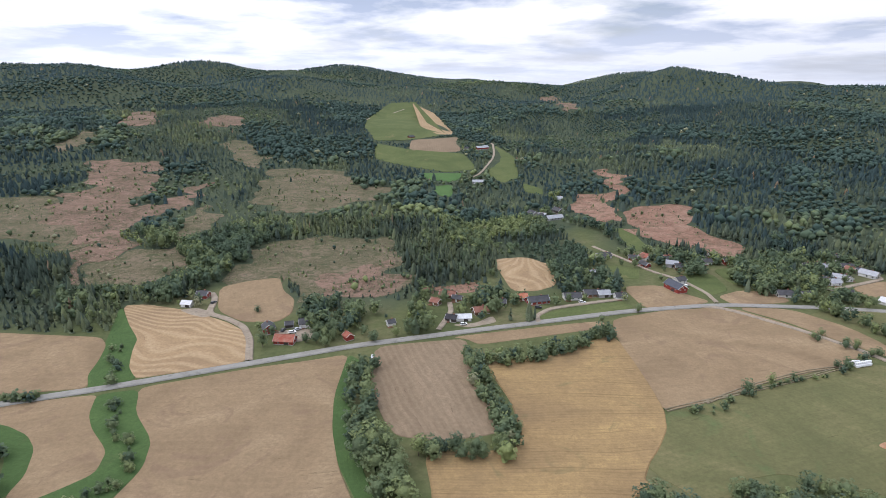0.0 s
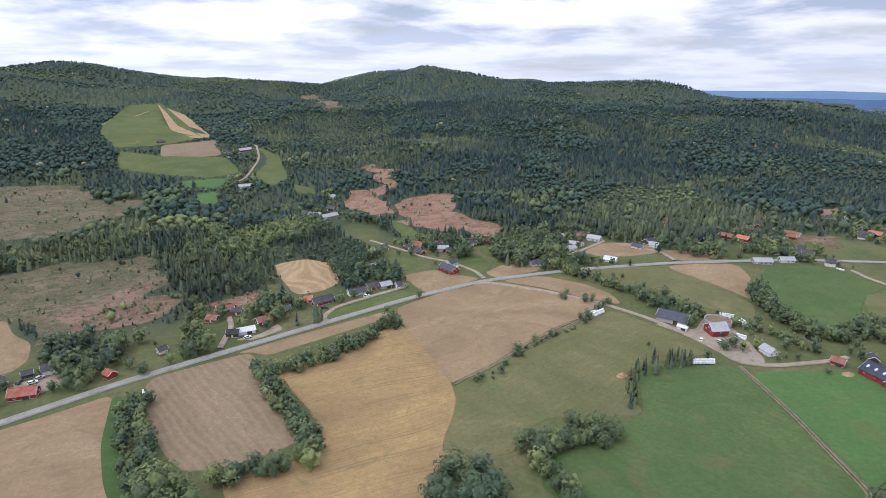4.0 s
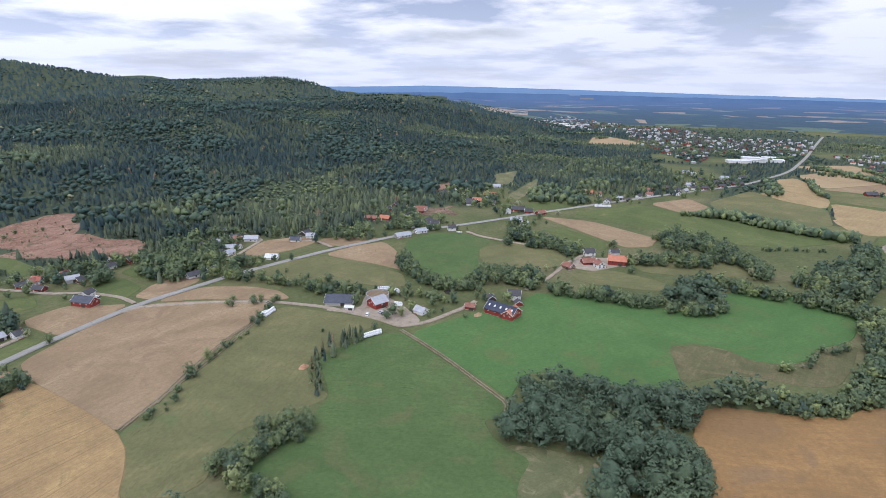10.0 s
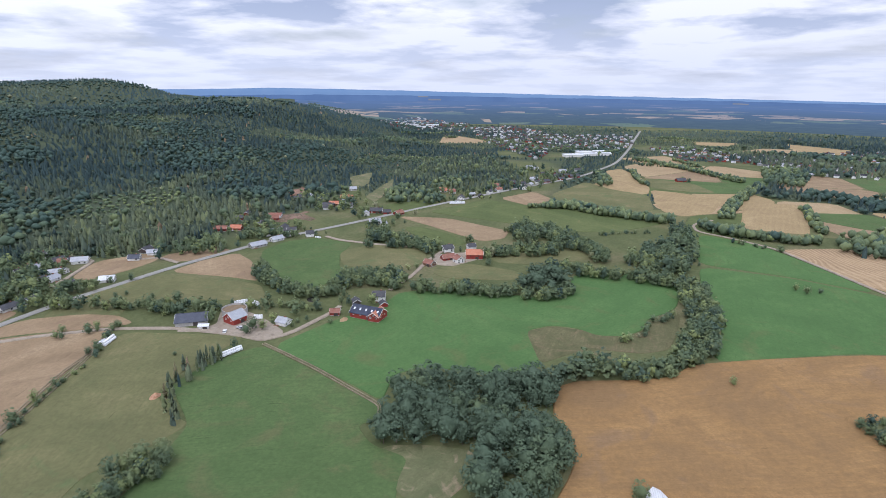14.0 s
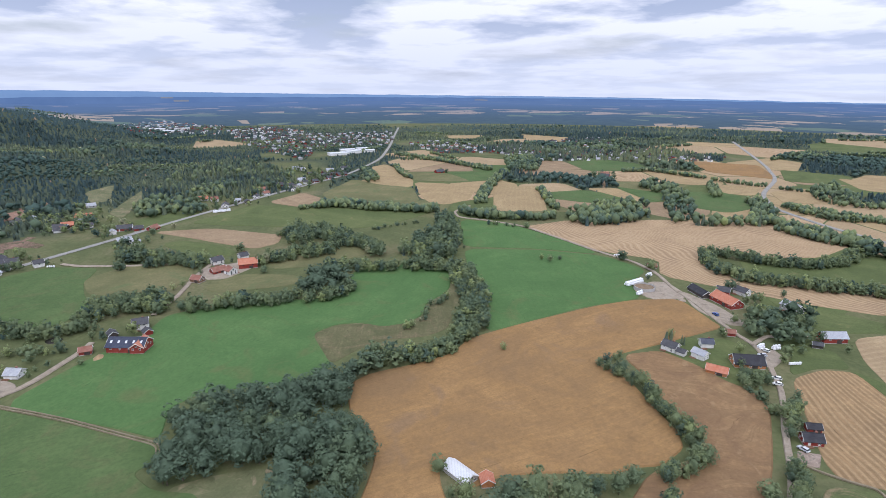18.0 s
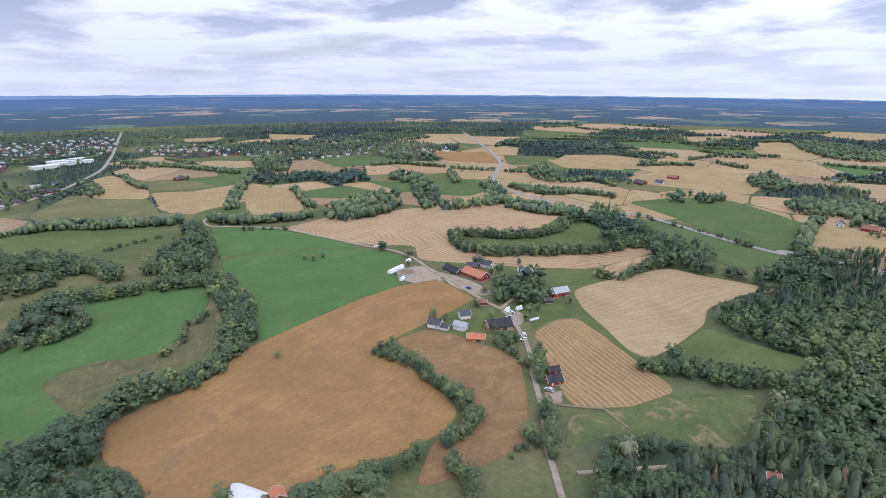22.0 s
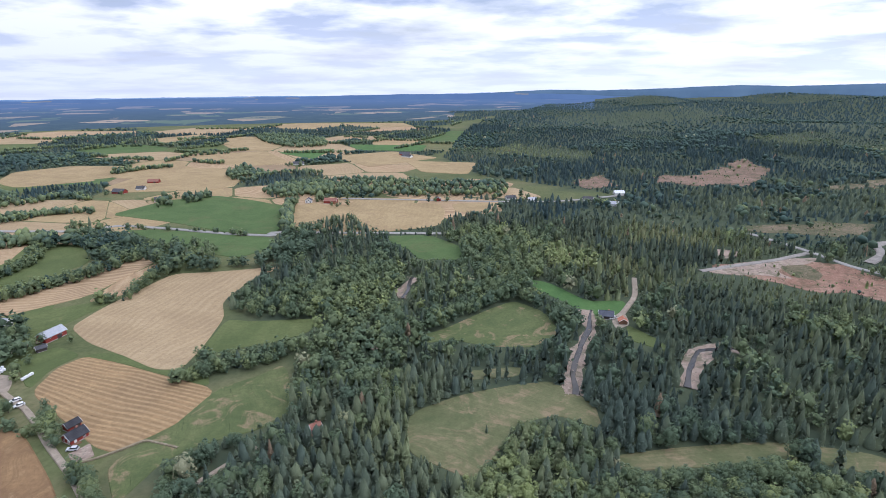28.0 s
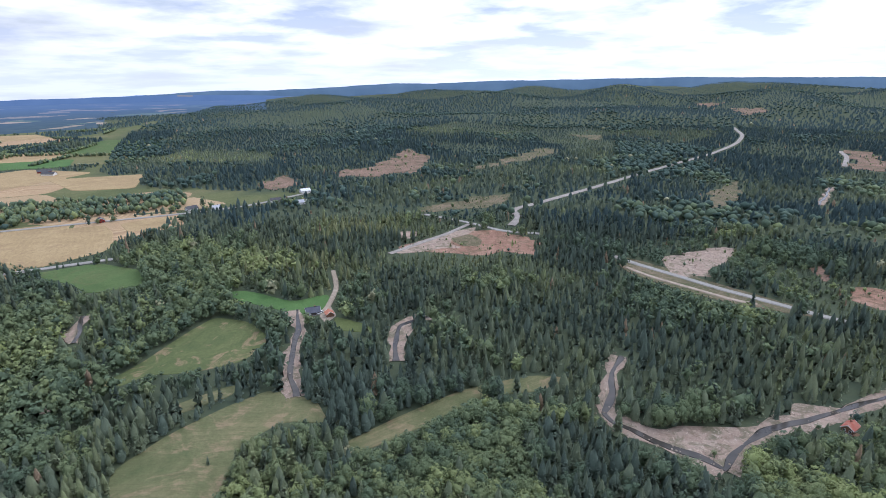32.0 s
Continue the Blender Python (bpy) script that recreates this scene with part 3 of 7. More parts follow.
field("grain_field", TAN, "large pale tan grain field along the road", [(103,318),(141,332),(182,337),(202,315),(218,292),(226,270),(207,262),(181,253),(153,242),(128,229),(113,223),(97,220),(97,237),(98,264),(98,291),(99,302)])
field("stubble_field", TAN, "tan stubble field beside the farm track", [(186,337),(220,334),(238,307),(243,284),(237,267),(220,290),(208,313)])
field("stubble_field", TAN, "tan field below a red barn", [(125,374),(152,377),(163,361),(176,346),(142,336),(128,336)])
field("stubble_field", TAN, "small tan field by the road junction", [(184,356),(204,367),(226,364),(228,346),(188,341)])
field("hay_meadow", TAN, "dry tan hay meadow below the forest", [(-155,369),(-140,382),(-119,390),(-110,364),(-98,348),(-94,325),(-99,312),(-120,312),(-141,329)])
field("hay_meadow", STRAW, "dry yellow-brown meadow between trees", [(39,435),(67,442),(84,421),(80,377),(64,365),(47,365)])
field("meadow", GREEN, "mown green verge meadow along the road", [(57,322),(81,336),(117,347),(122,336),(92,324),(63,314)])
field("clearing", SLASH, "large felled clearing with pink-brown logging slash", [(-484,773),(-393,794),(-344,678),(-331,599),(-312,561),(-285,608),(-294,697),(-284,681),(-273,581),(-287,566),(-282,474),(-266,445),(-268,402),(-266,378),(-280,404),(-289,442),(-336,490),(-387,536),(-424,608),(-387,621),(-440,698)])
field("clearing", SCRUB, "felled clearing with dry grass and stumps", [(-243,780),(-211,800),(-152,791),(-132,784),(-105,690),(-73,712),(-76,659),(-126,590),(-171,584),(-207,607)])
field("clearing", SCRUB, "felled clearing with slash below standing spruces", [(-152,478),(-114,491),(-53,498),(-40,450),(-32,358),(-91,345),(-114,391),(-143,398),(-156,421)])
field("clearing", SLASH, "fresh pinkish felling debris on a slope", [(-92,386),(-64,419),(-39,426),(-34,359),(-54,353),(-81,352)])
field("clearing", EARTH, "red-brown fresh clear-cut among spruces", [(205,777),(223,788),(230,730),(200,640),(175,543),(148,546),(141,591),(151,652),(194,655),(211,722)])
field("clearing", EARTH, "red-brown clear-cut above the hamlet", [(203,602),(248,590),(250,557),(230,522),(243,497),(253,474),(234,437),(208,473),(184,488),(180,533)])
field("clearing", SLASH, "small pink clear-cut on the hillside", [(-572,999),(-673,1272),(-625,1250),(-503,1019)])
field("clearing", SLASH, "narrow clear-cut on the hillside", [(-458,1058),(-456,1187),(-411,1182),(-385,1095),(-426,1049)])
field("clearing", SCRUB, "overgrown clearing on the hillside", [(-362,925),(-337,966),(-285,889),(-256,777),(-303,832)])
field("clearing", SLASH, "distant pink clear-cut near the ridge", [(344,2121),(412,2161),(344,1490),(300,1447)])
field("clearing", SCRUB, "young overgrown clearing with saplings", [(-485,565),(-463,581),(-432,615),(-387,536),(-336,490),(-292,441),(-317,438),(-356,458),(-387,478),(-407,467)])
field("clearing", SCRUB, "weedy brown-green clearing with stumps", [(-259,437),(-225,458),(-199,411),(-212,389),(-219,375),(-252,367),(-268,402)])
field("clearing", EARTH, "small reddish felled patch behind houses", [(-14,376),(22,376),(21,360),(-9,354)])
field("pasture", GREEN, "green hilltop pasture crossed by a farm road", [(-173,1306),(-147,1591),(-81,1638),(4,1096),(-27,1046),(-65,1007),(-120,1007),(-159,1155)])
field("grain_field", STRAW, "straw-yellow hilltop grain field", [(-87,1617),(-23,1488),(21,1106),(-12,1087),(-48,1194)])
field("stubble_field", PLOUGH, "grey-tan field below the hilltop farm", [(-57,1009),(25,1071),(27,931),(-37,915),(-57,941)])
field("pasture", GREEN, "green pasture below the hilltop farm", [(-117,984),(-56,937),(31,915),(48,817),(3,798),(-72,846),(-106,882)])
field("pasture", GREEN, "green pasture beside the farm lane", [(62,783),(90,1004),(110,897),(101,763),(77,735)])
field("pasture", LUSH, "small green hillside paddock", [(-36,792),(35,789),(11,743),(-19,754)])
field("pasture", LUSH, "small green paddock between trees", [(-15,717),(11,727),(10,665),(-7,673)])
field("pasture", GREEN, "small green paddock by the lane", [(102,731),(122,697),(118,669),(100,686)])
field("pasture", GREEN, "green sloping paddock below the clear-cut", [(162,525),(175,524),(176,465),(159,457)])
field("pasture", GREEN, "green garden meadow in the hamlet", [(128,421),(150,415),(142,389),(123,395)])
field("pasture", GREEN, "green meadow beside the red barn", [(177,402),(201,402),(197,367),(176,356),(172,378)])
field("pasture", GREEN, "green meadow with scattered bushes", [(205,411),(224,416),(229,384),(206,378)])
field("hay_field", OLIVE, "dull green hay field with mowing lines", [(96,216),(116,225),(149,241),(191,255),(213,263),(227,260),(234,231),(244,194),(219,197),(192,199),(178,195),(168,177),(164,164),(142,170),(126,178),(109,174),(99,163),(89,164),(81,174),(77,181),(87,198)])
field("grass_field", MIDGREEN, "large mid-green grass field below the farm track", [(233,180),(235,175),(221,140),(208,110),(201,94),(193,90),(185,97),(175,86),(172,69),(158,68),(135,60),(97,140),(108,156),(126,156),(147,160),(164,164),(177,181),(188,195),(206,193),(225,185)])
field("grass_field", LUSH, "large lush green field around the red farm", [(237,173),(276,158),(305,140),(334,137),(346,105),(352,76),(351,47),(376,29),(405,29),(422,-4),(411,-32),(395,-44),(359,-38),(338,-21),(321,-18),(309,-8),(305,6),(312,19),(311,34),(299,46),(267,34),(259,31),(244,53),(244,69),(240,89),(229,99),(213,96),(206,95),(216,117),(226,143)])
field("rough_meadow", ROUGH, "brown uncut meadow in a bend of the tree belt", [(298,46),(309,33),(310,18),(308,-8),(322,-21),(339,-24),(356,-41),(323,-37),(299,-31),(290,-18),(288,5),(277,20),(262,32)])
field("rough_meadow", HAY, "dry pale glade at the corner of a wood", [(170,83),(177,79),(182,64),(184,46),(169,42),(151,50),(151,62),(160,74)])
field("grass_field", LUSH, "lush green field beside the gravel road", [(385,-57),(454,-61),(446,-123),(425,-172),(388,-191),(362,-166),(334,-163),(325,-124),(304,-78),(292,-52),(337,-63),(367,-57)])
field("grass_field", LUSH, "bright green field corner at the road bend", [(462,-61),(556,-71),(534,-118),(475,-151),(430,-171),(450,-124)])
field("wheat_field", ORANGE, "large ripe orange-tan wheat field with lodged patches", [(240,22),(250,13),(259,-13),(268,-31),(285,-42),(302,-77),(322,-124),(331,-155),(330,-187),(296,-189),(286,-190),(279,-171),(269,-144),(261,-120),(253,-103),(234,-112),(211,-113),(192,-115),(181,-112),(172,-99),(172,-87),(169,-82),(172,-56),(172,-38),(166,-25),(179,-22),(182,-15),(167,-15),(148,-19),(149,16),(182,8),(200,8),(216,19)])
field("wheat_field", RUSSET, "reddish-tan lodged grain field beside the gravel road", [(258,-119),(261,-141),(244,-152),(229,-157),(217,-165),(203,-163),(172,-143),(148,-125),(148,-74),(168,-93),(175,-117),(188,-121),(211,-120),(229,-123)])
field("stubble_field", TAN, "tan field between houses and road", [(285,373),(320,388),(349,367),(341,346),(314,347),(286,356)])
field("stubble_field", TAN, "tan field above the main road", [(347,352),(384,328),(377,303),(338,325)])
field("stubble_field", TAN, "tan field below the main road", [(318,316),(349,311),(374,298),(359,273),(322,239),(323,267)])
field("hay_field", OLIVE, "dull green field beside the long dairy barn", [(224,326),(253,334),(293,326),(314,312),(317,236),(295,216),(287,233),(277,264),(265,294),(235,282)])
field("grass_field", MIDGREEN, "dark green field below the hamlet", [(386,283),(417,278),(434,258),(432,239),(428,220),(396,216),(369,202),(349,184),(323,197),(312,219),(338,249)])
field("hay_field", OLIVE, "rounded olive-green hay field", [(403,219),(429,204),(440,171),(431,152),(399,143),(377,155),(370,185),(374,202)])
field("stubble_field", TAN, "pale tan field strip on a rise", [(533,221),(542,169),(512,99),(486,98),(470,114),(489,146),(511,181)])
field("pasture", GREEN, "dull green pasture below a tan field", [(493,198),(501,181),(484,147),(459,124),(437,150)])
field("grass_field", GREEN, "long green field below the main road", [(564,198),(643,153),(631,112),(622,69),(619,19),(614,-23),(598,-51),(538,5),(530,42),(543,106),(554,160)])
field("stubble_field", TAN, "small tan field by the main road", [(657,140),(710,107),(670,78),(628,99)])
field("hay_field", OLIVE, "dull green field toward the town", [(703,83),(801,50),(756,14),(731,-30),(651,-34),(629,-18),(661,32),(666,75)])
field("grain_field", BARLEY, "tan grain field toward the town", [(911,28),(939,6),(861,-24),(780,-33),(738,-30),(730,6),(783,41),(840,17)])
field("grain_field", BARLEY, "tan harvested field by the gravel road bend", [(769,-34),(759,-71),(730,-113),(654,-94),(626,-63),(642,-44),(695,-36)])
field("hay_field", OLIVE, "dull green field behind a red barn", [(861,-24),(836,-89),(772,-112),(773,-72),(781,-35)])
field("grain_field", BARLEY, "square tan field enclosed by trees", [(727,-136),(727,-202),(585,-168),(591,-111)])
field("hay_meadow", HAY, "tan clearing on the hill edge", [(735,377),(783,363),(685,326),(659,334)])
field("hay_meadow", HAY, "tan sloping meadow at the forest edge", [(615,296),(741,312),(663,281),(590,273)])
field("hay_field", OLIVE, "dull green field around the red-roofed farm", [(448,104),(460,61),(481,19),(455,13),(420,54),(416,92)])
field("hay_field", OLIVE, "olive field strip above the tree belt", [(379,131),(407,111),(400,67),(380,67),(369,117)])
field("pasture", GREEN, "green pasture by the main road", [(575,256),(620,235),(607,193),(542,224)])
field("grain_field", STRAW, "broad pale straw field with harvest rows", [(523,-129),(544,-181),(532,-225),(538,-267),(525,-316),(515,-362),(438,-402),(405,-345),(408,-307),(432,-286),(433,-264),(401,-247),(370,-251),(345,-289),(326,-327),(319,-372),(328,-389),(312,-399),(296,-379),(294,-332),(292,-300),(312,-267),(334,-242),(376,-196),(412,-212),(438,-174),(486,-150)])
field("grain_field", STRAW, "pale straw field lobe with curved rows", [(285,-288),(294,-332),(292,-371),(276,-342),(270,-306)])
field("pasture", GREEN, "green field enclosed by tree belts", [(390,-312),(406,-374),(381,-395),(344,-361),(348,-322),(378,-297)])
field("pasture", GREEN, "green meadow behind the farmyard", [(330,-244),(309,-265),(278,-292),(269,-299),(272,-254),(284,-244)])
field("grain_field", PALEWHEAT, "pale tan grain field on a rise", [(265,-255),(268,-282),(265,-348),(238,-357),(193,-379),(203,-351),(201,-307),(186,-284),(177,-249),(173,-223),(186,-221),(212,-231),(240,-240)])
field("grain_field", STRIPES, "striped tan stubble field with swath rows", [(227,-191),(234,-212),(230,-226),(208,-223),(178,-216),(147,-210),(143,-192),(150,-175),(159,-160),(169,-162),(197,-176)])
field("meadow", MEADOW, "green meadow with dry patches at the forest edge", [(156,-153),(147,-175),(145,-210),(132,-224),(125,-238),(103,-202),(110,-185),(130,-170),(137,-158),(138,-135)])
field("meadow", GREEN, "green meadow strip below the grain field", [(175,-245),(183,-282),(166,-282),(125,-295),(129,-272),(142,-260),(169,-240)])
field("meadow", GREEN, "green margin between grain fields", [(233,-226),(218,-233),(185,-220),(172,-222),(165,-231),(149,-210),(179,-217),(209,-224)])
field("pasture", MIDGREEN, "broad green pasture beyond the tree belt", [(442,-499),(429,-570),(390,-607),(334,-592),(280,-568),(251,-505),(242,-463),(284,-459),(361,-483)])
field("pasture", MIDGREEN, "dark green field below the straight road", [(388,-449),(339,-455),(277,-450),(237,-451),(222,-422),(239,-392),(261,-396),(322,-418)])
field("grain_field", BARLEY, "tan field by a red farm", [(269,-547),(261,-580),(231,-575),(223,-521),(238,-494)])
field("grain_field", BARLEY, "distant tan grain field", [(772,-701),(732,-771),(644,-785),(597,-691),(665,-629),(730,-638)])
field("grain_field", BARLEY, "distant rolling tan grain field", [(571,-736),(507,-794),(414,-775),(406,-642),(516,-600),(554,-620)])
field("grain_field", ORANGE, "distant orange grain field", [(927,-509),(875,-600),(747,-546),(820,-483)])
field("grain_field", BARLEY, "distant tan field beside the road curve", [(664,-476),(679,-550),(581,-530),(602,-451)])
field("grain_field", BARLEY, "small distant tan field", [(718,-432),(697,-489),(642,-441),(658,-414)])
field("pasture", MIDGREEN, "distant green pasture between woods", [(674,-370),(665,-428),(582,-409),(559,-360),(584,-336)])
field("pasture", MIDGREEN, "distant green field", [(686,-194),(697,-249),(615,-283),(621,-228),(650,-190)])
field("grain_field", BARLEY, "distant tan field strip", [(708,-253),(708,-293),(633,-299),(621,-286)])
field("pasture", MIDGREEN, "distant green field by the village", [(716,-296),(670,-334),(618,-311),(640,-302)])
field("pasture", GREEN, "distant green field beyond the road", [(828,-605),(766,-669),(687,-625),(733,-547)])
field("grain_field", BARLEY, "far tan field near the horizon", [(668,-1089),(651,-1194),(544,-1094),(567,-1011)])
field("grain_field", BARLEY, "far tan field strip near the woods", [(875,-1134),(826,-1249),(741,-1203),(787,-1077)])
field("grain_field", BARLEY, "far tan field strip beyond the village", [(1398,-138),(1397,-234),(1323,-197),(1331,-142)])
field("grain_field", BARLEY, "far tan field strip beyond the village", [(1417,-328),(1328,-425),(1239,-383),(1306,-314)])
field("grain_field", BARLEY, "far tan field strip in dark woods", [(1903,-819),(1686,-992),(1570,-863),(1674,-739)])
field("grain_field", BARLEY, "far tan field strip in dark woods", [(2204,209),(2107,42),(1975,55),(2041,182)])
field("grain_field", BARLEY, "far tan field strip on the plain", [(1223,-657),(1168,-751),(1103,-709),(1148,-631)])
field("grain_field", BARLEY, "tan field beside a farmhouse", [(273,-561),(259,-595),(214,-550),(223,-509),(244,-499)])
field("grain_field", BARLEY, "tan field between forest and road", [(212,-578),(176,-612),(117,-613),(105,-580),(99,-521),(146,-487),(180,-522)])
field("grain_field", BARLEY, "tan field strip at the forest edge", [(105,-617),(56,-631),(64,-592),(92,-576)])
field("pasture", MIDGREEN, "green clearing in the woods", [(149,-472),(102,-485),(67,-453),(61,-421),(96,-414),(112,-441)])
field("grain_field", BARLEY, "far tan field", [(737,-1210),(647,-1235),(567,-1133),(607,-1037)])
field("grain_field", BARLEY, "far rolling tan field", [(635,-905),(523,-996),(418,-872),(466,-808)])
field("grain_field", BARLEY, "far tan fields near a farmhouse", [(380,-955),(287,-1038),(188,-973),(273,-851)])
field("grain_field", BARLEY, "far tan field at the hill foot", [(236,-924),(114,-927),(115,-814),(184,-821)])
field("pasture", LUSH, "far green pasture", [(409,-1124),(244,-1137),(236,-1052),(357,-1044)])
field("pasture", LUSH, "far green pasture between grain fields", [(491,-979),(408,-1056),(395,-914)])
field("grain_field", BARLEY, "far tan field band", [(669,-710),(599,-821),(479,-764),(569,-686)])
field("grain_field", BARLEY, "far tan field band", [(748,-635),(677,-707),(601,-667),(664,-603)])
field("meadow", MEADOW, "green river meadow with bare tan patches", [(73,-274),(54,-292),(32,-325),(17,-343),(-2,-329),(-12,-301),(3,-279),(27,-276),(48,-281),(59,-274)])
field("meadow", DRYMEADOW, "dry tan-green riverside meadow", [(53,-207),(34,-225),(12,-238),(-8,-246),(-26,-229),(-28,-210),(-10,-218),(8,-207),(13,-188),(20,-170),(48,-181)])
field("meadow", DRYMEADOW, "narrow dry meadow in the forest", [(-29,-193),(-55,-203),(-91,-214),(-127,-214),(-145,-204),(-125,-200),(-98,-205),(-70,-195),(-37,-186)])
field("meadow", LUSH, "green lawn meadow by the river cabin", [(21,-386),(-4,-382),(-30,-350),(-53,-357),(-53,-336),(-34,-325),(-22,-339)])
field("meadow", GREEN, "green lawn slope beside the river", [(-50,-319),(-66,-300),(-68,-287),(-49,-298)])
field("meadow", HAY, "dry meadow strip between trees", [(35,-247),(7,-257),(9,-247),(33,-239)])
field("clearing", EARTH, "red bare earth of a gravel works", [(-124,-439),(-159,-453),(-206,-475),(-237,-453),(-242,-411),(-231,-381),(-181,-393),(-148,-421)])
field("clearing", GRAVEL, "pale gravel heap area by the works road", [(-139,-480),(-161,-482),(-147,-457)])
field("clearing", SLASH, "red-pink clear-cut on the forest hill", [(-138,-847),(-214,-875),(-320,-1034),(-338,-959),(-263,-797),(-174,-781)])
field("clearing", SLASH, "small red clear-cut on the forest hill", [(-30,-771),(-82,-853),(-94,-767),(-55,-741)])
field("clearing", SCRUB, "tan clearing in the pine forest", [(-191,-569),(-287,-611),(-327,-614),(-273,-551),(-195,-553)])
field("clearing", SCRUB, "pale clearing strip on the hill", [(-344,-793),(-574,-969),(-593,-919),(-396,-802)])
field("clearing", SAND, "sandy clearing in the pine forest", [(-308,-332),(-357,-349),(-375,-325),(-309,-293),(-303,-309)])
field("clearing", SCRUB, "distant tan clearing", [(-743,-1144),(-795,-1077),(-738,-1017)])
field("clearing", SLASH, "distant pale clearing near the ridge", [(-1585,-1641),(-1585,-1503),(-1513,-1491)])
field("clearing", SLASH, "distant pale clearing beside the highway", [(-1467,-1377),(-1414,-1182),(-1306,-1165)])
field("clearing", SCRUB, "light green regrown clearing", [(-521,-502),(-640,-573),(-557,-487),(-477,-443)])
field("clearing", EARTH, "reddish clearing at the forest edge", [(-380,-236),(-409,-230),(-416,-216),(-379,-201),(-365,-216)])
field("clearing", SLASH, "small reddish clearing", [(-400,-278),(-420,-277),(-383,-252)])
field("clearing", SLASH, "reddish clearing beside a forest road", [(-1007,-678),(-1010,-641),(-922,-533),(-863,-567)])
field("grain_field", BARLEY, "tan grain field between the country roads", [(310,-628),(227,-627),(150,-640),(141,-540),(158,-462),(248,-491)], 0, True)
field("grain_field", STRAW, "straw-coloured field at the forest edge", [(146,-640),(57,-654),(45,-590),(93,-555),(137,-500),(137,-540)], 0, True)
field("bare_patch", ROUGH, "bare trampled patch in the green field", [(245,115),(251,113),(251,108),(245,106),(242,110)])
field("pond", WATER, "small dark brown pond in a meadow", [(303,191),(308,188),(305,182),(300,182),(299,187)])
field("dry_margin", HAY, "dry pale grass at the corner of a green field", [(169,82),(179,72),(182,67),(173,63),(171,71)])
road("main_road", 4.3, ASPHALT, [(-208,216),(-197,222),(-155,237),(-99,260),(-50,280),(-11,292),(59,313),(116,330),(177,341),(252,336),(330,320),(383,303),(425,289),(486,256),(591,204),(715,136),(842,60),(995,15),(1194,-3),(1444,-17),(1637,-29)])
road("farm_track", 2.8, GRAVEL, [(163,338),(178,335),(207,303),(227,273),(239,239),(243,199),(241,182),(254,172),(288,164),(298,164)])
ruts([(118,225),(146,240),(180,254),(202,259),(223,271)])
ruts([(98,219),(123,228),(140,234),(165,243),(199,257)])
ruts([(238,179),(224,141),(210,111),(202,94),(194,91)])
road("farm_lane", 3.4, GRAVEL, [(-100,263),(-108,289),(-117,305),(-129,315),(-145,324),(-150,348),(-156,358)])
road("hill_lane", 2.8, GRAVEL, [(32,756),(51,789),(79,896),(88,1036),(58,1001)])
road("hill_lane", 3, GRAVEL, [(-173,1282),(-167,1365),(-134,1436),(-104,1519)])
road("house_drive", 2.8, GRAVEL, [(-3,301),(5,328),(4,343)])
road("hamlet_lane", 2.5, GRAVEL, [(129,472),(147,433),(156,408),(172,387),(179,361),(178,344)])
road("house_drive", 2.8, GRAVEL, [(57,312),(57,322),(68,334),(101,345),(118,350)])
road("hamlet_lane", 2.8, GRAVEL, [(266,368),(284,375),(319,390),(321,397)])
road("hamlet_lane", 2.8, GRAVEL, [(337,324),(343,348),(332,363)])
road("farm_lane", 2.8, GRAVEL, [(441,253),(434,235),(432,199),(435,154),(447,138)])
road("farm_lane", 2.6, GRAVEL, [(444,137),(404,142),(364,141),(342,145),(333,145)])
road("gravel_road", 2.3, GRAVEL, [(102,-108),(118,-116),(134,-125),(144,-131),(155,-139),(165,-146),(177,-153),(190,-161),(203,-170),(218,-179),(232,-185),(248,-192),(264,-195),(276,-193),(299,-193),(324,-194),(346,-192),(381,-195),(406,-190),(435,-172),(483,-149),(523,-129),(549,-98),(565,-70),(591,-68),(617,-89)])
road("farm_lane", 2.2, GRAVEL, [(264,-195),(272,-208),(271,-219),(269,-230),(262,-246)])
road("foot_path", 0.9, TRACK, [(168,-151),(162,-156),(156,-163),(152,-169),(143,-168),(136,-167)])
road("country_road", 4.6, ASPHALT, [(1211,-762),(869,-609),(748,-544),(649,-456),(575,-421),(498,-421),(422,-435),(401,-462),(343,-460),(280,-454),(237,-456),(250,-466),(145,-483),(73,-495)])
road("country_road", 4, ASPHALT, [(234,-619),(140,-629),(57,-636),(-17,-651),(-94,-704)])
field("road_verge", SCRUB, "cleared scrubby verge beside the forest highway", [(-281,-362),(-294,-335),(-310,-274),(-327,-220),(-318,-213),(-291,-246),(-275,-279),(-266,-320)])
road("forest_highway", 4.6, ASPHALT, [(-280,-355),(-285,-330),(-294,-300),(-302,-270),(-311,-247),(-322,-217),(-329,-201)])
road("highway_shoulder", 3.2, GRAVEL, [(-272,-329),(-275,-306),(-286,-275),(-295,-250),(-303,-240)])
field("gravel_yard", SAND, "pale gravel yard of the works beside the road", [(-119,-425),(-137,-446),(-179,-467),(-218,-479),(-200,-458),(-179,-449),(-171,-434),(-178,-420),(-158,-425),(-139,-422)])
field("regrown_patch", SCRUB, "green scrub in the middle of the works", [(-176,-449),(-200,-458),(-202,-435),(-192,-419),(-178,-425)])
road("works_road", 4.4, ASPHALT, [(-185,-544),(-215,-495),(-232,-454),(-261,-433)])
road("highway", 6.5, PALEROAD, [(-248,-470),(-272,-497),(-279,-529),(-340,-556),(-446,-607),(-606,-689),(-770,-755),(-925,-835),(-1012,-901),(-1111,-1018)])
road("works_track", 4, PALEROAD, [(-115,-426),(-146,-445),(-179,-464),(-212,-489)])
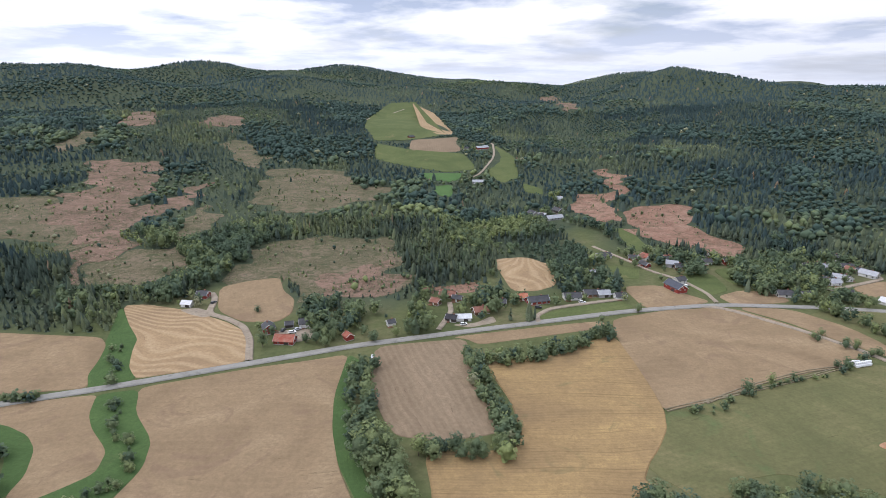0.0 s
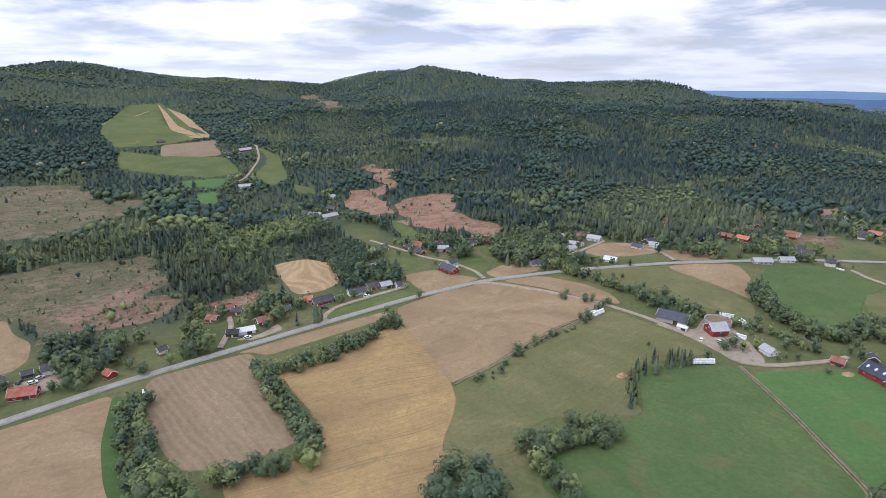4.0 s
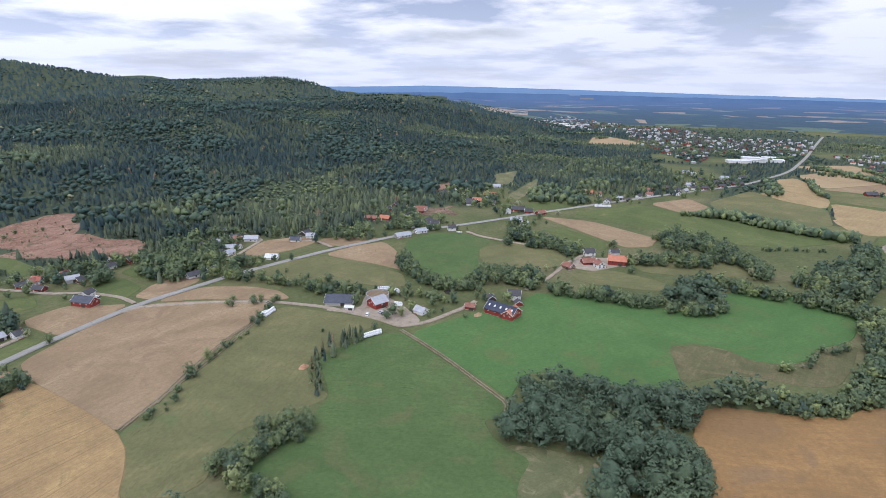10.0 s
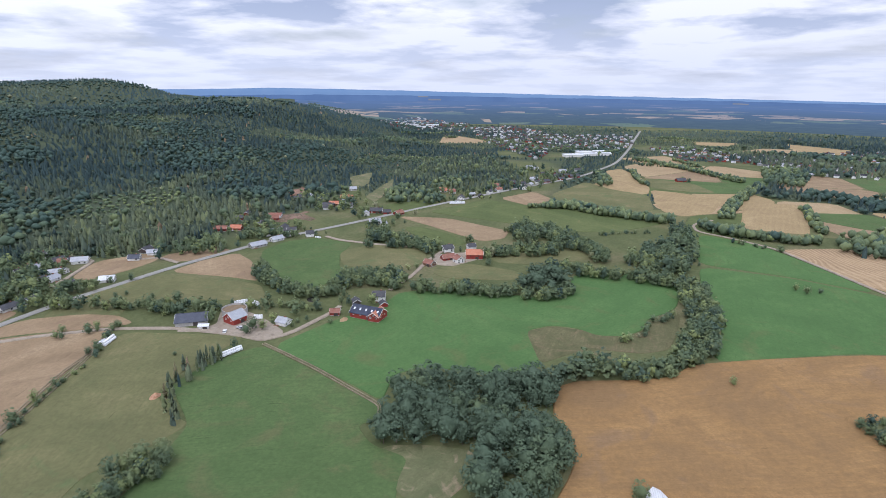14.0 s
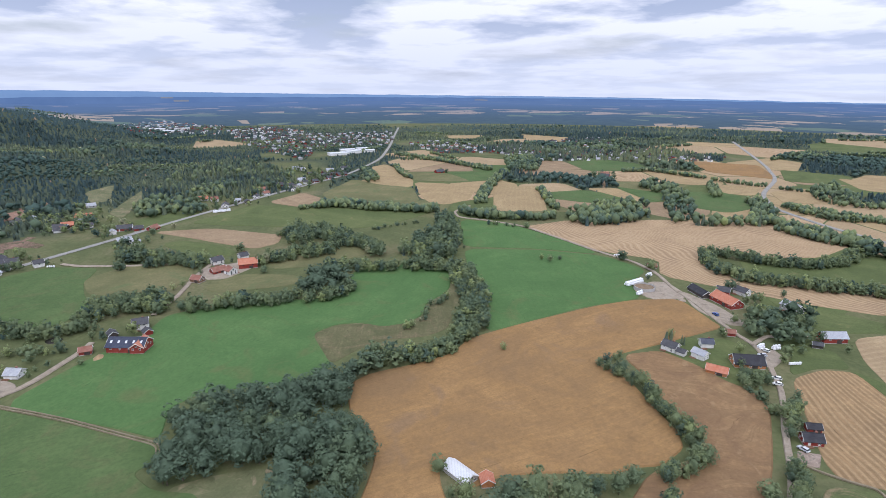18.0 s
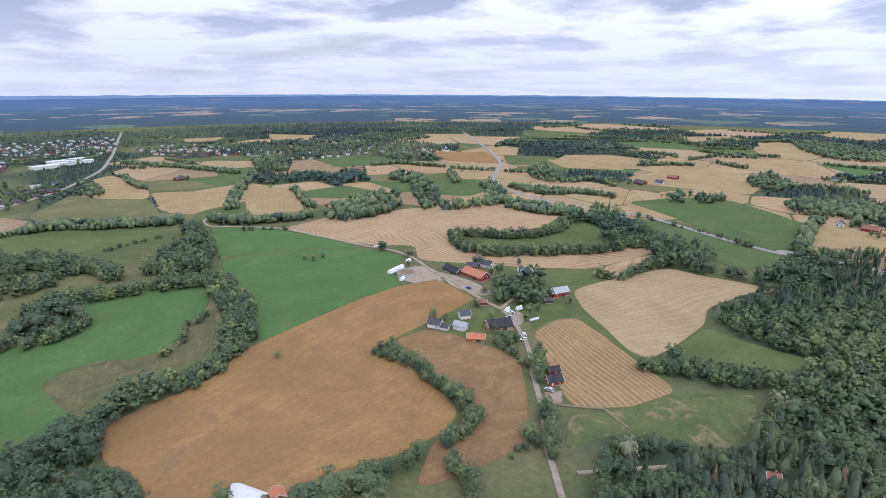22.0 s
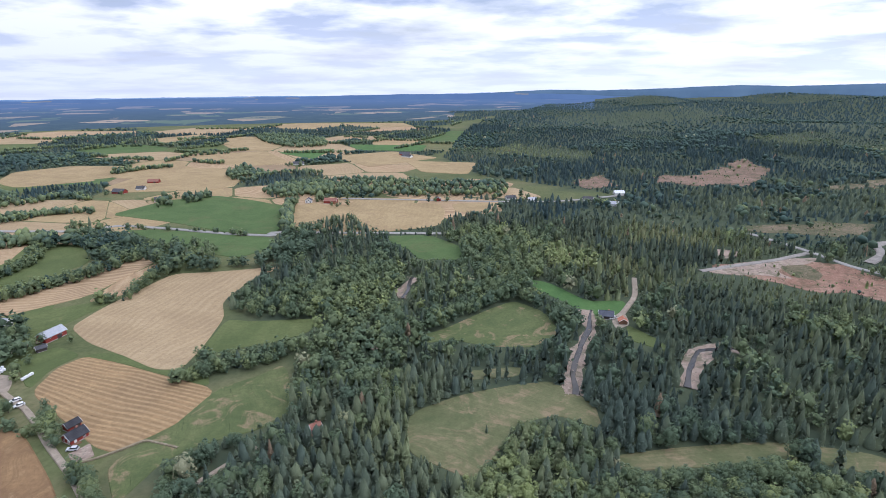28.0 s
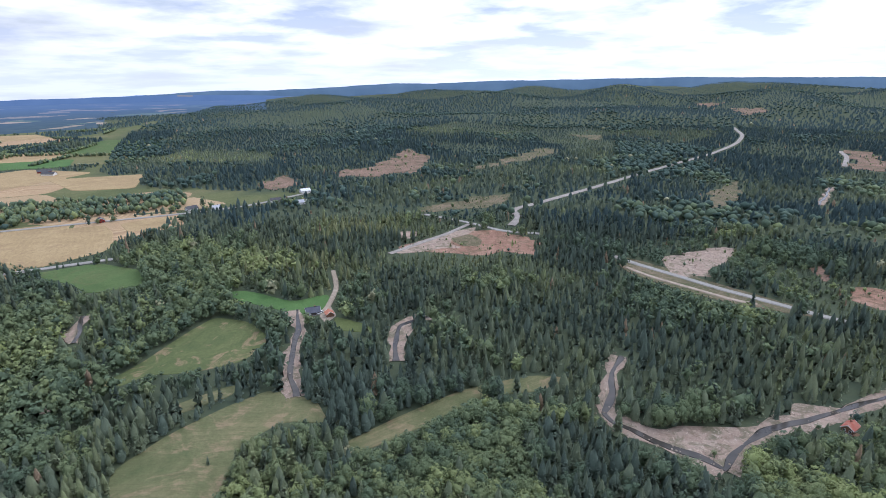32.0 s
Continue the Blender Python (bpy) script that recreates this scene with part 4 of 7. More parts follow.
road("cabin_track", 3, GRAVEL, [(-65,-401),(-61,-365),(-49,-333),(-43,-325)])
road("forest_road", 6, PALEROAD, [(-985,-674),(-948,-636),(-873,-587)])
road("forest_track", 1.7, GRAVEL, [(126,-130),(119,-146),(112,-161),(106,-173)])
river([(90,-333),(91,-352),(91,-373)])
river([(-29,-336),(-29,-310),(-22,-282),(-18,-258),(-17,-235)])
river([(-107,-297),(-95,-296),(-81,-290),(-69,-251)])
river([(-179,-214),(-167,-205),(-155,-190),(-144,-178),(-140,-174),(-140,-167),(-144,-160),(-147,-151),(-151,-143),(-156,-136),(-159,-127)])
river([(-159,-127),(-168,-132),(-180,-137),(-194,-139),(-207,-140),(-217,-139),(-232,-138),(-247,-138),(-266,-139),(-291,-137)])
river([(-715,-492),(-656,-456),(-605,-425)])
sand([(-132,-175),(-141,-174),(-145,-165),(-153,-157),(-164,-157),(-177,-151),(-193,-144),(-210,-141),(-200,-132),(-181,-135),(-171,-135),(-160,-134),(-151,-134),(-147,-142),(-141,-150),(-134,-159)])
sand([(-223,-154),(-233,-146),(-244,-139),(-227,-132),(-204,-132),(-204,-139)])
sand([(-15,-272),(-21,-273),(-23,-256),(-22,-235),(-15,-238),(-12,-249)])
sand([(-81,-286),(-96,-294),(-91,-286),(-78,-268),(-71,-250)])
sand([(-139,-491),(-162,-486),(-153,-465),(-134,-464)])
sand([(89,-259),(84,-273),(80,-267),(84,-253)])
field("clearing", SCRUB, "patchy regrowth clearing between spruces", [(-247,535),(-247,586),(-223,551),(-224,467),(-240,499)])
field("clearing", SCRUB, "narrow bushy clearing on the slope", [(-548,801),(-528,885),(-580,953),(-578,868)])
field("clearing", SCRUB, "bushy clearing beside tall spruces", [(-160,417),(-151,460),(-130,405),(-113,375),(-151,380)])
field("clearing", EARTH, "reddish felled patch beside cottages", [(615,402),(657,411),(598,370),(575,370)])
field("clearing", SLASH, "pinkish felled strip behind the hamlet", [(497,351),(525,318),(498,302),(472,327)])
field("farmyard", GRAVEL, "pale gravel farmyard with stacked bales", [(349,-163),(364,-183),(361,-194),(335,-196),(330,-184),(332,-169)])
field("farmyard", GRAVEL, "gravel yard beside the red barn", [(346,-195),(318,-206),(286,-208),(289,-196),(313,-189)])
field("farmyard", GRAVEL, "gravel parking yard beside the lane", [(258,-196),(256,-202),(250,-202),(243,-196),(238,-189),(248,-192)])
field("farmyard", SAND, "small bare riding yard beside the cottage", [(175,-156),(172,-163),(165,-157),(168,-151)], 0)
field("lawn", GREEN, "green garden lawn around the white farmhouses", [(276,-159),(270,-188),(240,-183),(227,-176),(224,-157),(239,-145),(255,-139)])
field("lawn", GREEN, "green paddock below the red barn", [(260,-215),(253,-233),(233,-227),(236,-211),(230,-192)])
field("farmyard", GRAVEL, "grey gravel yard around the dairy barn", [(235,238),(242,216),(244,201),(241,183),(254,175),(269,202),(276,225),(269,231),(250,219)])
field("farmyard", GRAVEL, "gravel courtyard of the red farm", [(296,148),(307,137),(306,130),(293,131),(295,140)])
field("farmyard", GRAVEL, "gravel courtyard of the orange-roofed farm", [(419,144),(438,113),(422,104),(397,119),(396,133)])
field("farmyard", GRAVEL, "grey gravel yard between farm buildings", [(-97,299),(-83,301),(-75,303),(-73,289),(-82,285),(-93,289)])
field("farmyard", GRAVEL, "grey gravel turning place by the hill house", [(-165,329),(-156,333),(-140,324),(-145,317),(-157,323)])
field("farmyard", GRAVEL, "paved yard in front of the bungalows", [(5,309),(19,311),(30,322),(32,313),(15,305)])
field("farmyard", GRAVEL, "sandy yard beside the river cabin", [(-42,-323),(-51,-336),(-52,-319),(-44,-311)])

# ---- buildings ----


def part(name, bm, material, parent, label=""):
    """Links a bmesh, or a ready mesh, as one mesh object under a thing or a part."""
    if isinstance(bm, bpy.types.Mesh):
        me = bm
    else:
        me = bpy.data.meshes.new(name)
        bm.to_mesh(me)
        bm.free()
        me.materials.append(material)
    ob = new(name, me)
    ob.parent = parent
    return tagged(ob, label)


def shell(verts, faces):
    bm = bmesh.new()
    vs = [bm.verts.new(p) for p in verts]
    for f in faces:
        bm.faces.new([vs[i] for i in f])
    bmesh.ops.recalc_face_normals(bm, faces=bm.faces)
    return bm


def block(x0, y0, z0, x1, y1, z1):
    v = [(x, y, z) for z in (z0, z1) for x, y in ((x0, y0), (x1, y0), (x1, y1), (x0, y1))]
    return shell(v, [(0, 3, 2, 1), (4, 5, 6, 7), (0, 1, 5, 4), (1, 2, 6, 5), (2, 3, 7, 6), (3, 0, 4, 7)])


def gable_walls(l, w, h, rise):
    a, b = l / 2, w / 2
    v = [(-a, -b, -1), (a, -b, -1), (a, b, -1), (-a, b, -1), (-a, -b, h), (a, -b, h), (a, b, h), (-a, b, h), (-a, 0, h + rise), (a, 0, h + rise)]
    return shell(v, [(0, 1, 5, 4), (2, 3, 7, 6), (1, 2, 6, 9, 5), (3, 0, 4, 8, 7), (4, 5, 9, 8), (6, 7, 8, 9)])


def gable_roof(l, w, h, rise, over=0.45, thick=0.22):
    a, b = l / 2 + over, w / 2 + over
    drop = rise * over / (w / 2)
    v = []
    for x in (-a, a):
        v += [(x, -b, h - drop), (x, 0, h + rise), (x, b, h - drop), (x, b, h - drop + thick), (x, 0, h + rise + thick * 1.2), (x, -b, h - drop + thick)]
    return shell(v, [(0, 1, 4, 5), (1, 2, 3, 4), (6, 11, 10, 7), (7, 10, 9, 8), (5, 4, 10, 11), (4, 3, 9, 10), (0, 6, 7, 1), (1, 7, 8, 2), (0, 5, 11, 6), (2, 8, 9, 3)])


def bargeboard(x, w, h, rise, over=0.45):
    """White boards along both slopes of a gable."""
    b, drop = w / 2 + over, rise * over / (w / 2)
    v = []
    for q_ in (x - 0.04, x + 0.04):
        v += [(q_, -b, h - drop - 0.05), (q_, 0, h + rise - 0.05), (q_, b, h - drop - 0.05), (q_, b, h - drop + 0.26), (q_, 0, h + rise + 0.3), (q_, -b, h - drop + 0.26)]
    return shell(v, [(0, 1, 4, 5), (1, 2, 3, 4), (6, 11, 10, 7), (7, 10, 9, 8), (5, 4, 10, 11), (4, 3, 9, 10), (0, 6, 7, 1), (1, 7, 8, 2), (0, 5, 11, 6), (2, 8, 9, 3)])


def frame_mesh(w, h):
    """A window's surround with a crossbar, standing in the xz plane."""
    bm = bmesh.new()
    for x0, z0, x1, z1 in ((-w / 2, 0, w / 2, 0.12), (-w / 2, h - 0.12, w / 2, h), (-w / 2, 0.12, -w / 2 + 0.12, h - 0.12), (w / 2 - 0.12, 0.12, w / 2, h - 0.12), (-0.05, 0.12, 0.05, h - 0.12)):
        b = block(x0, -0.08, z0, x1, 0.04, z1)
        tmp = bpy.data.meshes.new("tmp")
        b.to_mesh(tmp)
        b.free()
        bm.from_mesh(tmp)
        bpy.data.meshes.remove(tmp)
    me = bpy.data.meshes.new("window_frame")
    bm.to_mesh(me)
    bm.free()
    me.materials.append(TRIM)
    return me


def box_mesh(name, x0, y0, z0, x1, y1, z1, material):
    me = bpy.data.meshes.new(name)
    b = block(x0, y0, z0, x1, y1, z1)
    b.to_mesh(me)
    b.free()
    me.materials.append(material)
    return me


WINDOW_FRAME = frame_mesh(1.3, 1.3)
WINDOW_PANE = box_mesh("window_pane", -0.58, -0.03, 0.1, 0.58, 0.05, 1.2, GLASS)
FAR_WINDOW = box_mesh("window", -0.65, -0.06, 0, 0.65, 0.05, 1.3, GLASS)
DOOR = box_mesh("door", -0.5, -0.07, 0, 0.5, 0.05, 2.05, TRIM)
DOOR_DARK = box_mesh("door", -1.3, -0.07, 0, 1.3, 0.05, 2.2, WALLS["DARKWOOD"])
CHIMNEY = box_mesh("chimney", -0.4, -0.4, -0.8, 0.4, 0.4, 0.9, ROOFS["BRICK"])
SKYLIGHT = box_mesh("skylight", -0.5, -0.04, -0.8, 0.5, 0.06, 0.8, ROOFS["PALE"])
SAYS = {"RED": "red-painted", "WHITE": "white-painted", "BROWN": "brown-stained", "DARKWOOD": "dark-stained", "GREYWOOD": "weathered grey", "ORANGEWOOD": "orange-painted",
        "DARK": "dark tiled roof", "BLACK": "black tiled roof", "GREY": "grey sheet-metal roof", "SLATE": "blue-grey sheet roof", "PALE": "pale sheet roof",
        "RUST": "rust-red sheet roof", "BRICK": "brown-red tiled roof", "ORANGE": "bright orange tiled roof", "SOLAR": "navy sheet roof with skylights"}


def house(kind, x, y, turn, l, w, h, wall, roof):
    """A boarded building with a gable roof; the ridge runs along its own x."""
    far = math.hypot(x, y)
    z = float(ground(x, y))
    barn = kind in ("barn", "dairy_barn", "shed", "garage")
    l, w, h = l * 0.9, w * 0.78, max(2.2, h * 0.64)
    if w > l and kind != "dairy_barn":
        l, w, turn = w, l, turn + 90
    rise = w * (0.33 if kind != "dairy_barn" else 0.24)
    thing = new(kind)
    thing.matrix_world = pose(x, y, z, 0, 0, turn)
    tagged(thing, SAYS[wall] + " wooden " + kind.replace("_", " ") + " with a " + SAYS[roof], kind.replace("_", " "))
    body = part("wall", gable_walls(l, w, h, rise), WALLS[wall], thing)
    top = part("roof", gable_roof(l, w, h, rise), ROOFS[roof], thing, SAYS[roof])
    YARDS.append((x, y, max(l, w) / 2 + 5))
    part("plinth", block(-l / 2 - 0.06, -w / 2 - 0.06, -1.2, l / 2 + 0.06, w / 2 + 0.06, 0.35), CONCRETE, thing, "grey concrete plinth")
    if far < 650:
        for side in (-1, 1):
            part("bargeboard", bargeboard(side * (l / 2 + 0.47), w, h, rise), TRIM if wall != "WHITE" else WALLS["WHITE"], thing, "white gable board")
        part("ridge_cap", block(-l / 2 - 0.45, -0.16, h + rise + 0.18, l / 2 + 0.45, 0.16, h + rise + 0.36), ROOFS[roof], thing)
    if not barn and far < 500:
        part("porch", block(-l * 0.30 - 1.6, -w / 2 - 1.7, -0.6, -l * 0.30 + 1.6, -w / 2 - 0.08, 0.42), WALLS["BROWN"], thing, "small wooden porch deck")
    if far > 900:
        return thing
    if not barn or kind == "barn" and far < 500:
        rows = [0.75] if h < 3.0 else [0.6, h - 1.25]
        if barn:
            rows = [h - 1.35]
        gap = 2.8 if not barn else 4.0
        k = max(1, int((l - 1.6) / gap))
        spots = [(-l / 2 + l * (i + 0.5) / k, side * w / 2, z0, 0 if side < 0 else 180) for side in (-1, 1) for i in range(k) for z0 in rows]
        spots += [(side * l / 2, yy, z0, 90 if side > 0 else -90) for side in (-1, 1) for yy in (-w / 4, w / 4) for z0 in rows]
        if rise > 1.9:
            spots += [(side * l / 2, 0, h + 0.05, 90 if side > 0 else -90) for side in (-1, 1)]
        for i, (px, py, pz, a) in enumerate(spots):
            if not barn and i == 0:
                d = part("door", DOOR, None, thing, "white front door")
                d.matrix_local = pose(px, py, 0.05, 0, 0, a)
                continue
            if far < 420:
                f = part("window", WINDOW_PANE, None, thing)
                part("window_frame", WINDOW_FRAME, None, f, "white window frame")
            else:
                f = part("window", FAR_WINDOW, None, thing)
            f.matrix_local = pose(px, py, pz, 0, 0, a) @ Matrix.Scale(0.8, 4)
    if barn and l > 5:
        d = part("barn_door", DOOR_DARK, None, thing, "dark double door")
        d.matrix_local = pose(l * 0.15, -w / 2, 0, 0, 0, 0)
    if not barn:
        c = part("chimney", CHIMNEY, None, thing, "brick chimney")
        c.matrix_local = pose(l * 0.18, 0.3, h + rise, 0, 0, 0)
    if roof == "SOLAR":
        slope = math.degrees(math.atan2(rise, w / 2))
        for i in range(5):
            for side in (-1, 1):
                s = part("skylight", SKYLIGHT, None, thing, "pale roof light")
                s.matrix_local = pose(-l * 0.4 + l * 0.2 * i, side * w / 4, h + rise / 2 + 0.3, 0, 0, 0) @ pose(0, 0, 0, -side * slope, 0, 0) @ pose(0, 0, 0, 90, 0, 0)
    return thing


house("farmhouse", -100, 298, 24, 7.4, 9, 5.5, "RED", "DARK")
house("barn", -87, 285, -6, 12.1, 9, 3, "RED", "RUST")
house("farmhouse", -81, 306, 13, 7.3, 8, 4.5, "WHITE", "DARK")
house("shed", -90, 305, 12, 5.0, 5, 3, "DARKWOOD", "DARK")
house("shed", -53, 289, 36, 5.0, 6, 4, "RED", "RUST")
house("house", -159, 351, -7, 7.8, 8, 4, "RED", "DARK")
house("garage", -163, 336, -7, 7.2, 6, 2.5, "WHITE", "PALE")
house("cottage", -5, 341, -34, 6.7, 7, 3.5, "BROWN", "BRICK")
house("cottage", 3, 354, -19, 11.9, 8, 3, "BROWN", "BRICK")
house("cottage", 23, 327, 20, 10.6, 8, 3.5, "BROWN", "BRICK")
house("shed", 12, 316, 5, 10.2, 6, 3, "WHITE", "PALE")
house("cottage", 37, 340, 1, 6.1, 7, 3, "DARKWOOD", "DARK")
house("cottage", 52, 350, 1, 7.0, 7, 3, "RED", "ORANGE")
house("house", 61, 344, 15, 15.7, 9, 3, "RED", "DARK")
house("house", 85, 351, 5, 12.2, 8, 3.5, "WHITE", "DARK")
house("house", 101, 357, 4, 15.4, 8, 3, "BROWN", "DARK")
house("house", 117, 352, 8, 7.8, 7, 3, "WHITE", "DARK")
house("barn", 160, 368, -72, 16, 10, 5.4, "RED", "SLATE")
house("farmhouse", 168, 381, 24, 8.6, 7, 5, "WHITE", "DARK")
house("house", 130, 441, 14, 12.6, 8, 3.5, "WHITE", "DARK")
house("shed", 120, 433, 1, 5.9, 6, 3, "WHITE", "GREY")
house("house", 156, 419, -67, 8.9, 7, 3.5, "RED", "DARK")
house("house", 152, 436, -11, 6.9, 7, 3.5, "RED", "DARK")
house("house", 162, 437, 1, 10.0, 8, 3.5, "WHITE", "BRICK")
house("cottage", 180, 414, 1, 6.5, 7, 3, "BROWN", "DARK")
house("house", 207, 426, 1, 7.5, 7, 4, "WHITE", "DARK")
house("house", 223, 426, 1, 6.2, 7, 4, "RED", "DARK")
house("cottage", 180, 436, -13, 6.4, 7, 3, "BROWN", "BRICK")
house("cottage", 110, 399, 1, 6.7, 6, 3, "WHITE", "GREY")
house("house", 229, 357, -4, 11.5, 8, 3.5, "WHITE", "DARK")
house("shed", 242, 356, 17, 7.2, 7, 3, "DARKWOOD", "DARK")
house("house", 280, 417, 1, 7.0, 7, 3, "WHITE", "DARK")
house("house", 291, 414, 1, 10.8, 8, 3.5, "WHITE", "GREY")
house("house", 310, 415, -16, 9.4, 8, 3, "BROWN", "DARK")
house("house", 272, 381, 7, 10.8, 8, 3.5, "WHITE", "DARK")
house("house", 292, 388, 1, 5.7, 7, 4, "WHITE", "DARK")
house("house", 270, 358, -5, 10.7, 8, 3.5, "WHITE", "DARK")
house("barn", 63, 959, 37, 27.5, 10, 4.5, "RED", "GREY")
house("farmhouse", 35, 946, 11, 11.5, 8, 4, "WHITE", "DARK")
house("house", 45, 736, 1, 16.9, 9, 3.5, "GREYWOOD", "GREY")
house("house", 98, 570, 23, 10.1, 8, 3, "GREYWOOD", "DARK")
house("house", 112, 563, 23, 20.1, 9, 3, "GREYWOOD", "GREY")
house("farmhouse", -59, 1031, 40, 12.7, 8, 4, "BROWN", "DARK")
house("house", 132, 641, 12, 8.2, 8, 4, "WHITE", "GREY")
house("cottage", -31, 308, 27, 5.0, 5, 3.5, "WHITE", "DARK")
house("dairy_barn", 250, 236, -59, 19.2, 16, 4, "GREYWOOD", "SLATE")
house("shed", 244, 223, -64, 5.8, 3, 2.5, "WHITE", "PALE")
house("barn", 258, 212, -16, 10.5, 12, 6, "RED", "GREY")
house("house", 264, 183, -97, 7.6, 8, 3.5, "WHITE", "GREY")
house("barn", 289, 140, -96, 22.1, 13, 5.5, "RED", "SOLAR")
house("barn", 288, 134, -0, 12.1, 9, 5.5, "RED", "ORANGE")
house("farmhouse", 316, 145, -70, 8.9, 9, 6, "WHITE", "DARK")
house("shed", 307, 138, -53, 5.0, 6, 3.5, "RED", "DARK")
house("shed", 305, 156, -52, 5.0, 7, 4, "DARKWOOD", "DARK")
house("shed", 286, 161, -72, 6.4, 6, 3, "RED", "BRICK")
house("barn", 423, 109, -75, 14.8, 12, 6, "RED", "ORANGE")
house("farmhouse", 408, 118, -43, 7.5, 9, 5, "WHITE", "BRICK")
house("barn", 412, 128, -49, 11.4, 9, 3.5, "RED", "BRICK")
house("farmhouse", 433, 135, -45, 9.8, 9, 5, "WHITE", "DARK")
house("barn", 393, 137, -113, 8.8, 8, 4, "BROWN", "BRICK")
house("house", 446, 118, -52, 7.5, 8, 4, "WHITE", "DARK")
house("house", 429, 357, -74, 12.8, 8, 4, "RED", "BRICK")
house("house", 436, 345, -75, 11.1, 9, 4, "RED", "ORANGE")
house("house", 461, 331, -64, 8.5, 8, 4, "BROWN", "DARK")
house("house", 442, 317, -48, 8.1, 8, 4, "WHITE", "DARK")
house("house", 470, 367, -64, 7.1, 8, 4, "RED", "DARK")
house("house", 395, 293, -27, 14.9, 9, 3, "GREYWOOD", "GREY")
house("house", 416, 288, -24, 11.9, 8, 3, "WHITE", "GREY")
house("house", 441, 299, -49, 8.1, 8, 4, "WHITE", "DARK")
house("house", 438, 268, -48, 7.4, 8, 5, "WHITE", "DARK")
house("house", 491, 339, -74, 14.3, 9, 3, "WHITE", "BRICK")
house("house", 594, 310, -75, 15.9, 11, 4, "RED", "ORANGE")
house("house", 550, 310, -88, 14.2, 10, 4, "DARKWOOD", "DARK")
house("house", 574, 301, -64, 8.5, 8, 4, "WHITE", "GREY")
house("farmhouse", 543, 249, -74, 14.1, 10, 4, "RED", "DARK")
house("barn", 541, 236, -64, 9.0, 8, 4, "RED", "DARK")
house("shed", 529, 254, -64, 6.5, 8, 4, "WHITE", "GREY")
house("barn", 502, 232, -64, 12.4, 8, 3, "GREYWOOD", "GREY")
house("house", 674, 217, -80, 12.7, 10, 4, "WHITE", "ORANGE")
house("house", 667, 202, -63, 8.3, 9, 5, "WHITE", "BRICK")
house("cottage", 584, 364, -85, 9.2, 8, 4, "GREYWOOD", "DARK")
house("house", 314, 397, -56, 12.5, 9, 4, "WHITE", "GREY")
house("house", 315, 438, -50, 7.1, 8, 4, "WHITE", "DARK")
house("house", 333, 363, -64, 9.4, 8, 3.5, "WHITE", "SLATE")
house("house", 349, 361, -51, 7.9, 8, 3.5, "WHITE", "GREY")
house("shed", 288, 342, -57, 10.6, 8, 3, "WHITE", "PALE")
house("house", 727, 160, -79, 14.2, 9, 4, "WHITE", "BRICK")
house("house", 756, 145, -81, 13.0, 9, 4, "RED", "DARK")
house("house", 750, 130, -44, 11.3, 9, 4, "WHITE", "DARK")
house("house", 793, 121, -63, 11.5, 9, 4, "WHITE", "GREY")
house("house", 780, 101, -63, 9.0, 9, 4, "RED", "DARK")
house("house", 832, 92, -63, 14.2, 9, 4, "DARKWOOD", "DARK")
house("barn", 834, 69, -63, 15.7, 10, 4, "RED", "DARK")
house("barn", 846, -75, -63, 14.7, 10, 4, "RED", "DARK")
house("house", 874, 90, -63, 12.4, 9, 4, "WHITE", "GREY")
house("house", 841, 114, -63, 10.5, 9, 4, "BROWN", "DARK")
house("house", 895, 69, -63, 12.5, 9, 4, "WHITE", "DARK")
house("barn", 320, -213, -169, 21, 12, 5, "RED", "ORANGE")
house("shed", 338, -205, -174, 18, 9, 3.6, "DARKWOOD", "BLACK")
house("barn", 337, -221, -130, 9, 8, 4.6, "RED", "DARK")
house("farmhouse", 335, -233, -158, 10, 8, 4.6, "WHITE", "DARK")
house("farmhouse", 305, -247, -168, 13, 9, 5.4, "GREYWOOD", "GREY")
house("barn", 264, -241, -97, 14, 9, 5, "RED", "GREY")
house("shed", 257, -227, -120, 5, 4, 2.5, "DARKWOOD", "DARK")
house("farmhouse", 262, -147, -143, 8.5, 7.6, 4.8, "WHITE", "DARK")
house("shed", 256, -150, -143, 5, 4.6, 3, "WHITE", "DARK")
house("farmhouse", 252, -158, -150, 7.6, 6.6, 4.8, "WHITE", "GREY")
house("farmhouse", 264, -168, -100, 7, 6.4, 4.6, "WHITE", "SLATE")
house("barn", 243, -178, -103, 16, 12, 3.6, "ORANGEWOOD", "BLACK")
house("barn", 236, -158, -128, 10.5, 7, 3.4, "ORANGEWOOD", "ORANGE")
house("shed", 276, -189, -111, 5.5, 5, 3, "RED", "BRICK")
house("house", 180, -165, -106, 8, 7.6, 3.4, "RED", "BLACK")
house("garage", 187, -171, -106, 6, 5, 3, "RED", "BLACK")
house("shed", 393, -197, -96, 7.3, 5, 3, "BROWN", "BRICK")
house("barn", 781, -306, -120, 14.0, 12, 5, "RED", "DARK")
house("farmhouse", 433, -566, -150, 12.5, 10, 4, "WHITE", "DARK")
house("barn", 173, -23, 36, 13.4, 7.6, 3.2, "GREYWOOD", "PALE")
house("shed", 168, -32, -90, 5.0, 6, 2.6, "ORANGEWOOD", "ORANGE")
house("farmhouse", 804, -314, -90, 13.7, 10, 4, "WHITE", "BRICK")
house("cabin", 88, -188, -135, 4.6, 4.4, 2.6, "RED", "BRICK")
house("cabin", -39, -327, -179, 9.0, 8, 3.5, "DARKWOOD", "SLATE")
house("shed", -48, -320, -176, 5.0, 6, 3, "BROWN", "ORANGE")
house("barn", 239, -595, -175, 15.3, 10, 5, "RED", "BRICK")
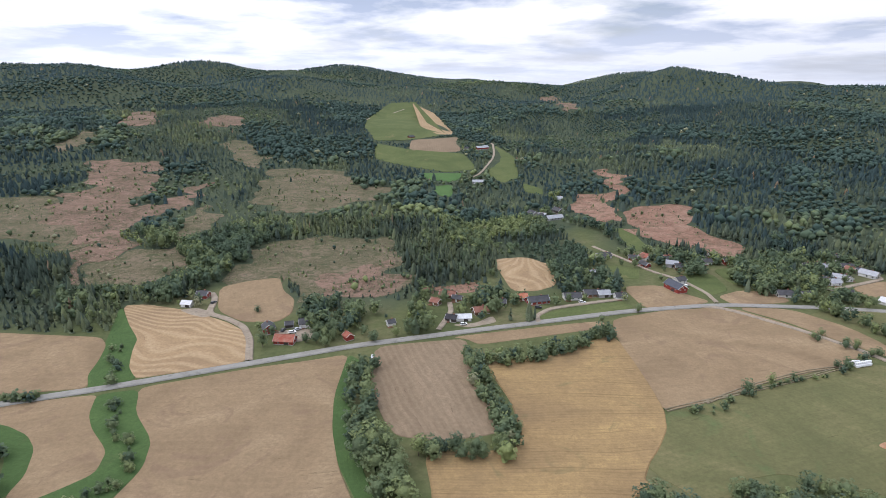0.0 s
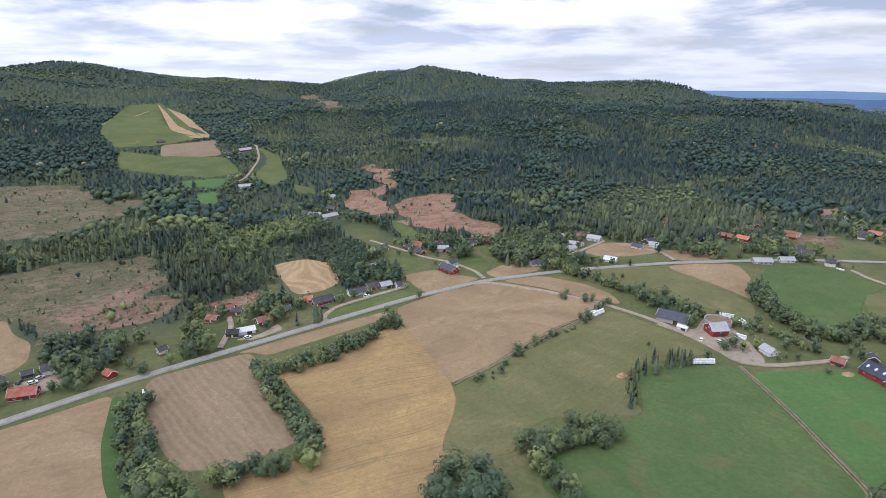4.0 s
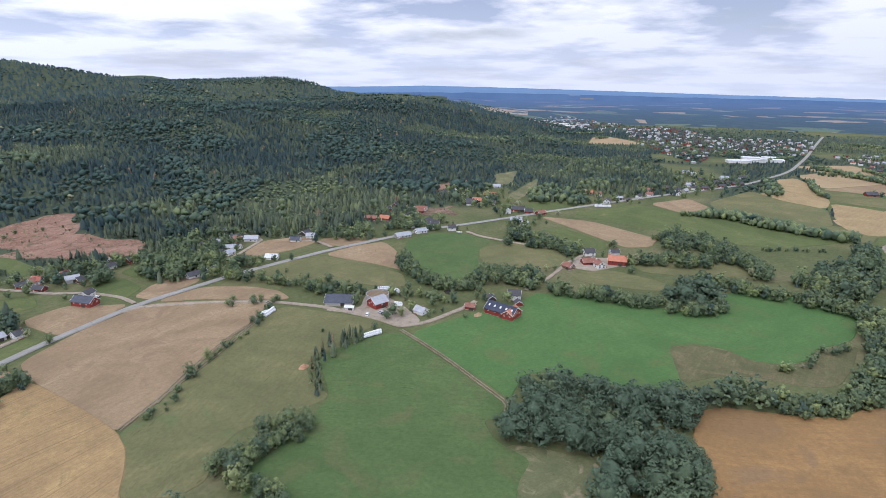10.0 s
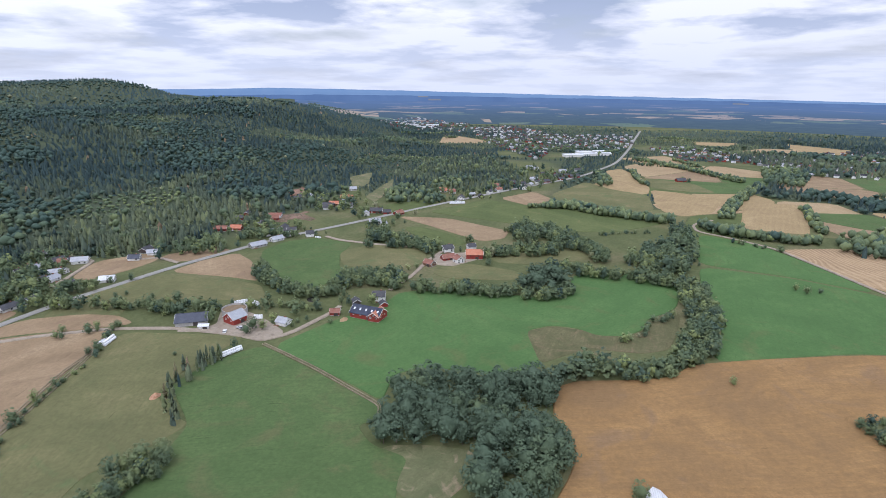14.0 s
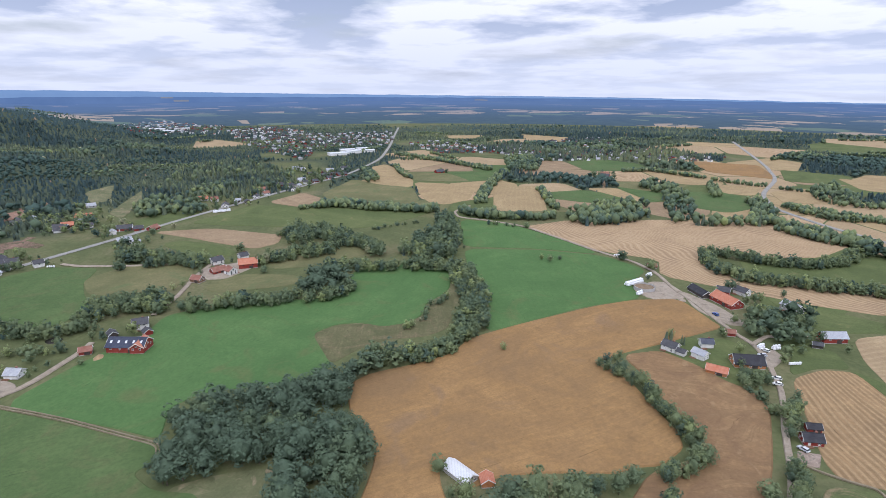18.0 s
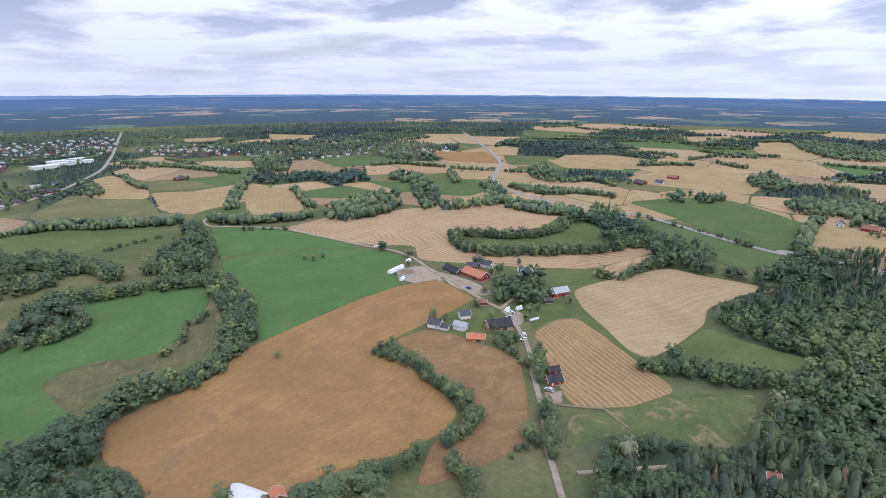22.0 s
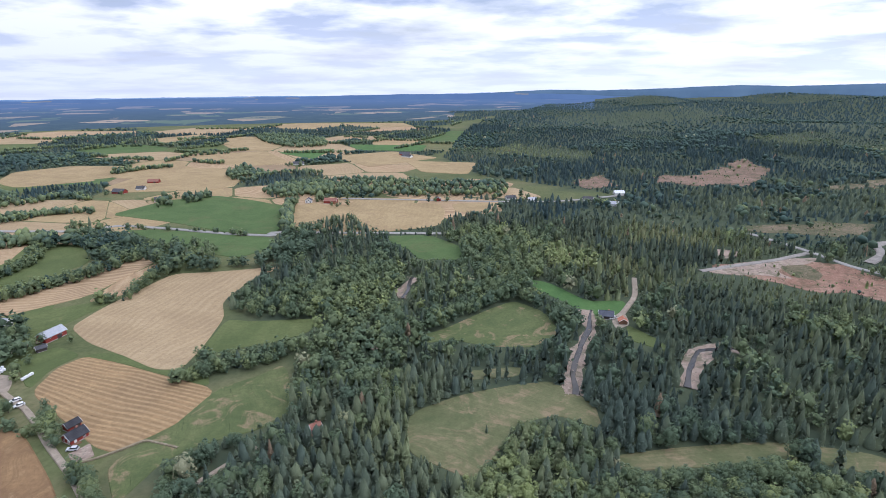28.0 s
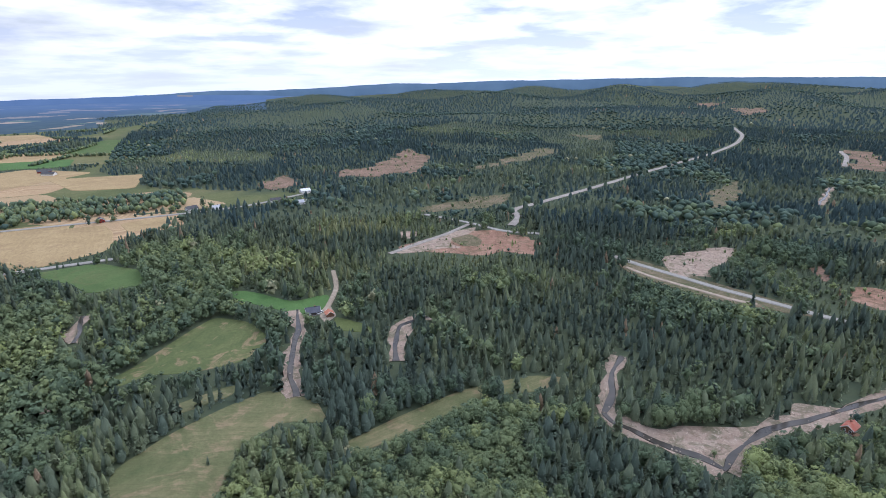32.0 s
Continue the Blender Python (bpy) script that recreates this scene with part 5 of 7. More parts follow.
house("farmhouse", 264, -592, -164, 7.7, 9, 5, "WHITE", "DARK")
house("house", 41, -653, -151, 12.6, 9, 4, "WHITE", "DARK")
house("house", 16, -647, -164, 9.5, 9, 4, "WHITE", "GREY")
house("house", -47, -663, -178, 12.1, 9, 4, "WHITE", "DARK")
house("house", -60, -659, -164, 7.5, 9, 4, "BROWN", "DARK")
house("house", -75, -642, -178, 11.5, 9, 4, "WHITE", "GREY")
house("house", -86, -707, -164, 13.3, 9, 4, "WHITE", "PALE")
house("farmhouse", 123, -629, -164, 7.7, 9, 4, "RED", "DARK")
house("farmhouse", 393, -852, -164, 18.3, 10, 4, "WHITE", "DARK")
house("farmhouse", 500, -622, -164, 10.9, 10, 4, "WHITE", "DARK")
house("barn", 516, -668, -164, 15.5, 10, 4, "RED", "BRICK")
house("barn", 511, -598, -177, 16.2, 12, 4, "RED", "DARK")
house("farmhouse", 255, -996, -164, 20.3, 10, 4, "RED", "DARK")
house("hut", -226, -128, 195, 6.4, 5.4, 3, "BROWN", "RUST")
house("farmhouse", 243, -968, 158, 20.6, 11, 4, "WHITE", "DARK")

house("house", 455, 330, -20, 10.0, 8.5, 4, "BROWN", "DARK")
house("house", 429, 305, -20, 10.7, 9.1, 4.5, "WHITE", "GREY")
house("shed", 451, 304, 10, 11.1, 9.4, 3.5, "DARKWOOD", "DARK")
house("house", 446, 292, -60, 10.1, 8.6, 3.5, "WHITE", "DARK")
house("house", 481, 333, -60, 9.1, 7.7, 4, "RED", "BRICK")
house("house", 489, 372, 25, 9.8, 8.3, 3.5, "RED", "DARK")
house("shed", 575, 366, -45, 7.8, 6.6, 3.5, "GREYWOOD", "DARK")
house("house", 588, 357, 10, 11.1, 9.4, 3.5, "WHITE", "GREY")
house("shed", 571, 329, 25, 10.5, 8.9, 4.5, "DARKWOOD", "DARK")
house("house", 541, 307, -60, 9.4, 8.0, 3.5, "WHITE", "DARK")
house("house", 561, 309, -70, 11.3, 9.6, 3.5, "RED", "ORANGE")
house("house", 648, 329, -60, 10.6, 9.0, 3.5, "GREYWOOD", "GREY")
house("house", 556, 288, -60, 8.8, 7.5, 4.5, "WHITE", "DARK")
house("house", 542, 223, -20, 11.0, 9.3, 3.5, "RED", "BRICK")
house("house", 494, 220, -20, 8.5, 7.2, 3.5, "WHITE", "GREY")
house("house", 637, 182, 10, 11.3, 9.6, 4, "WHITE", "DARK")
house("shed", 661, 175, -60, 7.9, 6.7, 4, "GREYWOOD", "GREY")
house("shed", 654, 162, 25, 8.0, 6.8, 4.5, "DARKWOOD", "DARK")
house("house", 682, 158, -20, 7.8, 6.6, 4.5, "WHITE", "DARK")
house("house", 702, 151, -45, 9.0, 7.6, 4, "WHITE", "BRICK")
house("house", 725, 121, 10, 10.7, 9.1, 4.5, "WHITE", "DARK")
house("shed", 751, 119, -20, 8.9, 7.6, 3.5, "GREYWOOD", "GREY")
house("house", 772, 112, -70, 8.0, 6.8, 4.5, "WHITE", "DARK")
house("house", 829, 103, 10, 9.1, 7.7, 3.5, "WHITE", "GREY")
house("house", 851, 99, 10, 9.8, 8.3, 4, "RED", "DARK")
house("house", 807, 84, -70, 9.2, 7.8, 4, "RED", "DARK")
house("house", 837, 81, -60, 8.0, 6.8, 4.5, "BROWN", "DARK")
house("shed", 895, 144, -60, 11.2, 9.5, 4, "GREYWOOD", "GREY")
house("house", 885, 133, -45, 9.0, 7.6, 4.5, "WHITE", "GREY")
house("house", 272, 386, 10, 7.3, 6.2, 3.5, "WHITE", "DARK")
house("house", 287, 390, -45, 8.3, 7.1, 4, "WHITE", "GREY")
house("house", 308, 408, -70, 7.9, 6.7, 3.5, "BROWN", "BRICK")
house("house", 287, 417, 25, 9.0, 7.6, 4, "WHITE", "DARK")
house("shed", 177, 419, -20, 9.3, 7.9, 4.5, "GREYWOOD", "GREY")
house("house", 9, 346, -20, 6.8, 5.8, 4, "BROWN", "DARK")
house("house", 5, 315, -20, 7.4, 6.3, 3.5, "DARKWOOD", "BLACK")
house("shed", 107, 356, 10, 8.7, 7.4, 3.5, "GREYWOOD", "GREY")
house("house", 163, 437, -70, 8.7, 7.4, 4.5, "WHITE", "RUST")
house("house", 178, 433, 10, 8.1, 6.9, 3.5, "RED", "DARK")
house("house", 218, 443, 25, 7.2, 6.1, 4, "WHITE", "DARK")
house("shed", 353, 371, 10, 10.8, 9.2, 3.5, "DARKWOOD", "DARK")
house("house", 102, 574, -20, 8.0, 6.8, 3.5, "WHITE", "GREY")
house("shed", 93, 582, -60, 10.7, 9.1, 3.5, "GREYWOOD", "DARK")
house("house", 121, 589, -60, 11.3, 9.6, 4.5, "DARKWOOD", "DARK")
house("house", 277, 380, 10, 9.2, 7.8, 3.5, "WHITE", "GREY")
house("house", 312, 407, -45, 8.4, 7.1, 3.5, "BROWN", "DARK")


# ---- farm things: wrapped bales, slurry tanks ----
def bale_mesh():
    bm = bmesh.new()
    rings = ((0.0, 0.0), (0.45, 0.0), (0.58, 0.08), (0.62, 0.22), (0.62, 1.0), (0.58, 1.14), (0.45, 1.22), (0.0, 1.22))
    prev = None
    for r, z in rings:
        ring = [bm.verts.new((0, 0, z))] if r == 0 else [bm.verts.new((r * math.cos(k * math.pi / 6), r * math.sin(k * math.pi / 6), z)) for k in range(12)]
        if prev:
            for k in range(12):
                a, b = (prev[k % len(prev)], prev[(k + 1) % len(prev)]), (ring[k % len(ring)], ring[(k + 1) % len(ring)])
                bm.faces.new(list(dict.fromkeys([a[0], a[1], b[1], b[0]])))
        prev = ring
    bmesh.ops.recalc_face_normals(bm, faces=bm.faces)
    me = bpy.data.meshes.new("bale")
    bm.to_mesh(me)
    bm.free()
    me.materials.append(FILM)
    return me


BALE = bale_mesh()
bales = random.Random(8)


def bale_row(x0, y0, x1, y1, rows, group):
    """White wrapped bales standing in rows from one end to the other, some in a second layer."""
    n = max(2, int(math.dist((x0, y0), (x1, y1)) / 1.3))
    d = Vector((x1 - x0, y1 - y0)).normalized()
    for r in range(rows):
        for i in range(n):
            for layer in range(2 if rows > 1 and r < rows - 1 else 1):
                x = x0 + (x1 - x0) * i / n - d.y * 1.3 * (r + layer * 0.5) + bales.uniform(-0.1, 0.1)
                y = y0 + (y1 - y0) * i / n + d.x * 1.3 * (r + layer * 0.5) + bales.uniform(-0.1, 0.1)
                ob = new("hay_bale", BALE)
                ob.matrix_world = pose(x, y, float(ground(x, y)) + 0.4 + 1.22 * layer, 0, 0, bales.uniform(0, 360)) @ Matrix.Scale(1.05, 4)
                tagged(ob, "white plastic-wrapped round hay bale stacked beside the field", "hay bale", group)
    YARDS.append(((x0 + x1) / 2, (y0 + y1) / 2, 8))


for i, (x0, y0, x1, y1, rows) in enumerate((
        (217, 190, 229, 185, 2), (209, 263, 218, 264, 1), (279, 228, 285, 222, 2), (284, 220, 282, 213, 2), (264, 203, 266, 198, 2), (356, -163, 364, -178, 3), (339, -163, 342, -168, 2),
        (373, -185, 376, -190, 2), (258, -195, 259, -199, 2), (256, -202, 257, -207, 2), (240, -199, 240, -206, 1), (-37, 264, -37, 269, 1), (209, 258, 219, 261, 2), (607, 186, 615, 170, 2),
        (474, 37, 474, 43, 1), (434, 255, 434, 261, 1), (424, -180, 424, -186, 1))):
    bale_row(x0, y0, x1, y1, rows, "wrapped bales beside field " + "abcdefghijklmnopq"[i])


def tank(name, x, y, r, h, label):
    """A round open concrete tank with a dark filling."""
    bm = bmesh.new()
    prof = ((r, -1), (r, h), (r - 0.3, h), (r - 0.3, h - 1.2))
    prev = None
    for pr, pz in prof:
        ring = [bm.verts.new((pr * math.cos(k * math.pi / 20), pr * math.sin(k * math.pi / 20), pz)) for k in range(40)]
        if prev:
            for k in range(40):
                bm.faces.new((prev[k], prev[(k + 1) % 40], ring[(k + 1) % 40], ring[k]))
        prev = ring
    thing = new(name)
    thing.matrix_world = pose(x, y, float(ground(x, y)))
    tagged(thing, label, "tank")
    part("tank_wall", bm, CONCRETE, thing)
    bm = bmesh.new()
    bm.faces.new([bm.verts.new(((r - 0.3) * math.cos(k * math.pi / 20), (r - 0.3) * math.sin(k * math.pi / 20), h - 1.0)) for k in range(40)])
    part("filling", bm, PLOUGH, thing, "brown slurry")
    YARDS.append((x, y, r + 3))


tank("slurry_tank", 268, 220, 7.5, 4, "round grey concrete slurry tank beside the barn")
tank("slurry_tank", 350, -172, 7, 2.5, "low round concrete slurry tank beside white bales")

# ---- loose piles by the fields ----
CHIPS = rough_ground("wood_chips", (0.30, 0.16, 0.09), (0.40, 0.22, 0.13), (0.46, 0.29, 0.18), (0.5, 0.36, 0.25), 0.8)


def pile(name, x, y, r, h, material, label):
    """A loose heap with an uneven slope."""
    verts, faces = [(0, 0, h)], []
    for j in range(1, 6):
        for k in range(14):
            a, u = 2 * math.pi * k / 14, j / 5
            s = r * u * (1 + 0.25 * noise.noise((math.cos(a) * 1.7 + x, math.sin(a) * 1.7, u)))
            verts.append((s * math.cos(a), s * math.sin(a) * 0.7, h * (1 - u) ** 1.2 * (1 + 0.3 * noise.noise((s, a, x))) - 0.2 * (j == 5) + 0.05))
            e = 1 + (j - 1) * 14 + k
            f = 1 + (j - 1) * 14 + (k + 1) % 14
            faces += [(0, e, f)] if j == 1 else [(e - 14, e, f, f - 14)]
    ob = mesh_object(name, verts, faces, material, True)
    ob.matrix_world = pose(x, y, float(ground(x, y)) + 0.3)
    tagged(ob, label, name.replace("_", " "))


pile("wood_chip_pile", 177, 194, 3.2, 1.8, CHIPS, "heap of orange wood chips beside the spruce row")
pile("straw_pile", 280, 152, 3.4, 1.6, STRAW, "heap of pale straw beside the red barn")
pile("gravel_pile", 328, -188, 3.0, 1.5, GRAVEL, "heap of grey gravel at the farmyard")

# ---- parked cars and trailers ----
PAINTS = {"white": TRIM, "dark grey": painted("grey_car_paint", (0.06, 0.062, 0.066), (0.08, 0.08, 0.085), 0, 0.3), "silver": painted("silver_car_paint", (0.5, 0.51, 0.53), (0.55, 0.55, 0.56), 0, 0.3),
          "red": painted("red_car_paint", (0.42, 0.03, 0.03), (0.45, 0.05, 0.05), 0, 0.3), "blue": painted("blue_car_paint", (0.04, 0.09, 0.28), (0.06, 0.11, 0.3), 0, 0.3)}
RUBBER = painted("tyre_rubber", (0.02, 0.02, 0.02), (0.035, 0.035, 0.035), 0, 0.8)


def prism(outline, half):
    """A side outline in x, z drawn out over y."""
    m = len(outline)
    v = [(x, y, z) for y in (-half, half) for x, z in outline]
    return shell(v, [tuple(range(m)), tuple(range(2 * m - 1, m - 1, -1))] + [(i, (i + 1) % m, m + (i + 1) % m, m + i) for i in range(m)])


def wheel_mesh():
    bm = bmesh.new()
    ends = [[bm.verts.new((0.33 * math.cos(k * math.pi / 6), y, 0.33 * math.sin(k * math.pi / 6))) for k in range(12)] for y in (-0.11, 0.11)]
    for k in range(12):
        bm.faces.new((ends[0][k], ends[0][(k + 1) % 12], ends[1][(k + 1) % 12], ends[1][k]))
    bm.faces.new(ends[0])
    bm.faces.new(ends[1][::-1])
    bmesh.ops.recalc_face_normals(bm, faces=bm.faces)
    me = bpy.data.meshes.new("wheel")
    bm.to_mesh(me)
    bm.free()
    me.materials.append(RUBBER)
    return me


WHEEL = wheel_mesh()


def car(x, y, turn, paint):
    thing = new("car")
    thing.matrix_world = pose(x, y, float(ground(x, y)) + 0.45, 0, 0, turn)
    tagged(thing, paint + " estate car parked on the gravel yard", "car", "parked cars")
    part("body", prism([(-2.2, 0.35), (-2.2, 0.85), (-1.9, 0.95), (0.9, 0.98), (2.1, 0.82), (2.2, 0.6), (2.2, 0.3)], 0.9), PAINTS[paint], thing)
    part("cabin", prism([(-2.05, 0.95), (-1.7, 1.45), (0.3, 1.48), (1.05, 0.97)], 0.78), GLASS, thing, "dark glazed cabin")
    part("car_roof", prism([(-1.72, 1.44), (-1.6, 1.52), (0.2, 1.54), (0.32, 1.47)], 0.76), PAINTS[paint], thing)
    for wx in (-1.35, 1.4):
        for wy in (-0.82, 0.82):
            part("wheel", WHEEL, None, thing, "black tyre").matrix_local = pose(wx, wy, 0.33)


for x, y, turn, paint in ((-86, 296, 20, "white"), (-92, 299, 80, "dark grey"), (-84, 300, 40, "silver"), (255, -196, 30, "white"), (250, -191, 70, "silver"), (246, -188, 110, "dark grey"),
                          (227, -183, 60, "white"), (222, -180, 60, "white"), (303, -196, 10, "blue"), (243, 208, 30, "white"), (250, 203, 80, "silver"), (300, 140, 20, "dark grey"),
                          (12, 308, 15, "white"), (60, 334, 5, "dark grey"), (90, 343, 0, "white"), (-148, 340, 70, "dark grey"), (175, -158, 20, "silver"), (170, 374, 40, "white"), (-43, -325, 30, "white"), (425, 128, 60, "white")):
    car(x, y, turn, paint)

# ---- the town on the plain ----
TOWN = [(1581, 428), (1707, 335), (1459, 178), (1491, -4), (1199, -14), (1173, 145), (990, 143), (1067, 193), (1256, 308)]
VILLAGE = [(1227, -39), (1277, -129), (1165, -199), (1208, -292), (1280, -401), (1312, -492), (1124, -471), (1031, -543), (964, -604), (901, -546), (955, -453), (949, -360), (957, -262), (1059, -192), (1067, -97)]
town = random.Random(21)
protos = []
for wall, roof, l, w, h in (("WHITE", "DARK", 13, 9, 5), ("WHITE", "GREY", 11, 8, 4), ("RED", "DARK", 12, 9, 4.5), ("WHITE", "BRICK", 12, 8, 4.5), ("BROWN", "DARK", 14, 9, 4), ("WHITE", "BLACK", 16, 10, 6), ("GREYWOOD", "GREY", 12, 9, 5)):
    protos.append((wall, roof, gable_walls(l, w, h, w * 0.36), gable_roof(l, w, h, w * 0.36)))
ready = []
for wall, roof, a, b in protos:
    pair = []
    for nm, bm, m in (("wall", a, WALLS[wall]), ("roof", b, ROOFS[roof])):
        me = bpy.data.meshes.new(nm)
        bm.to_mesh(me)
        bm.free()
        me.materials.append(m)
        pair.append(me)
    ready.append((wall, roof, *pair))


def town_house(x, y, turn, pick):
    wall, roof, a, b = ready[pick]
    thing = new("town_house")
    thing.matrix_world = pose(x, y, float(ground(x, y)), 0, 0, turn) @ Matrix.Scale(0.54, 4)
    tagged(thing, SAYS[wall] + " town house with a " + SAYS[roof] + " among trees", "house", "town houses")
    part("wall", a, None, thing)
    part("roof", b, None, thing, SAYS[roof])
    YARDS.append((x, y, 4.5))


SUBURB = [(1743, 785), (1977, 730), (1722, 465), (1449, 394), (1490, 500), (1420, 591)]
town_spots = []
for poly, count in ((TOWN, 300), (VILLAGE, 290), (SUBURB, 150)):
    s = np.array(poly)
    made = 0
    while made < count:
        x, y = town.uniform(s[:, 0].min(), s[:, 0].max()), town.uniform(s[:, 1].min(), s[:, 1].max())
        if inside(np.array([x]), np.array([y]), poly)[0] and not any(math.hypot(x - a, y - b) < 15 for a, b, _, _ in town_spots):
            town_spots.append((x, y, town.choice((20, 65, 110, 155)) + town.uniform(-12, 12), town.choice((0, 1, 2, 2, 3, 4, 4, 5, 6, 6))))
            made += 1
town_spots.sort(key=lambda s: math.hypot(s[0], s[1]))
for x, y, turn, pick in town_spots[:290]:
    town_house(x, y, turn, pick)
verts, faces, kinds, paints = [], [], [], []
for x, y, turn, pick in town_spots[290:]:
    m = pose(x, y, float(ground(x, y)), 0, 0, turn) @ Matrix.Scale(0.58, 4)
    for me in ready[pick][2:]:
        if me.materials[0] not in paints:
            paints.append(me.materials[0])
        k = len(verts)
        verts += [tuple(m @ v.co) for v in me.vertices]
        faces += [tuple(k + i for i in f.vertices) for f in me.polygons]
        kinds += [paints.index(me.materials[0])] * len(me.polygons)
    YARDS.append((x, y, 4.5))
ob = mesh_object("distant_houses", verts, faces, paints[0])
for m in paints[1:]:
    ob.data.materials.append(m)
ob.data.polygons.foreach_set("material_index", kinds)
tagged(ob, "white, red and brown houses of the far town among trees", "houses", kind="stuff")


def hall(x, y, turn, l, w, h):
    """A flat-roofed shop or works hall with a roof edge and a band of windows."""
    thing = new("shop_hall")
    thing.matrix_world = pose(x, y, float(ground(x, y)), 0, 0, turn)
    tagged(thing, "long white flat-roofed shop hall on the plain", "hall", "shop halls")
    part("wall", block(-l / 2, -w / 2, -1, l / 2, w / 2, h), WALLS["WHITE"], thing)
    part("roof", block(-l / 2 - 0.4, -w / 2 - 0.4, h, l / 2 + 0.4, w / 2 + 0.4, h + 0.5), ROOFS["PALE"], thing, "pale flat roof")
    part("window", block(-l * 0.4, -w / 2 - 0.1, h * 0.35, l * 0.4, -w / 2 + 0.1, h * 0.65), GLASS, thing)
    YARDS.append((x, y, l / 2 + 4))


for x, y, l, w in ((1062, 92, 46, 22), (1085, 68, 40, 18), (1112, 78, 36, 20), (1100, 45, 44, 20), (1130, 50, 30, 18), (1560, 560, 60, 24), (1640, 560, 46, 22), (1600, 610, 50, 22)):
    hall(x, y, 100 + (x * 7 % 20), l * 0.8, w * 0.8, 4)

# ---- the fields and woods of the plain, parted by tree belts ----
patch = random.Random(5)
PATCH_HEDGES, SEEDS = [], []
ring_r, ring_n = 600.0, 0
while ring_r < 2350:
    for k in range(20):
        h, r = 56 + 6.4 * (k + 0.5 * (ring_n % 2)) + patch.uniform(-2.6, 2.6), ring_r * patch.uniform(0.95, 1.05)
        woody = 0.93 if h < 92 else 0.1 if r < 1000 else 0.3 if r < 1350 else 0.92 if h < 130 else 0.6 if h < 150 else 0.42
        SEEDS.append((r * math.sin(radians(h)), r * math.cos(radians(h)), float(patch.random() < woody)))
    ring_r, ring_n = ring_r * 1.1, ring_n + 1
SEED = np.array(SEEDS)


def cell(i):
    """The land nearer to one seed than to any other."""
    x, y, _ = SEED[i]
    shape = [Vector((x + a * 400, y + b * 400)) for a, b in ((-1, -1), (1, -1), (1, 1), (-1, 1))]
    for j in np.argsort(np.hypot(SEED[:, 0] - x, SEED[:, 1] - y))[1:22]:
        d = Vector((SEED[j, 0] - x, SEED[j, 1] - y))
        mid = Vector((x, y)) + d / 2
        out = []
        for a, b in zip(shape, shape[1:] + shape[:1]):
            ka, kb = (a - mid).dot(d), (b - mid).dot(d)
            if ka <= 0:
                out.append(a)
            if (ka < 0) != (kb < 0):
                out.append(a.lerp(b, ka / (ka - kb)))
        shape = out
    return shape


for i, (x, y, woods) in enumerate(SEEDS):
    h, r = math.degrees(math.atan2(x, y)) % 360, math.hypot(x, y)
    shape = cell(i)
    near = np.array([tuple(s) for s in shape] + [(x, y)])
    if r > 1720 or h < 60 or h > 177 or h < 78 and r < 1000 or len(shape) < 3 or any(inside(near[-1:, 0], near[-1:, 1], hull).any() for hull in HULLS) or r < 1000 and any(inside(near[:, 0], near[:, 1], hull).any() for hull in HULLS):
        continue
    if any(inside(near[-1:, 0], near[-1:, 1], poly).any() for poly in (TOWN, VILLAGE)):
        continue
    for a, b in zip(shape, shape[1:] + shape[:1]):
        if (b - a).length > 40 and min(a.length, b.length) > 1000 and patch.random() < 0.2:
            PATCH_HEDGES.append([tuple(a), tuple(a.lerp(b, patch.uniform(0.6, 1.0)))])
    if woods:
        continue
    c = Vector(near.mean(0))
    inner = [tuple(c + (s - c) * 0.965) for s in shape]
    field("far_field", patch.choice((TAN, BARLEY, BARLEY, PALEWHEAT, PALEWHEAT, STRAW, STRAW, GREEN, MIDGREEN, OLIVE)), "field in the patchwork of the plain between tree belts", inner, 1, True)

# ---- trees ----
tree_rng = np.random.default_rng(3)


def proto(tris, kinds):
    v = np.array([p for t in tris for p in t], float)
    return v.reshape(-1, 3, 3), np.array(kinds)


def trunk_tris(r, h, sides):
    ring = [(r * math.cos(2 * math.pi * k / sides), r * math.sin(2 * math.pi * k / sides)) for k in range(sides)]
    out = []
    for k in range(sides):
        (x0, y0), (x1, y1) = ring[k], ring[(k + 1) % sides]
        out.append(((x0, y0, -0.05), (x1, y1, -0.05), (x0 * 0.3, y0 * 0.3, h)))
        out.append(((x1, y1, -0.05), (x1 * 0.3, y1 * 0.3, h), (x0 * 0.3, y0 * 0.3, h)))
    return out


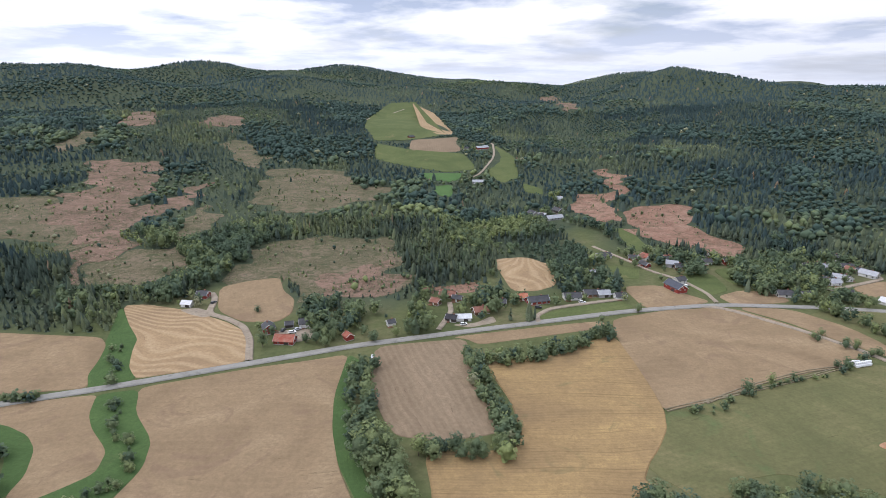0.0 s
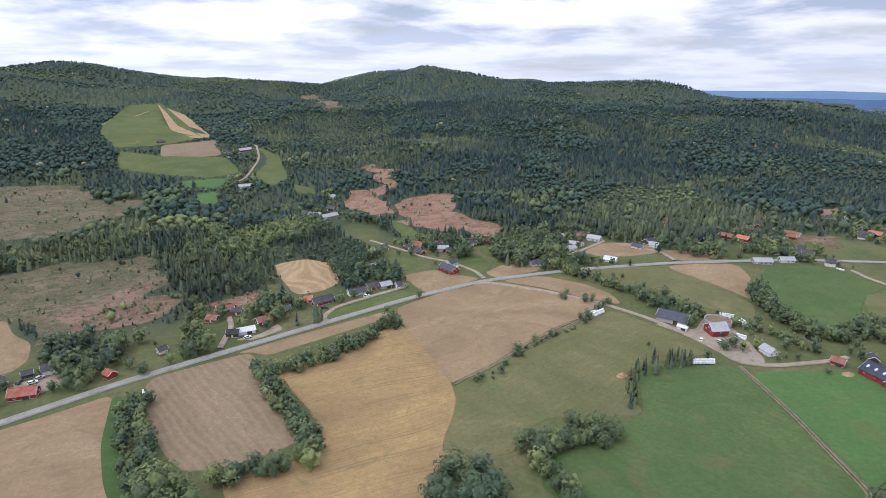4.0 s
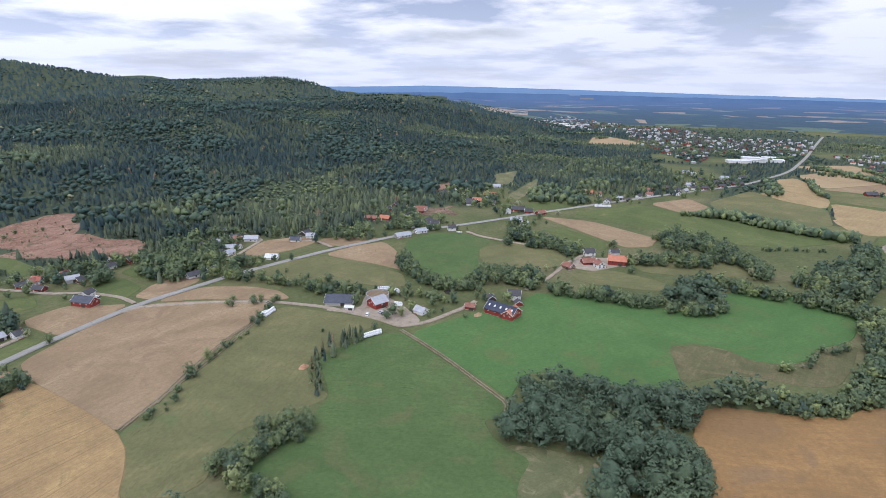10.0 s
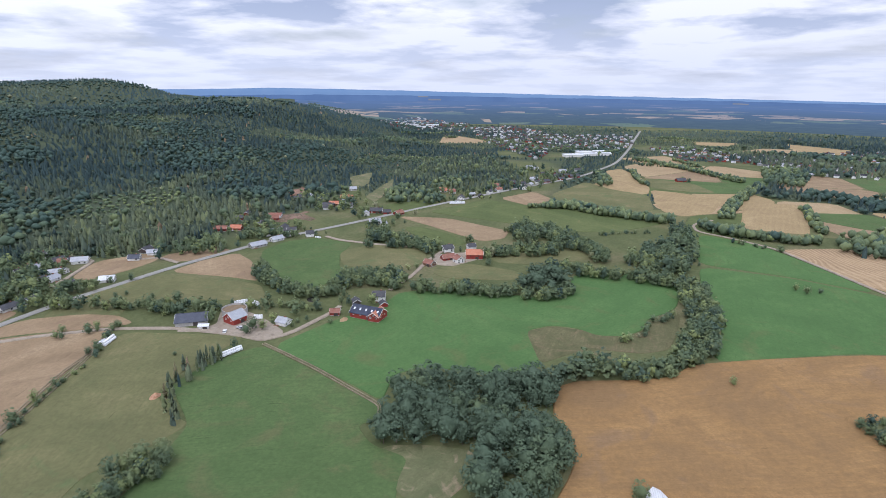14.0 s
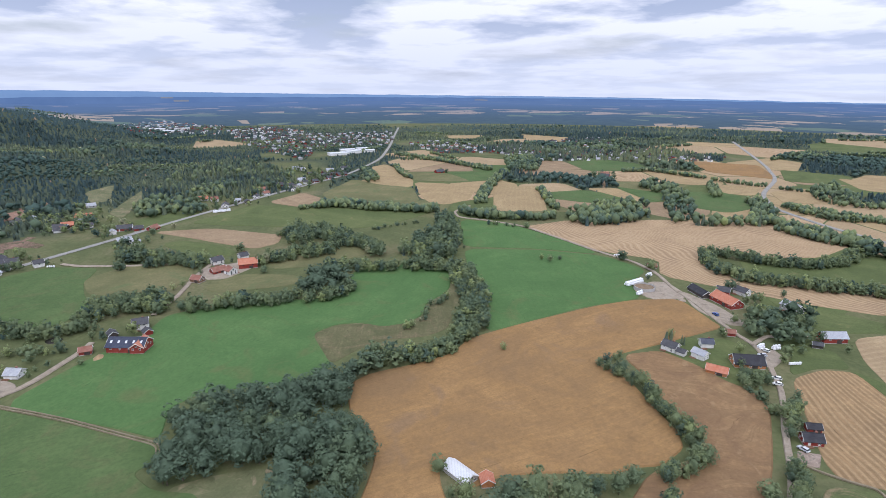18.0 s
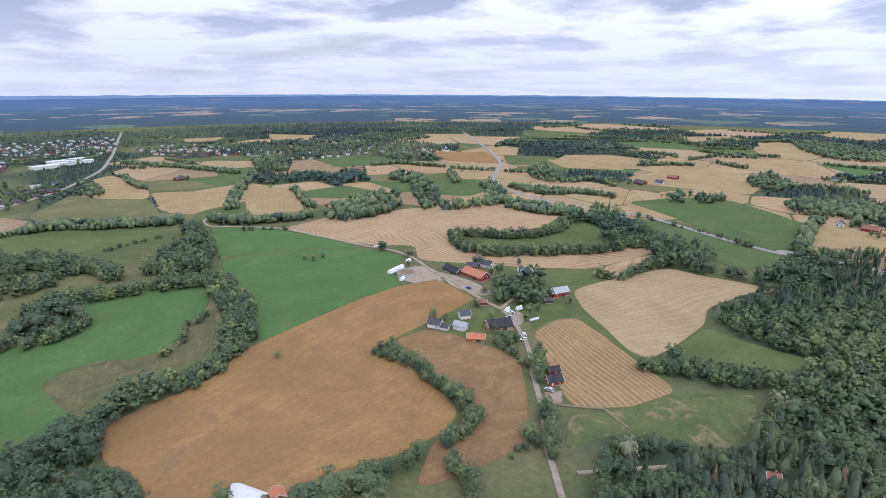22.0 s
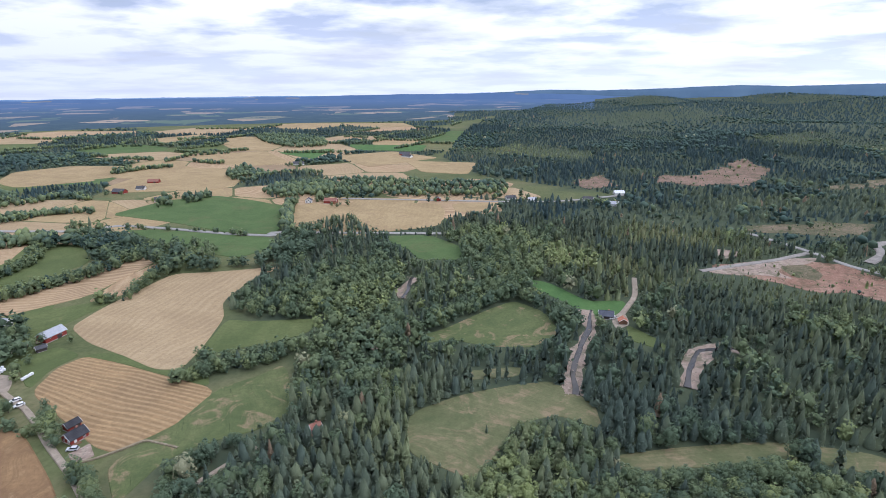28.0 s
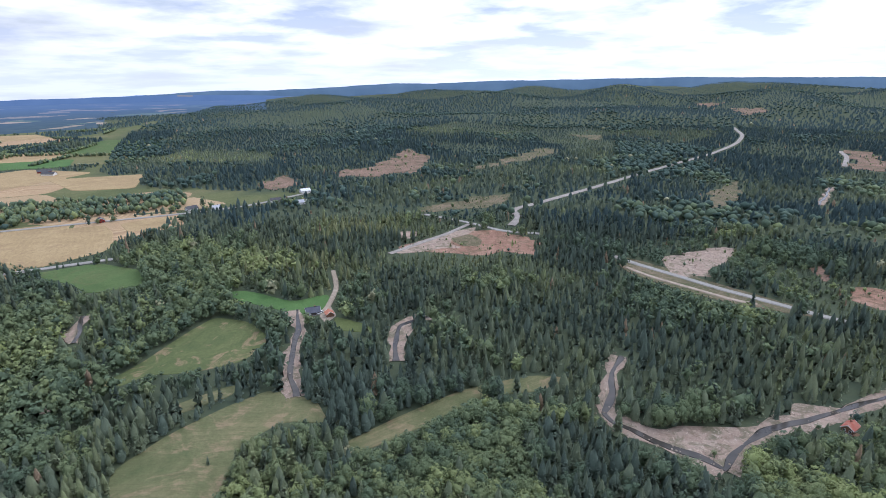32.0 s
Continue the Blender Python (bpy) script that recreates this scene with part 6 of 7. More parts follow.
def spruce(rings, sides, sprays, size, rng, full=0.2, stem=True):
    """Unit-high conifer: a ragged tapering crown, with drooping sprays of branches standing out from it."""
    tris = trunk_tris(0.018, 0.5, 3) if stem else []
    kinds = [1] * len(tris)
    low, prev = 0.06 if stem else 0.0, None
    bend = rng.uniform(0.62, 0.95)

    def reach(u):
        return full * (1 - u) ** bend * (0.72 + 0.28 * min(1, u * 5)) + 0.008

    for j in range(rings):
        u = j / rings
        spin, ring = rng.uniform(0, 6.28), []
        for k in range(sides):
            a = spin + 2 * math.pi * k / sides
            rr = reach(u) * rng.uniform(0.72, 1.18)
            ring.append((rr * math.cos(a), rr * math.sin(a), low + (1 - low) * (u + rng.uniform(-0.3, 0.3) / (rings + 1) * (j > 0))))
        if prev:
            for k in range(sides):
                tris += [(prev[k], prev[(k + 1) % sides], ring[(k + 1) % sides]), (prev[k], ring[(k + 1) % sides], ring[k])]
        prev = ring
    tris += [(prev[k], prev[(k + 1) % sides], (rng.uniform(-0.015, 0.015), rng.uniform(-0.015, 0.015), 1.0)) for k in range(sides)]
    for _ in range(sprays):
        u, a = rng.uniform(0, 1) ** 1.15 * 0.95, rng.uniform(0, 6.28)
        r0, z0, half = reach(u), low + (1 - low) * u, size * rng.uniform(0.6, 1.3)
        c, q = math.cos(a), math.sin(a)
        out = r0 * rng.uniform(1.1, 1.32)
        tris.append(((r0 * 0.8 * c - half * q, r0 * 0.8 * q + half * c, z0 + rng.uniform(0, 0.03)), (r0 * 0.8 * c + half * q, r0 * 0.8 * q - half * c, z0 + rng.uniform(0, 0.03)), (out * c, out * q, z0 - rng.uniform(0.0, 0.045))))
    kinds += [0] * (len(tris) - len(kinds))
    return proto(tris, kinds)


def lump(cx, cy, low, high, wide, sides, rings, rng):
    """A closed uneven crown between two heights."""
    prev, tris = None, []
    for j in range(rings):
        u = (j + 1) / (rings + 1)
        rad = wide * math.sin(math.pi * (0.12 + 0.74 * u)) ** 0.8
        spin = rng.uniform(0, 6.28)
        ring = []
        for k in range(sides):
            a, s = spin + 2 * math.pi * k / sides, rad * rng.uniform(0.78, 1.2)
            ring.append((cx + s * math.cos(a), cy + s * math.sin(a), low + (high - low) * (u + rng.uniform(-0.09, 0.09))))
        for k in range(sides):
            a, b = ring[k], ring[(k + 1) % sides]
            if prev:
                tris += [(prev[k], prev[(k + 1) % sides], b), (prev[k], b, a)]
            else:
                tris.append((b, a, (cx, cy, low)))
        prev = ring
    top = (cx + rng.uniform(-0.3, 0.3) * wide, cy + rng.uniform(-0.3, 0.3) * wide, high)
    return tris + [(prev[k], prev[(k + 1) % sides], top) for k in range(sides)]


def simple(sides, rings, rng, low=0.1):
    tris = lump(0, 0, low, 1.0, 0.33, sides, rings, rng)
    return proto(tris, [0] * len(tris))


def broad(lumps, leaves, size, rng, trunk=True, low=0.12, upright=1.0):
    """Unit-high broadleaf tree: sprays of leaves in many small boughs round the shaded heart of a domed crown."""
    tris = trunk_tris(0.022, 0.5, 3) if trunk else []
    kinds = [1] * len(tris)
    wide, tall = rng.uniform(0.28, 0.35) / upright, (1 - low) / 2
    heart = Vector((rng.uniform(-0.03, 0.03), rng.uniform(-0.03, 0.03), low + tall))
    core = lump(heart.x, heart.y, low + 0.02, 0.86, wide * 0.72, 6 if lumps > 8 else 5, 2, rng)
    tris += core
    boughs = []
    for i in range(lumps):
        a, u = i * 2.4 + rng.uniform(-0.4, 0.4), -0.75 + 1.7 * (i + 0.5) / lumps
        q = math.sqrt(max(0.0, 1 - u * u))
        k = rng.uniform(0.66, 0.92)
        boughs.append((Vector((wide * q * math.cos(a) * k, wide * q * math.sin(a) * k, tall * u * k)), rng.uniform(0.10, 0.16)))
    for i in range(leaves):
        at, hr = boughs[i % lumps]
        d = (Vector((rng.gauss(0, 1), rng.gauss(0, 1), rng.gauss(0.35, 0.9))).normalized() + at * 2.2).normalized()
        c = heart + at + d * hr * rng.uniform(0.7, 1.1)
        nrm = (d + 0.42 * Vector((rng.gauss(0, 1), rng.gauss(0, 1), rng.gauss(0.4, 1)))).normalized()
        t = nrm.orthogonal().normalized()
        b = nrm.cross(t)
        w, g = size * rng.uniform(0.65, 1.3), rng.uniform(0, 6.28)
        tris.append([tuple(c + w * (math.cos(g + q) * t + math.sin(g + q) * b)) for q in (0, 2.1, 4.2)])
    kinds += [0] * (len(tris) - len(kinds))
    return proto(tris, kinds)


rng = random.Random(17)
SPRUCE = {0: [spruce(4, 6, 64, 0.036, rng, rng.choice((0.17, 0.2, 0.24, 0.27))) for _ in range(12)], 1: [spruce(3, 5, 12, 0.055, rng, rng.choice((0.19, 0.22, 0.27)), False) for _ in range(9)],
          2: [spruce(2, 5, 2, 0.06, rng, 0.29, False) for _ in range(8)], 3: [spruce(1, 5, 0, 0.0, rng, 0.34, False) for _ in range(6)]}
BROAD = {0: [broad(rng.choice((12, 15, 18)), 330, 0.040, rng, True, rng.uniform(0.05, 0.14), rng.uniform(0.9, 1.2)) for _ in range(14)], 1: [broad(9, 56, 0.085, rng, False, 0.08, rng.uniform(0.9, 1.2)) for _ in range(12)],
         2: [simple(6, 2, rng) for _ in range(8)], 3: [simple(4, 1, rng) for _ in range(8)]}
BUSH = {0: [broad(11, 190, 0.05, rng, False, 0.0) for _ in range(8)], 1: [broad(8, 60, 0.08, rng, False, 0.0) for _ in range(8)], 2: [simple(6, 2, rng, 0.0) for _ in range(6)]}


def planted(name, protos, x, y, height, width, tint, leaf, label, category):
    """One joined mesh of many trees."""
    if not len(x):
        return None
    z = ground(x, y)
    pick = tree_rng.integers(0, len(protos), len(x))
    turn = tree_rng.uniform(0, 6.283, len(x))
    V, K, T, F, base = [], [], [], [], 0
    for i, (p, k) in enumerate(protos):
        m = np.nonzero(pick == i)[0]
        if not len(m):
            continue
        own, where = np.unique(np.round(p.reshape(-1, 3), 5), axis=0, return_inverse=True)
        c, s = np.cos(turn[m])[:, None], np.sin(turn[m])[:, None]
        px, py, pz = own[None, :, 0], own[None, :, 1], own[None, :, 2]
        w = width[m][:, None]
        V.append(np.stack([(px * c - py * s) * w + x[m][:, None], (px * s + py * c) * w + y[m][:, None], pz * height[m][:, None] + z[m][:, None]], -1).reshape(-1, 3))
        F.append((where.ravel()[None, :] + base + len(own) * np.arange(len(m))[:, None]).ravel())
        base += len(own) * len(m)
        K.append(np.tile(k, len(m)))
        T.append(np.repeat(tint[m], len(own)))
    V, K, T, F = np.concatenate(V), np.concatenate(K), np.concatenate(T), np.concatenate(F)
    me = bpy.data.meshes.new(name)
    me.vertices.add(len(V))
    me.vertices.foreach_set("co", V.astype(np.float32).ravel())
    me.loops.add(len(F))
    me.loops.foreach_set("vertex_index", F.astype(np.int32))
    me.polygons.add(len(F) // 3)
    me.polygons.foreach_set("loop_start", np.arange(0, len(F), 3, dtype=np.int32))
    me.materials.append(leaf)
    me.materials.append(BARK)
    me.polygons.foreach_set("material_index", K.astype(np.int32))
    me.update()
    if leaf is not NEEDLES:
        me.shade_smooth()
    at = me.attributes.new("tint", "FLOAT", "POINT")
    at.data.foreach_set("value", T.astype(np.float32))
    return tagged(new(name, me), label, category, kind="stuff")


BELTS, WOODS, GROVES = [], [], []


def belt(width, sort, line):
    BELTS.append(([(x * 0.968, y * 0.968) for x, y in rounded(line, False, 2)], width, sort))


def grove(sort, outline):
    GROVES.append(([(x * 0.968, y * 0.968) for x, y in rounded(outline)], sort))


def wood(sort, outline):
    WOODS.append(([(x * 0.968, y * 0.968) for x, y in rounded(outline)], sort))


belt(12, "B", [(355,264),(329,239),(318,213),(318,194),(335,181)])
belt(26, "B", [(347,188),(362,167),(359,143)])
belt(12, "B", [(350,135),(355,112),(358,81),(361,59),(365,38),(381,30)])
belt(6, "S2", [(-181,285),(-169,262),(-162,246)])
belt(7, "S2", [(-150,229),(-142,214),(-128,198),(-121,189),(-121,174),(-126,166),(-132,160)])
belt(12, "B", [(-41,266),(-40,241),(-36,217),(-33,204)])
wood("B", [(-36,193),(-31,202),(-24,200),(-16,186),(-11,166),(-9,145),(-24,144),(-31,176)])
belt(9, "B", [(17,276),(18,252),(24,226),(29,209),(28,199)])
belt(8, "B", [(26,193),(15,193),(4,193),(-10,193)])
belt(11, "B", [(24,269),(50,275),(78,291),(97,304)])
belt(5, "S2", [(113,223),(123,226),(147,241),(163,246),(177,250),(209,265),(225,275)])
wood("B", [(-188,192),(-175,192),(-168,189),(-160,172),(-166,164)])
belt(5, "S2", [(-203,233),(-197,232),(-190,233)])
wood("B", [(63,161),(77,172),(88,161),(82,145),(69,130),(51,145)])
belt(14, "B", [(105,164),(118,168),(133,164),(149,161)])
belt(7, "B", [(107,160),(106,144),(105,129),(107,119)])
belt(6, "P", [(167,174),(182,195),(199,201),(213,199),(223,196)])
wood("B", [(177,89),(197,97),(226,99),(248,87),(256,64),(256,42),(261,20),(277,2),(276,-6),(256,-2),(244,13),(229,24),(224,35),(210,42),(204,37),(219,22),(212,12),(195,9),(182,9),(159,21),(160,41),(172,43),(184,45),(184,51),(181,64),(177,77)])
belt(13, "B", [(272,17),(272,4),(272,-18),(286,-36),(306,-45)])
belt(18, "B", [(306,-45),(346,-55),(380,-54),(414,-50),(422,-36),(421,-15)])
belt(12, "B", [(421,-15),(421,7),(420,26),(426,43),(429,51)])
belt(4, "S2", [(309,-8),(322,-18),(340,-23),(355,-36)])
wood("B", [(388,65),(415,64),(425,51),(407,38),(381,30),(360,45),(366,60)])
wood("B", [(466,-10),(511,-35),(555,-49),(551,-62),(484,-61),(449,-51),(437,-22)])
wood("B", [(532,104),(546,90),(533,70),(504,73),(504,95)])
belt(8, "B", [(516,70),(496,38),(476,19),(462,6)])
belt(7, "B", [(441,107),(452,77),(466,48)])
belt(12, "B", [(460,218),(461,190),(449,164),(437,150)])
belt(4, "S2", [(274,266),(279,237),(289,217),(296,203),(297,178)])
belt(8, "B", [(521,105),(527,73),(513,40),(475,12)])
belt(13, "B", [(437,-266),(397,-248),(372,-257),(348,-298),(330,-343),(327,-367),(324,-407)])
belt(10, "B", [(440,-268),(411,-290),(393,-322),(397,-359),(420,-394)])
wood("B", [(432,-397),(433,-447),(383,-435),(312,-399),(279,-379),(252,-383),(216,-419),(239,-492),(215,-504),(185,-426),(193,-379),(239,-359),(271,-350),(306,-378),(350,-370)])
belt(7, "B", [(256,-106),(238,-116),(215,-120),(192,-122),(180,-122),(173,-113),(170,-98)])
wood("B", [(161,-51),(174,-65),(171,-88),(161,-89),(156,-71),(152,-56)])
wood("B", [(166,-37),(165,-45),(155,-57),(134,-53),(148,-28)])
wood("B", [(160,-118),(163,-141),(145,-129),(148,-117)])
belt(5, "B", [(157,-95),(146,-96),(135,-90),(125,-87)])
belt(4, "B", [(207,-178),(195,-169)])
belt(4, "B", [(167,-150),(152,-140),(140,-132)])
belt(5, "B", [(286,-299),(270,-306),(283,-357)])
belt(4, "S2", [(242,-176),(234,-172),(226,-170),(216,-169),(205,-168)])
belt(8, "B", [(173,-219),(160,-229),(148,-238),(134,-252)])
wood("B", [(290,-201),(309,-234),(297,-255),(269,-237),(267,-212),(278,-202)])


belt(12, "B", [(656,78),(653,39),(634,0),(609,-31),(613,-53)])
belt(6, "B", [(634,101),(642,86)])
belt(8, "B", [(945,-11),(858,-18),(821,-32)])
belt(10, "B", [(919,44),(846,20)])
belt(4, "S2", [(540,17),(553,-5),(563,-28)])
belt(9, "B", [(536,97),(544,72),(521,38)])
belt(10, "B", [(501,37),(481,21),(463,13)])
belt(5, "B", [(469,82),(468,63),(484,48)])
belt(14, "B", [(871,-181),(797,-150),(715,-122),(646,-105)])
belt(10, "B", [(605,-77),(576,-94),(601,-114)])
belt(12, "B", [(576,-100),(574,-124),(567,-152),(575,-176)])
belt(5, "S2", [(552,-99),(543,-118),(533,-135)])
belt(10, "B", [(728,-198),(655,-189),(609,-186)])
belt(12, "B", [(857,-362),(864,-411),(823,-437),(786,-461)])
belt(8, "B", [(771,-462),(747,-481),(723,-499),(722,-510)])
belt(5, "B", [(701,-516),(679,-532)])
belt(12, "B", [(601,-453),(558,-455),(532,-466),(529,-496)])
belt(14, "B", [(505,-379),(483,-386),(453,-396),(433,-422)])
belt(16, "B", [(1090,-13),(1022,-73),(949,-124),(890,-162)])
belt(8, "B", [(1227,-57),(1275,-141),(1214,-208)])
grove("B", [(581,-47),(601,-61),(543,-66),(483,-62),(442,-50),(436,-35),(445,-13),(462,-4),(478,-16),(485,-34),(534,-46)])
grove("B", [(595,-191),(621,-226),(632,-271),(615,-297),(561,-273),(535,-231),(531,-206),(544,-182)])
grove("B", [(737,-333),(764,-374),(732,-391),(658,-364),(588,-337),(534,-305),(536,-285),(614,-314),(677,-341)])
grove("B", [(562,-320),(544,-332),(541,-370),(605,-414),(629,-419),(643,-450),(569,-421),(515,-392),(517,-364),(522,-302)])
grove("B", [(750,-441),(728,-441),(654,-409),(655,-395)])
grove("B", [(698,-554),(714,-607),(623,-563),(579,-533),(596,-512),(644,-521)])
grove("B", [(1034,-209),(1053,-256),(957,-262),(867,-229),(882,-188)])
belt(14, "B", [(603,-451),(568,-471),(536,-490),(510,-513),(479,-519)])
belt(12, "B", [(587,-536),(584,-596),(533,-571)])
belt(8, "B", [(684,-543),(634,-577)])
belt(14, "B", [(537,-386),(485,-403),(439,-427)])
belt(10, "B", [(744,-826),(729,-885),(671,-875)])
belt(12, "B", [(637,-737),(623,-786),(591,-815)])
belt(10, "B", [(592,-875),(532,-860)])
belt(8, "B", [(702,-980),(640,-975),(580,-1033)])
belt(12, "B", [(410,-743),(406,-788),(377,-801),(333,-804)])
belt(4, "S2", [(398,-468),(351,-470),(317,-474),(273,-467)])
belt(10, "B", [(289,-599),(269,-547),(242,-488)])
belt(10, "B", [(1021,-759),(942,-852)])
belt(10, "B", [(1033,-933),(961,-1007),(903,-1035)])
belt(10, "B", [(819,-830),(844,-918),(780,-897)])
belt(10, "B", [(827,-1169),(729,-1225),(720,-1316)])
grove("B", [(700,-1280),(652,-1322),(559,-1285),(496,-1224),(451,-1119),(510,-1083),(604,-1150)])
grove("B", [(479,-777),(483,-838),(426,-797),(389,-743),(407,-712),(441,-730)])
grove("B", [(362,-656),(356,-697),(321,-726),(292,-747),(259,-672),(288,-657),(323,-637)])
grove("B", [(447,-572),(449,-605),(415,-565),(419,-546)])
grove("B", [(431,-602),(420,-641),(396,-616),(404,-576)])
grove("B", [(270,-609),(267,-645),(249,-623),(253,-594)])
grove("B", [(460,-456),(438,-468),(392,-444),(364,-426),(343,-421),(317,-427),(277,-427),(261,-396),(289,-377),(325,-379),(347,-375),(389,-403)])
grove("B", [(355,-663),(309,-749),(209,-772),(130,-754),(56,-784),(47,-699),(124,-674),(204,-657),(269,-656),(323,-619)])
grove("B", [(220,415),(238,408),(264,404),(259,370),(243,349),(234,368),(224,363),(213,376),(211,392)])
grove("B", [(176,459),(187,458),(201,448),(201,418),(195,407),(186,404),(183,427),(171,440)])
grove("B", [(253,368),(263,365),(257,348),(260,321),(252,312),(240,339)])
grove("B", [(369,361),(401,366),(412,347),(386,313),(373,328),(363,345)])
grove("B", [(474,226),(492,216),(466,199),(434,201),(429,209)])
grove("B", [(645,285),(710,290),(703,262),(641,197),(619,203),(613,242),(601,261)])
grove("B", [(536,103),(558,87),(525,66),(492,70),(491,89)])
grove("B", [(836,45),(871,27),(810,14),(773,22)])
belt(5, "B", [(256,311),(265,286),(263,261)])
belt(7, "B", [(439,192),(451,165),(448,144)])
belt(6, "B", [(516,65),(513,51),(504,36)])
belt(10, "B", [(482,42),(491,27),(465,16),(453,12)])
belt(5, "B", [(449,97),(468,75),(480,46)])
belt(10, "B", [(641,85),(648,58),(631,29),(614,-6),(619,-34),(618,-52)])
belt(6, "B", [(418,331),(442,315),(443,289)])
grove("B", [(230,426),(273,453),(288,431),(292,404),(271,377),(239,377),(222,365),(224,403)])
grove("B", [(83,427),(107,430),(129,409),(127,375),(115,363),(84,373),(81,399)])
grove("B", [(-90,326),(-91,351),(-76,357),(-51,342),(-44,308),(-51,293),(-69,299),(-86,314)])
grove("B", [(19,359),(32,379),(47,367),(39,335),(25,335),(18,345)])
grove("B", [(263,364),(282,367),(278,348),(266,338),(254,344)])
grove("P", [(185,470),(206,480),(227,462),(220,437),(191,444),(181,451)])
grove("B", [(-24,335),(-10,337),(-7,300),(-16,298),(-23,311)])
grove("P", [(979,310),(1027,267),(947,185),(823,124),(734,128),(718,157),(697,199),(710,248),(761,300),(880,316)])

for line in PATCH_HEDGES:
    belt(6, "B", line)


def wave(x, y, a, b, c):
    return np.sin(x / a + 1.7 * np.sin(y / b)) + np.sin(y / c + 1.3 * np.sin(x / (a * 0.7)))


def clear_of(x, y, yards=True):
    """Points that no field, road or yard claims."""
    ok = np.ones(len(x), bool)
    for poly in OPEN:
        ok &= ~inside(x, y, poly)
    for line, width in LINES:
        q = np.array(line)
        m = np.nonzero(ok & (x > q[:, 0].min() - 20) & (x < q[:, 0].max() + 20) & (y > q[:, 1].min() - 20) & (y < q[:, 1].max() + 20))[0]
        if len(m):
            ok[m[beside(x[m], y[m], line, width * 0.6 + 2.0)]] = False
    if not yards:
        return ok
    yd = np.array(YARDS)
    for x0, y0, r in yd:
        m = (np.abs(x - x0) < r) & (np.abs(y - y0) < r)
        if m.any():
            ok[np.nonzero(m)[0][np.hypot(x[m] - x0, y[m] - y0) < r]] = False
    return ok


def over_open(x, y, top):
    """Trees whose tops would stand before open ground as seen from the middle of the valley."""
    z = ground(x, y)
    s = np.ones(len(x))
    for _ in range(3):
        s = np.clip((EYE - ground(x * s, y * s)) / np.maximum(EYE - top - z, 6), 1, 1.6)
    return ~clear_of(x * s, y * s, False)


def nearest(x, y, seeds, values):
    """The value of the seed nearest to each point."""
    out = np.zeros(len(x))
    for i in range(0, len(x), 4000):
        d = (x[i:i + 4000, None] - seeds[None, :, 0]) ** 2 + (y[i:i + 4000, None] - seeds[None, :, 1]) ** 2
        out[i:i + 4000] = values[d.argmin(1)]
    return out


# stands of one age and kind, as the forest was felled and planted
stand_r = np.random.default_rng(12)
sr, sh_ = 330 * (10 ** stand_r.uniform(0, 1, 800)), np.radians(stand_r.uniform(-75, 75, 800) + np.where(stand_r.uniform(0, 1, 800) < 0.55, 0, 200))
STANDS = np.stack([sr * np.sin(sh_), sr * np.cos(sh_)], 1)
STAND_TALL = np.where(stand_r.uniform(0, 1, 800) < 0.2, stand_r.uniform(0.5, 0.7, 800), stand_r.uniform(0.8, 1.2, 800))
STAND_TINT = stand_r.normal(0, 0.17, 800) + 0.2 * (STAND_TALL < 0.65)
STAND_LEAF = stand_r.normal(0, 0.5, 800)


def forest_cover(x, y):
    r = np.hypot(x, y)
    h = np.degrees(np.arctan2(x, y)) % 360
    side = np.where(h > 300, h - 360, h)
    crest, top = (np.interp(side, [q[0] for q in RELIEF], [q[k] for q in RELIEF]) for k in (2, 3))
    cover = (inside(x, y, HULLS[0]) | inside(x, y, HULLS[1])) & (r < np.where(top > 40, crest + 220, 3300))
    plain = (h > 58) & (h < 177) & (r > 640) & (r < np.where(h < 170, 1755, 2300)) & ((h > 84) | (r > 1000))
    at = np.nonzero(plain)[0]
    plain[at] = nearest(x[at], y[at], SEED, SEED[:, 2]) > 0.5
    towns = (inside(x, y, TOWN) | inside(x, y, VILLAGE) | inside(x, y, SUBURB)) & (wave(x, y, 17, 23, 19) > -0.9)
    return cover | plain | towns


def grid(r0, r1, step):
    k = np.arange(-r1, r1, step)
    x, y = np.meshgrid(k, k)
    x, y = x.ravel(), y.ravel()
    x = x + tree_rng.uniform(-0.45, 0.45, len(x)) * step
    y = y + tree_rng.uniform(-0.45, 0.45, len(y)) * step
    r = np.hypot(x, y)
    h = (np.degrees(np.arctan2(x, y)) + 60) % 360
    m = (r >= r0) & (r < r1) & (h < 306)
    return x[m], y[m]


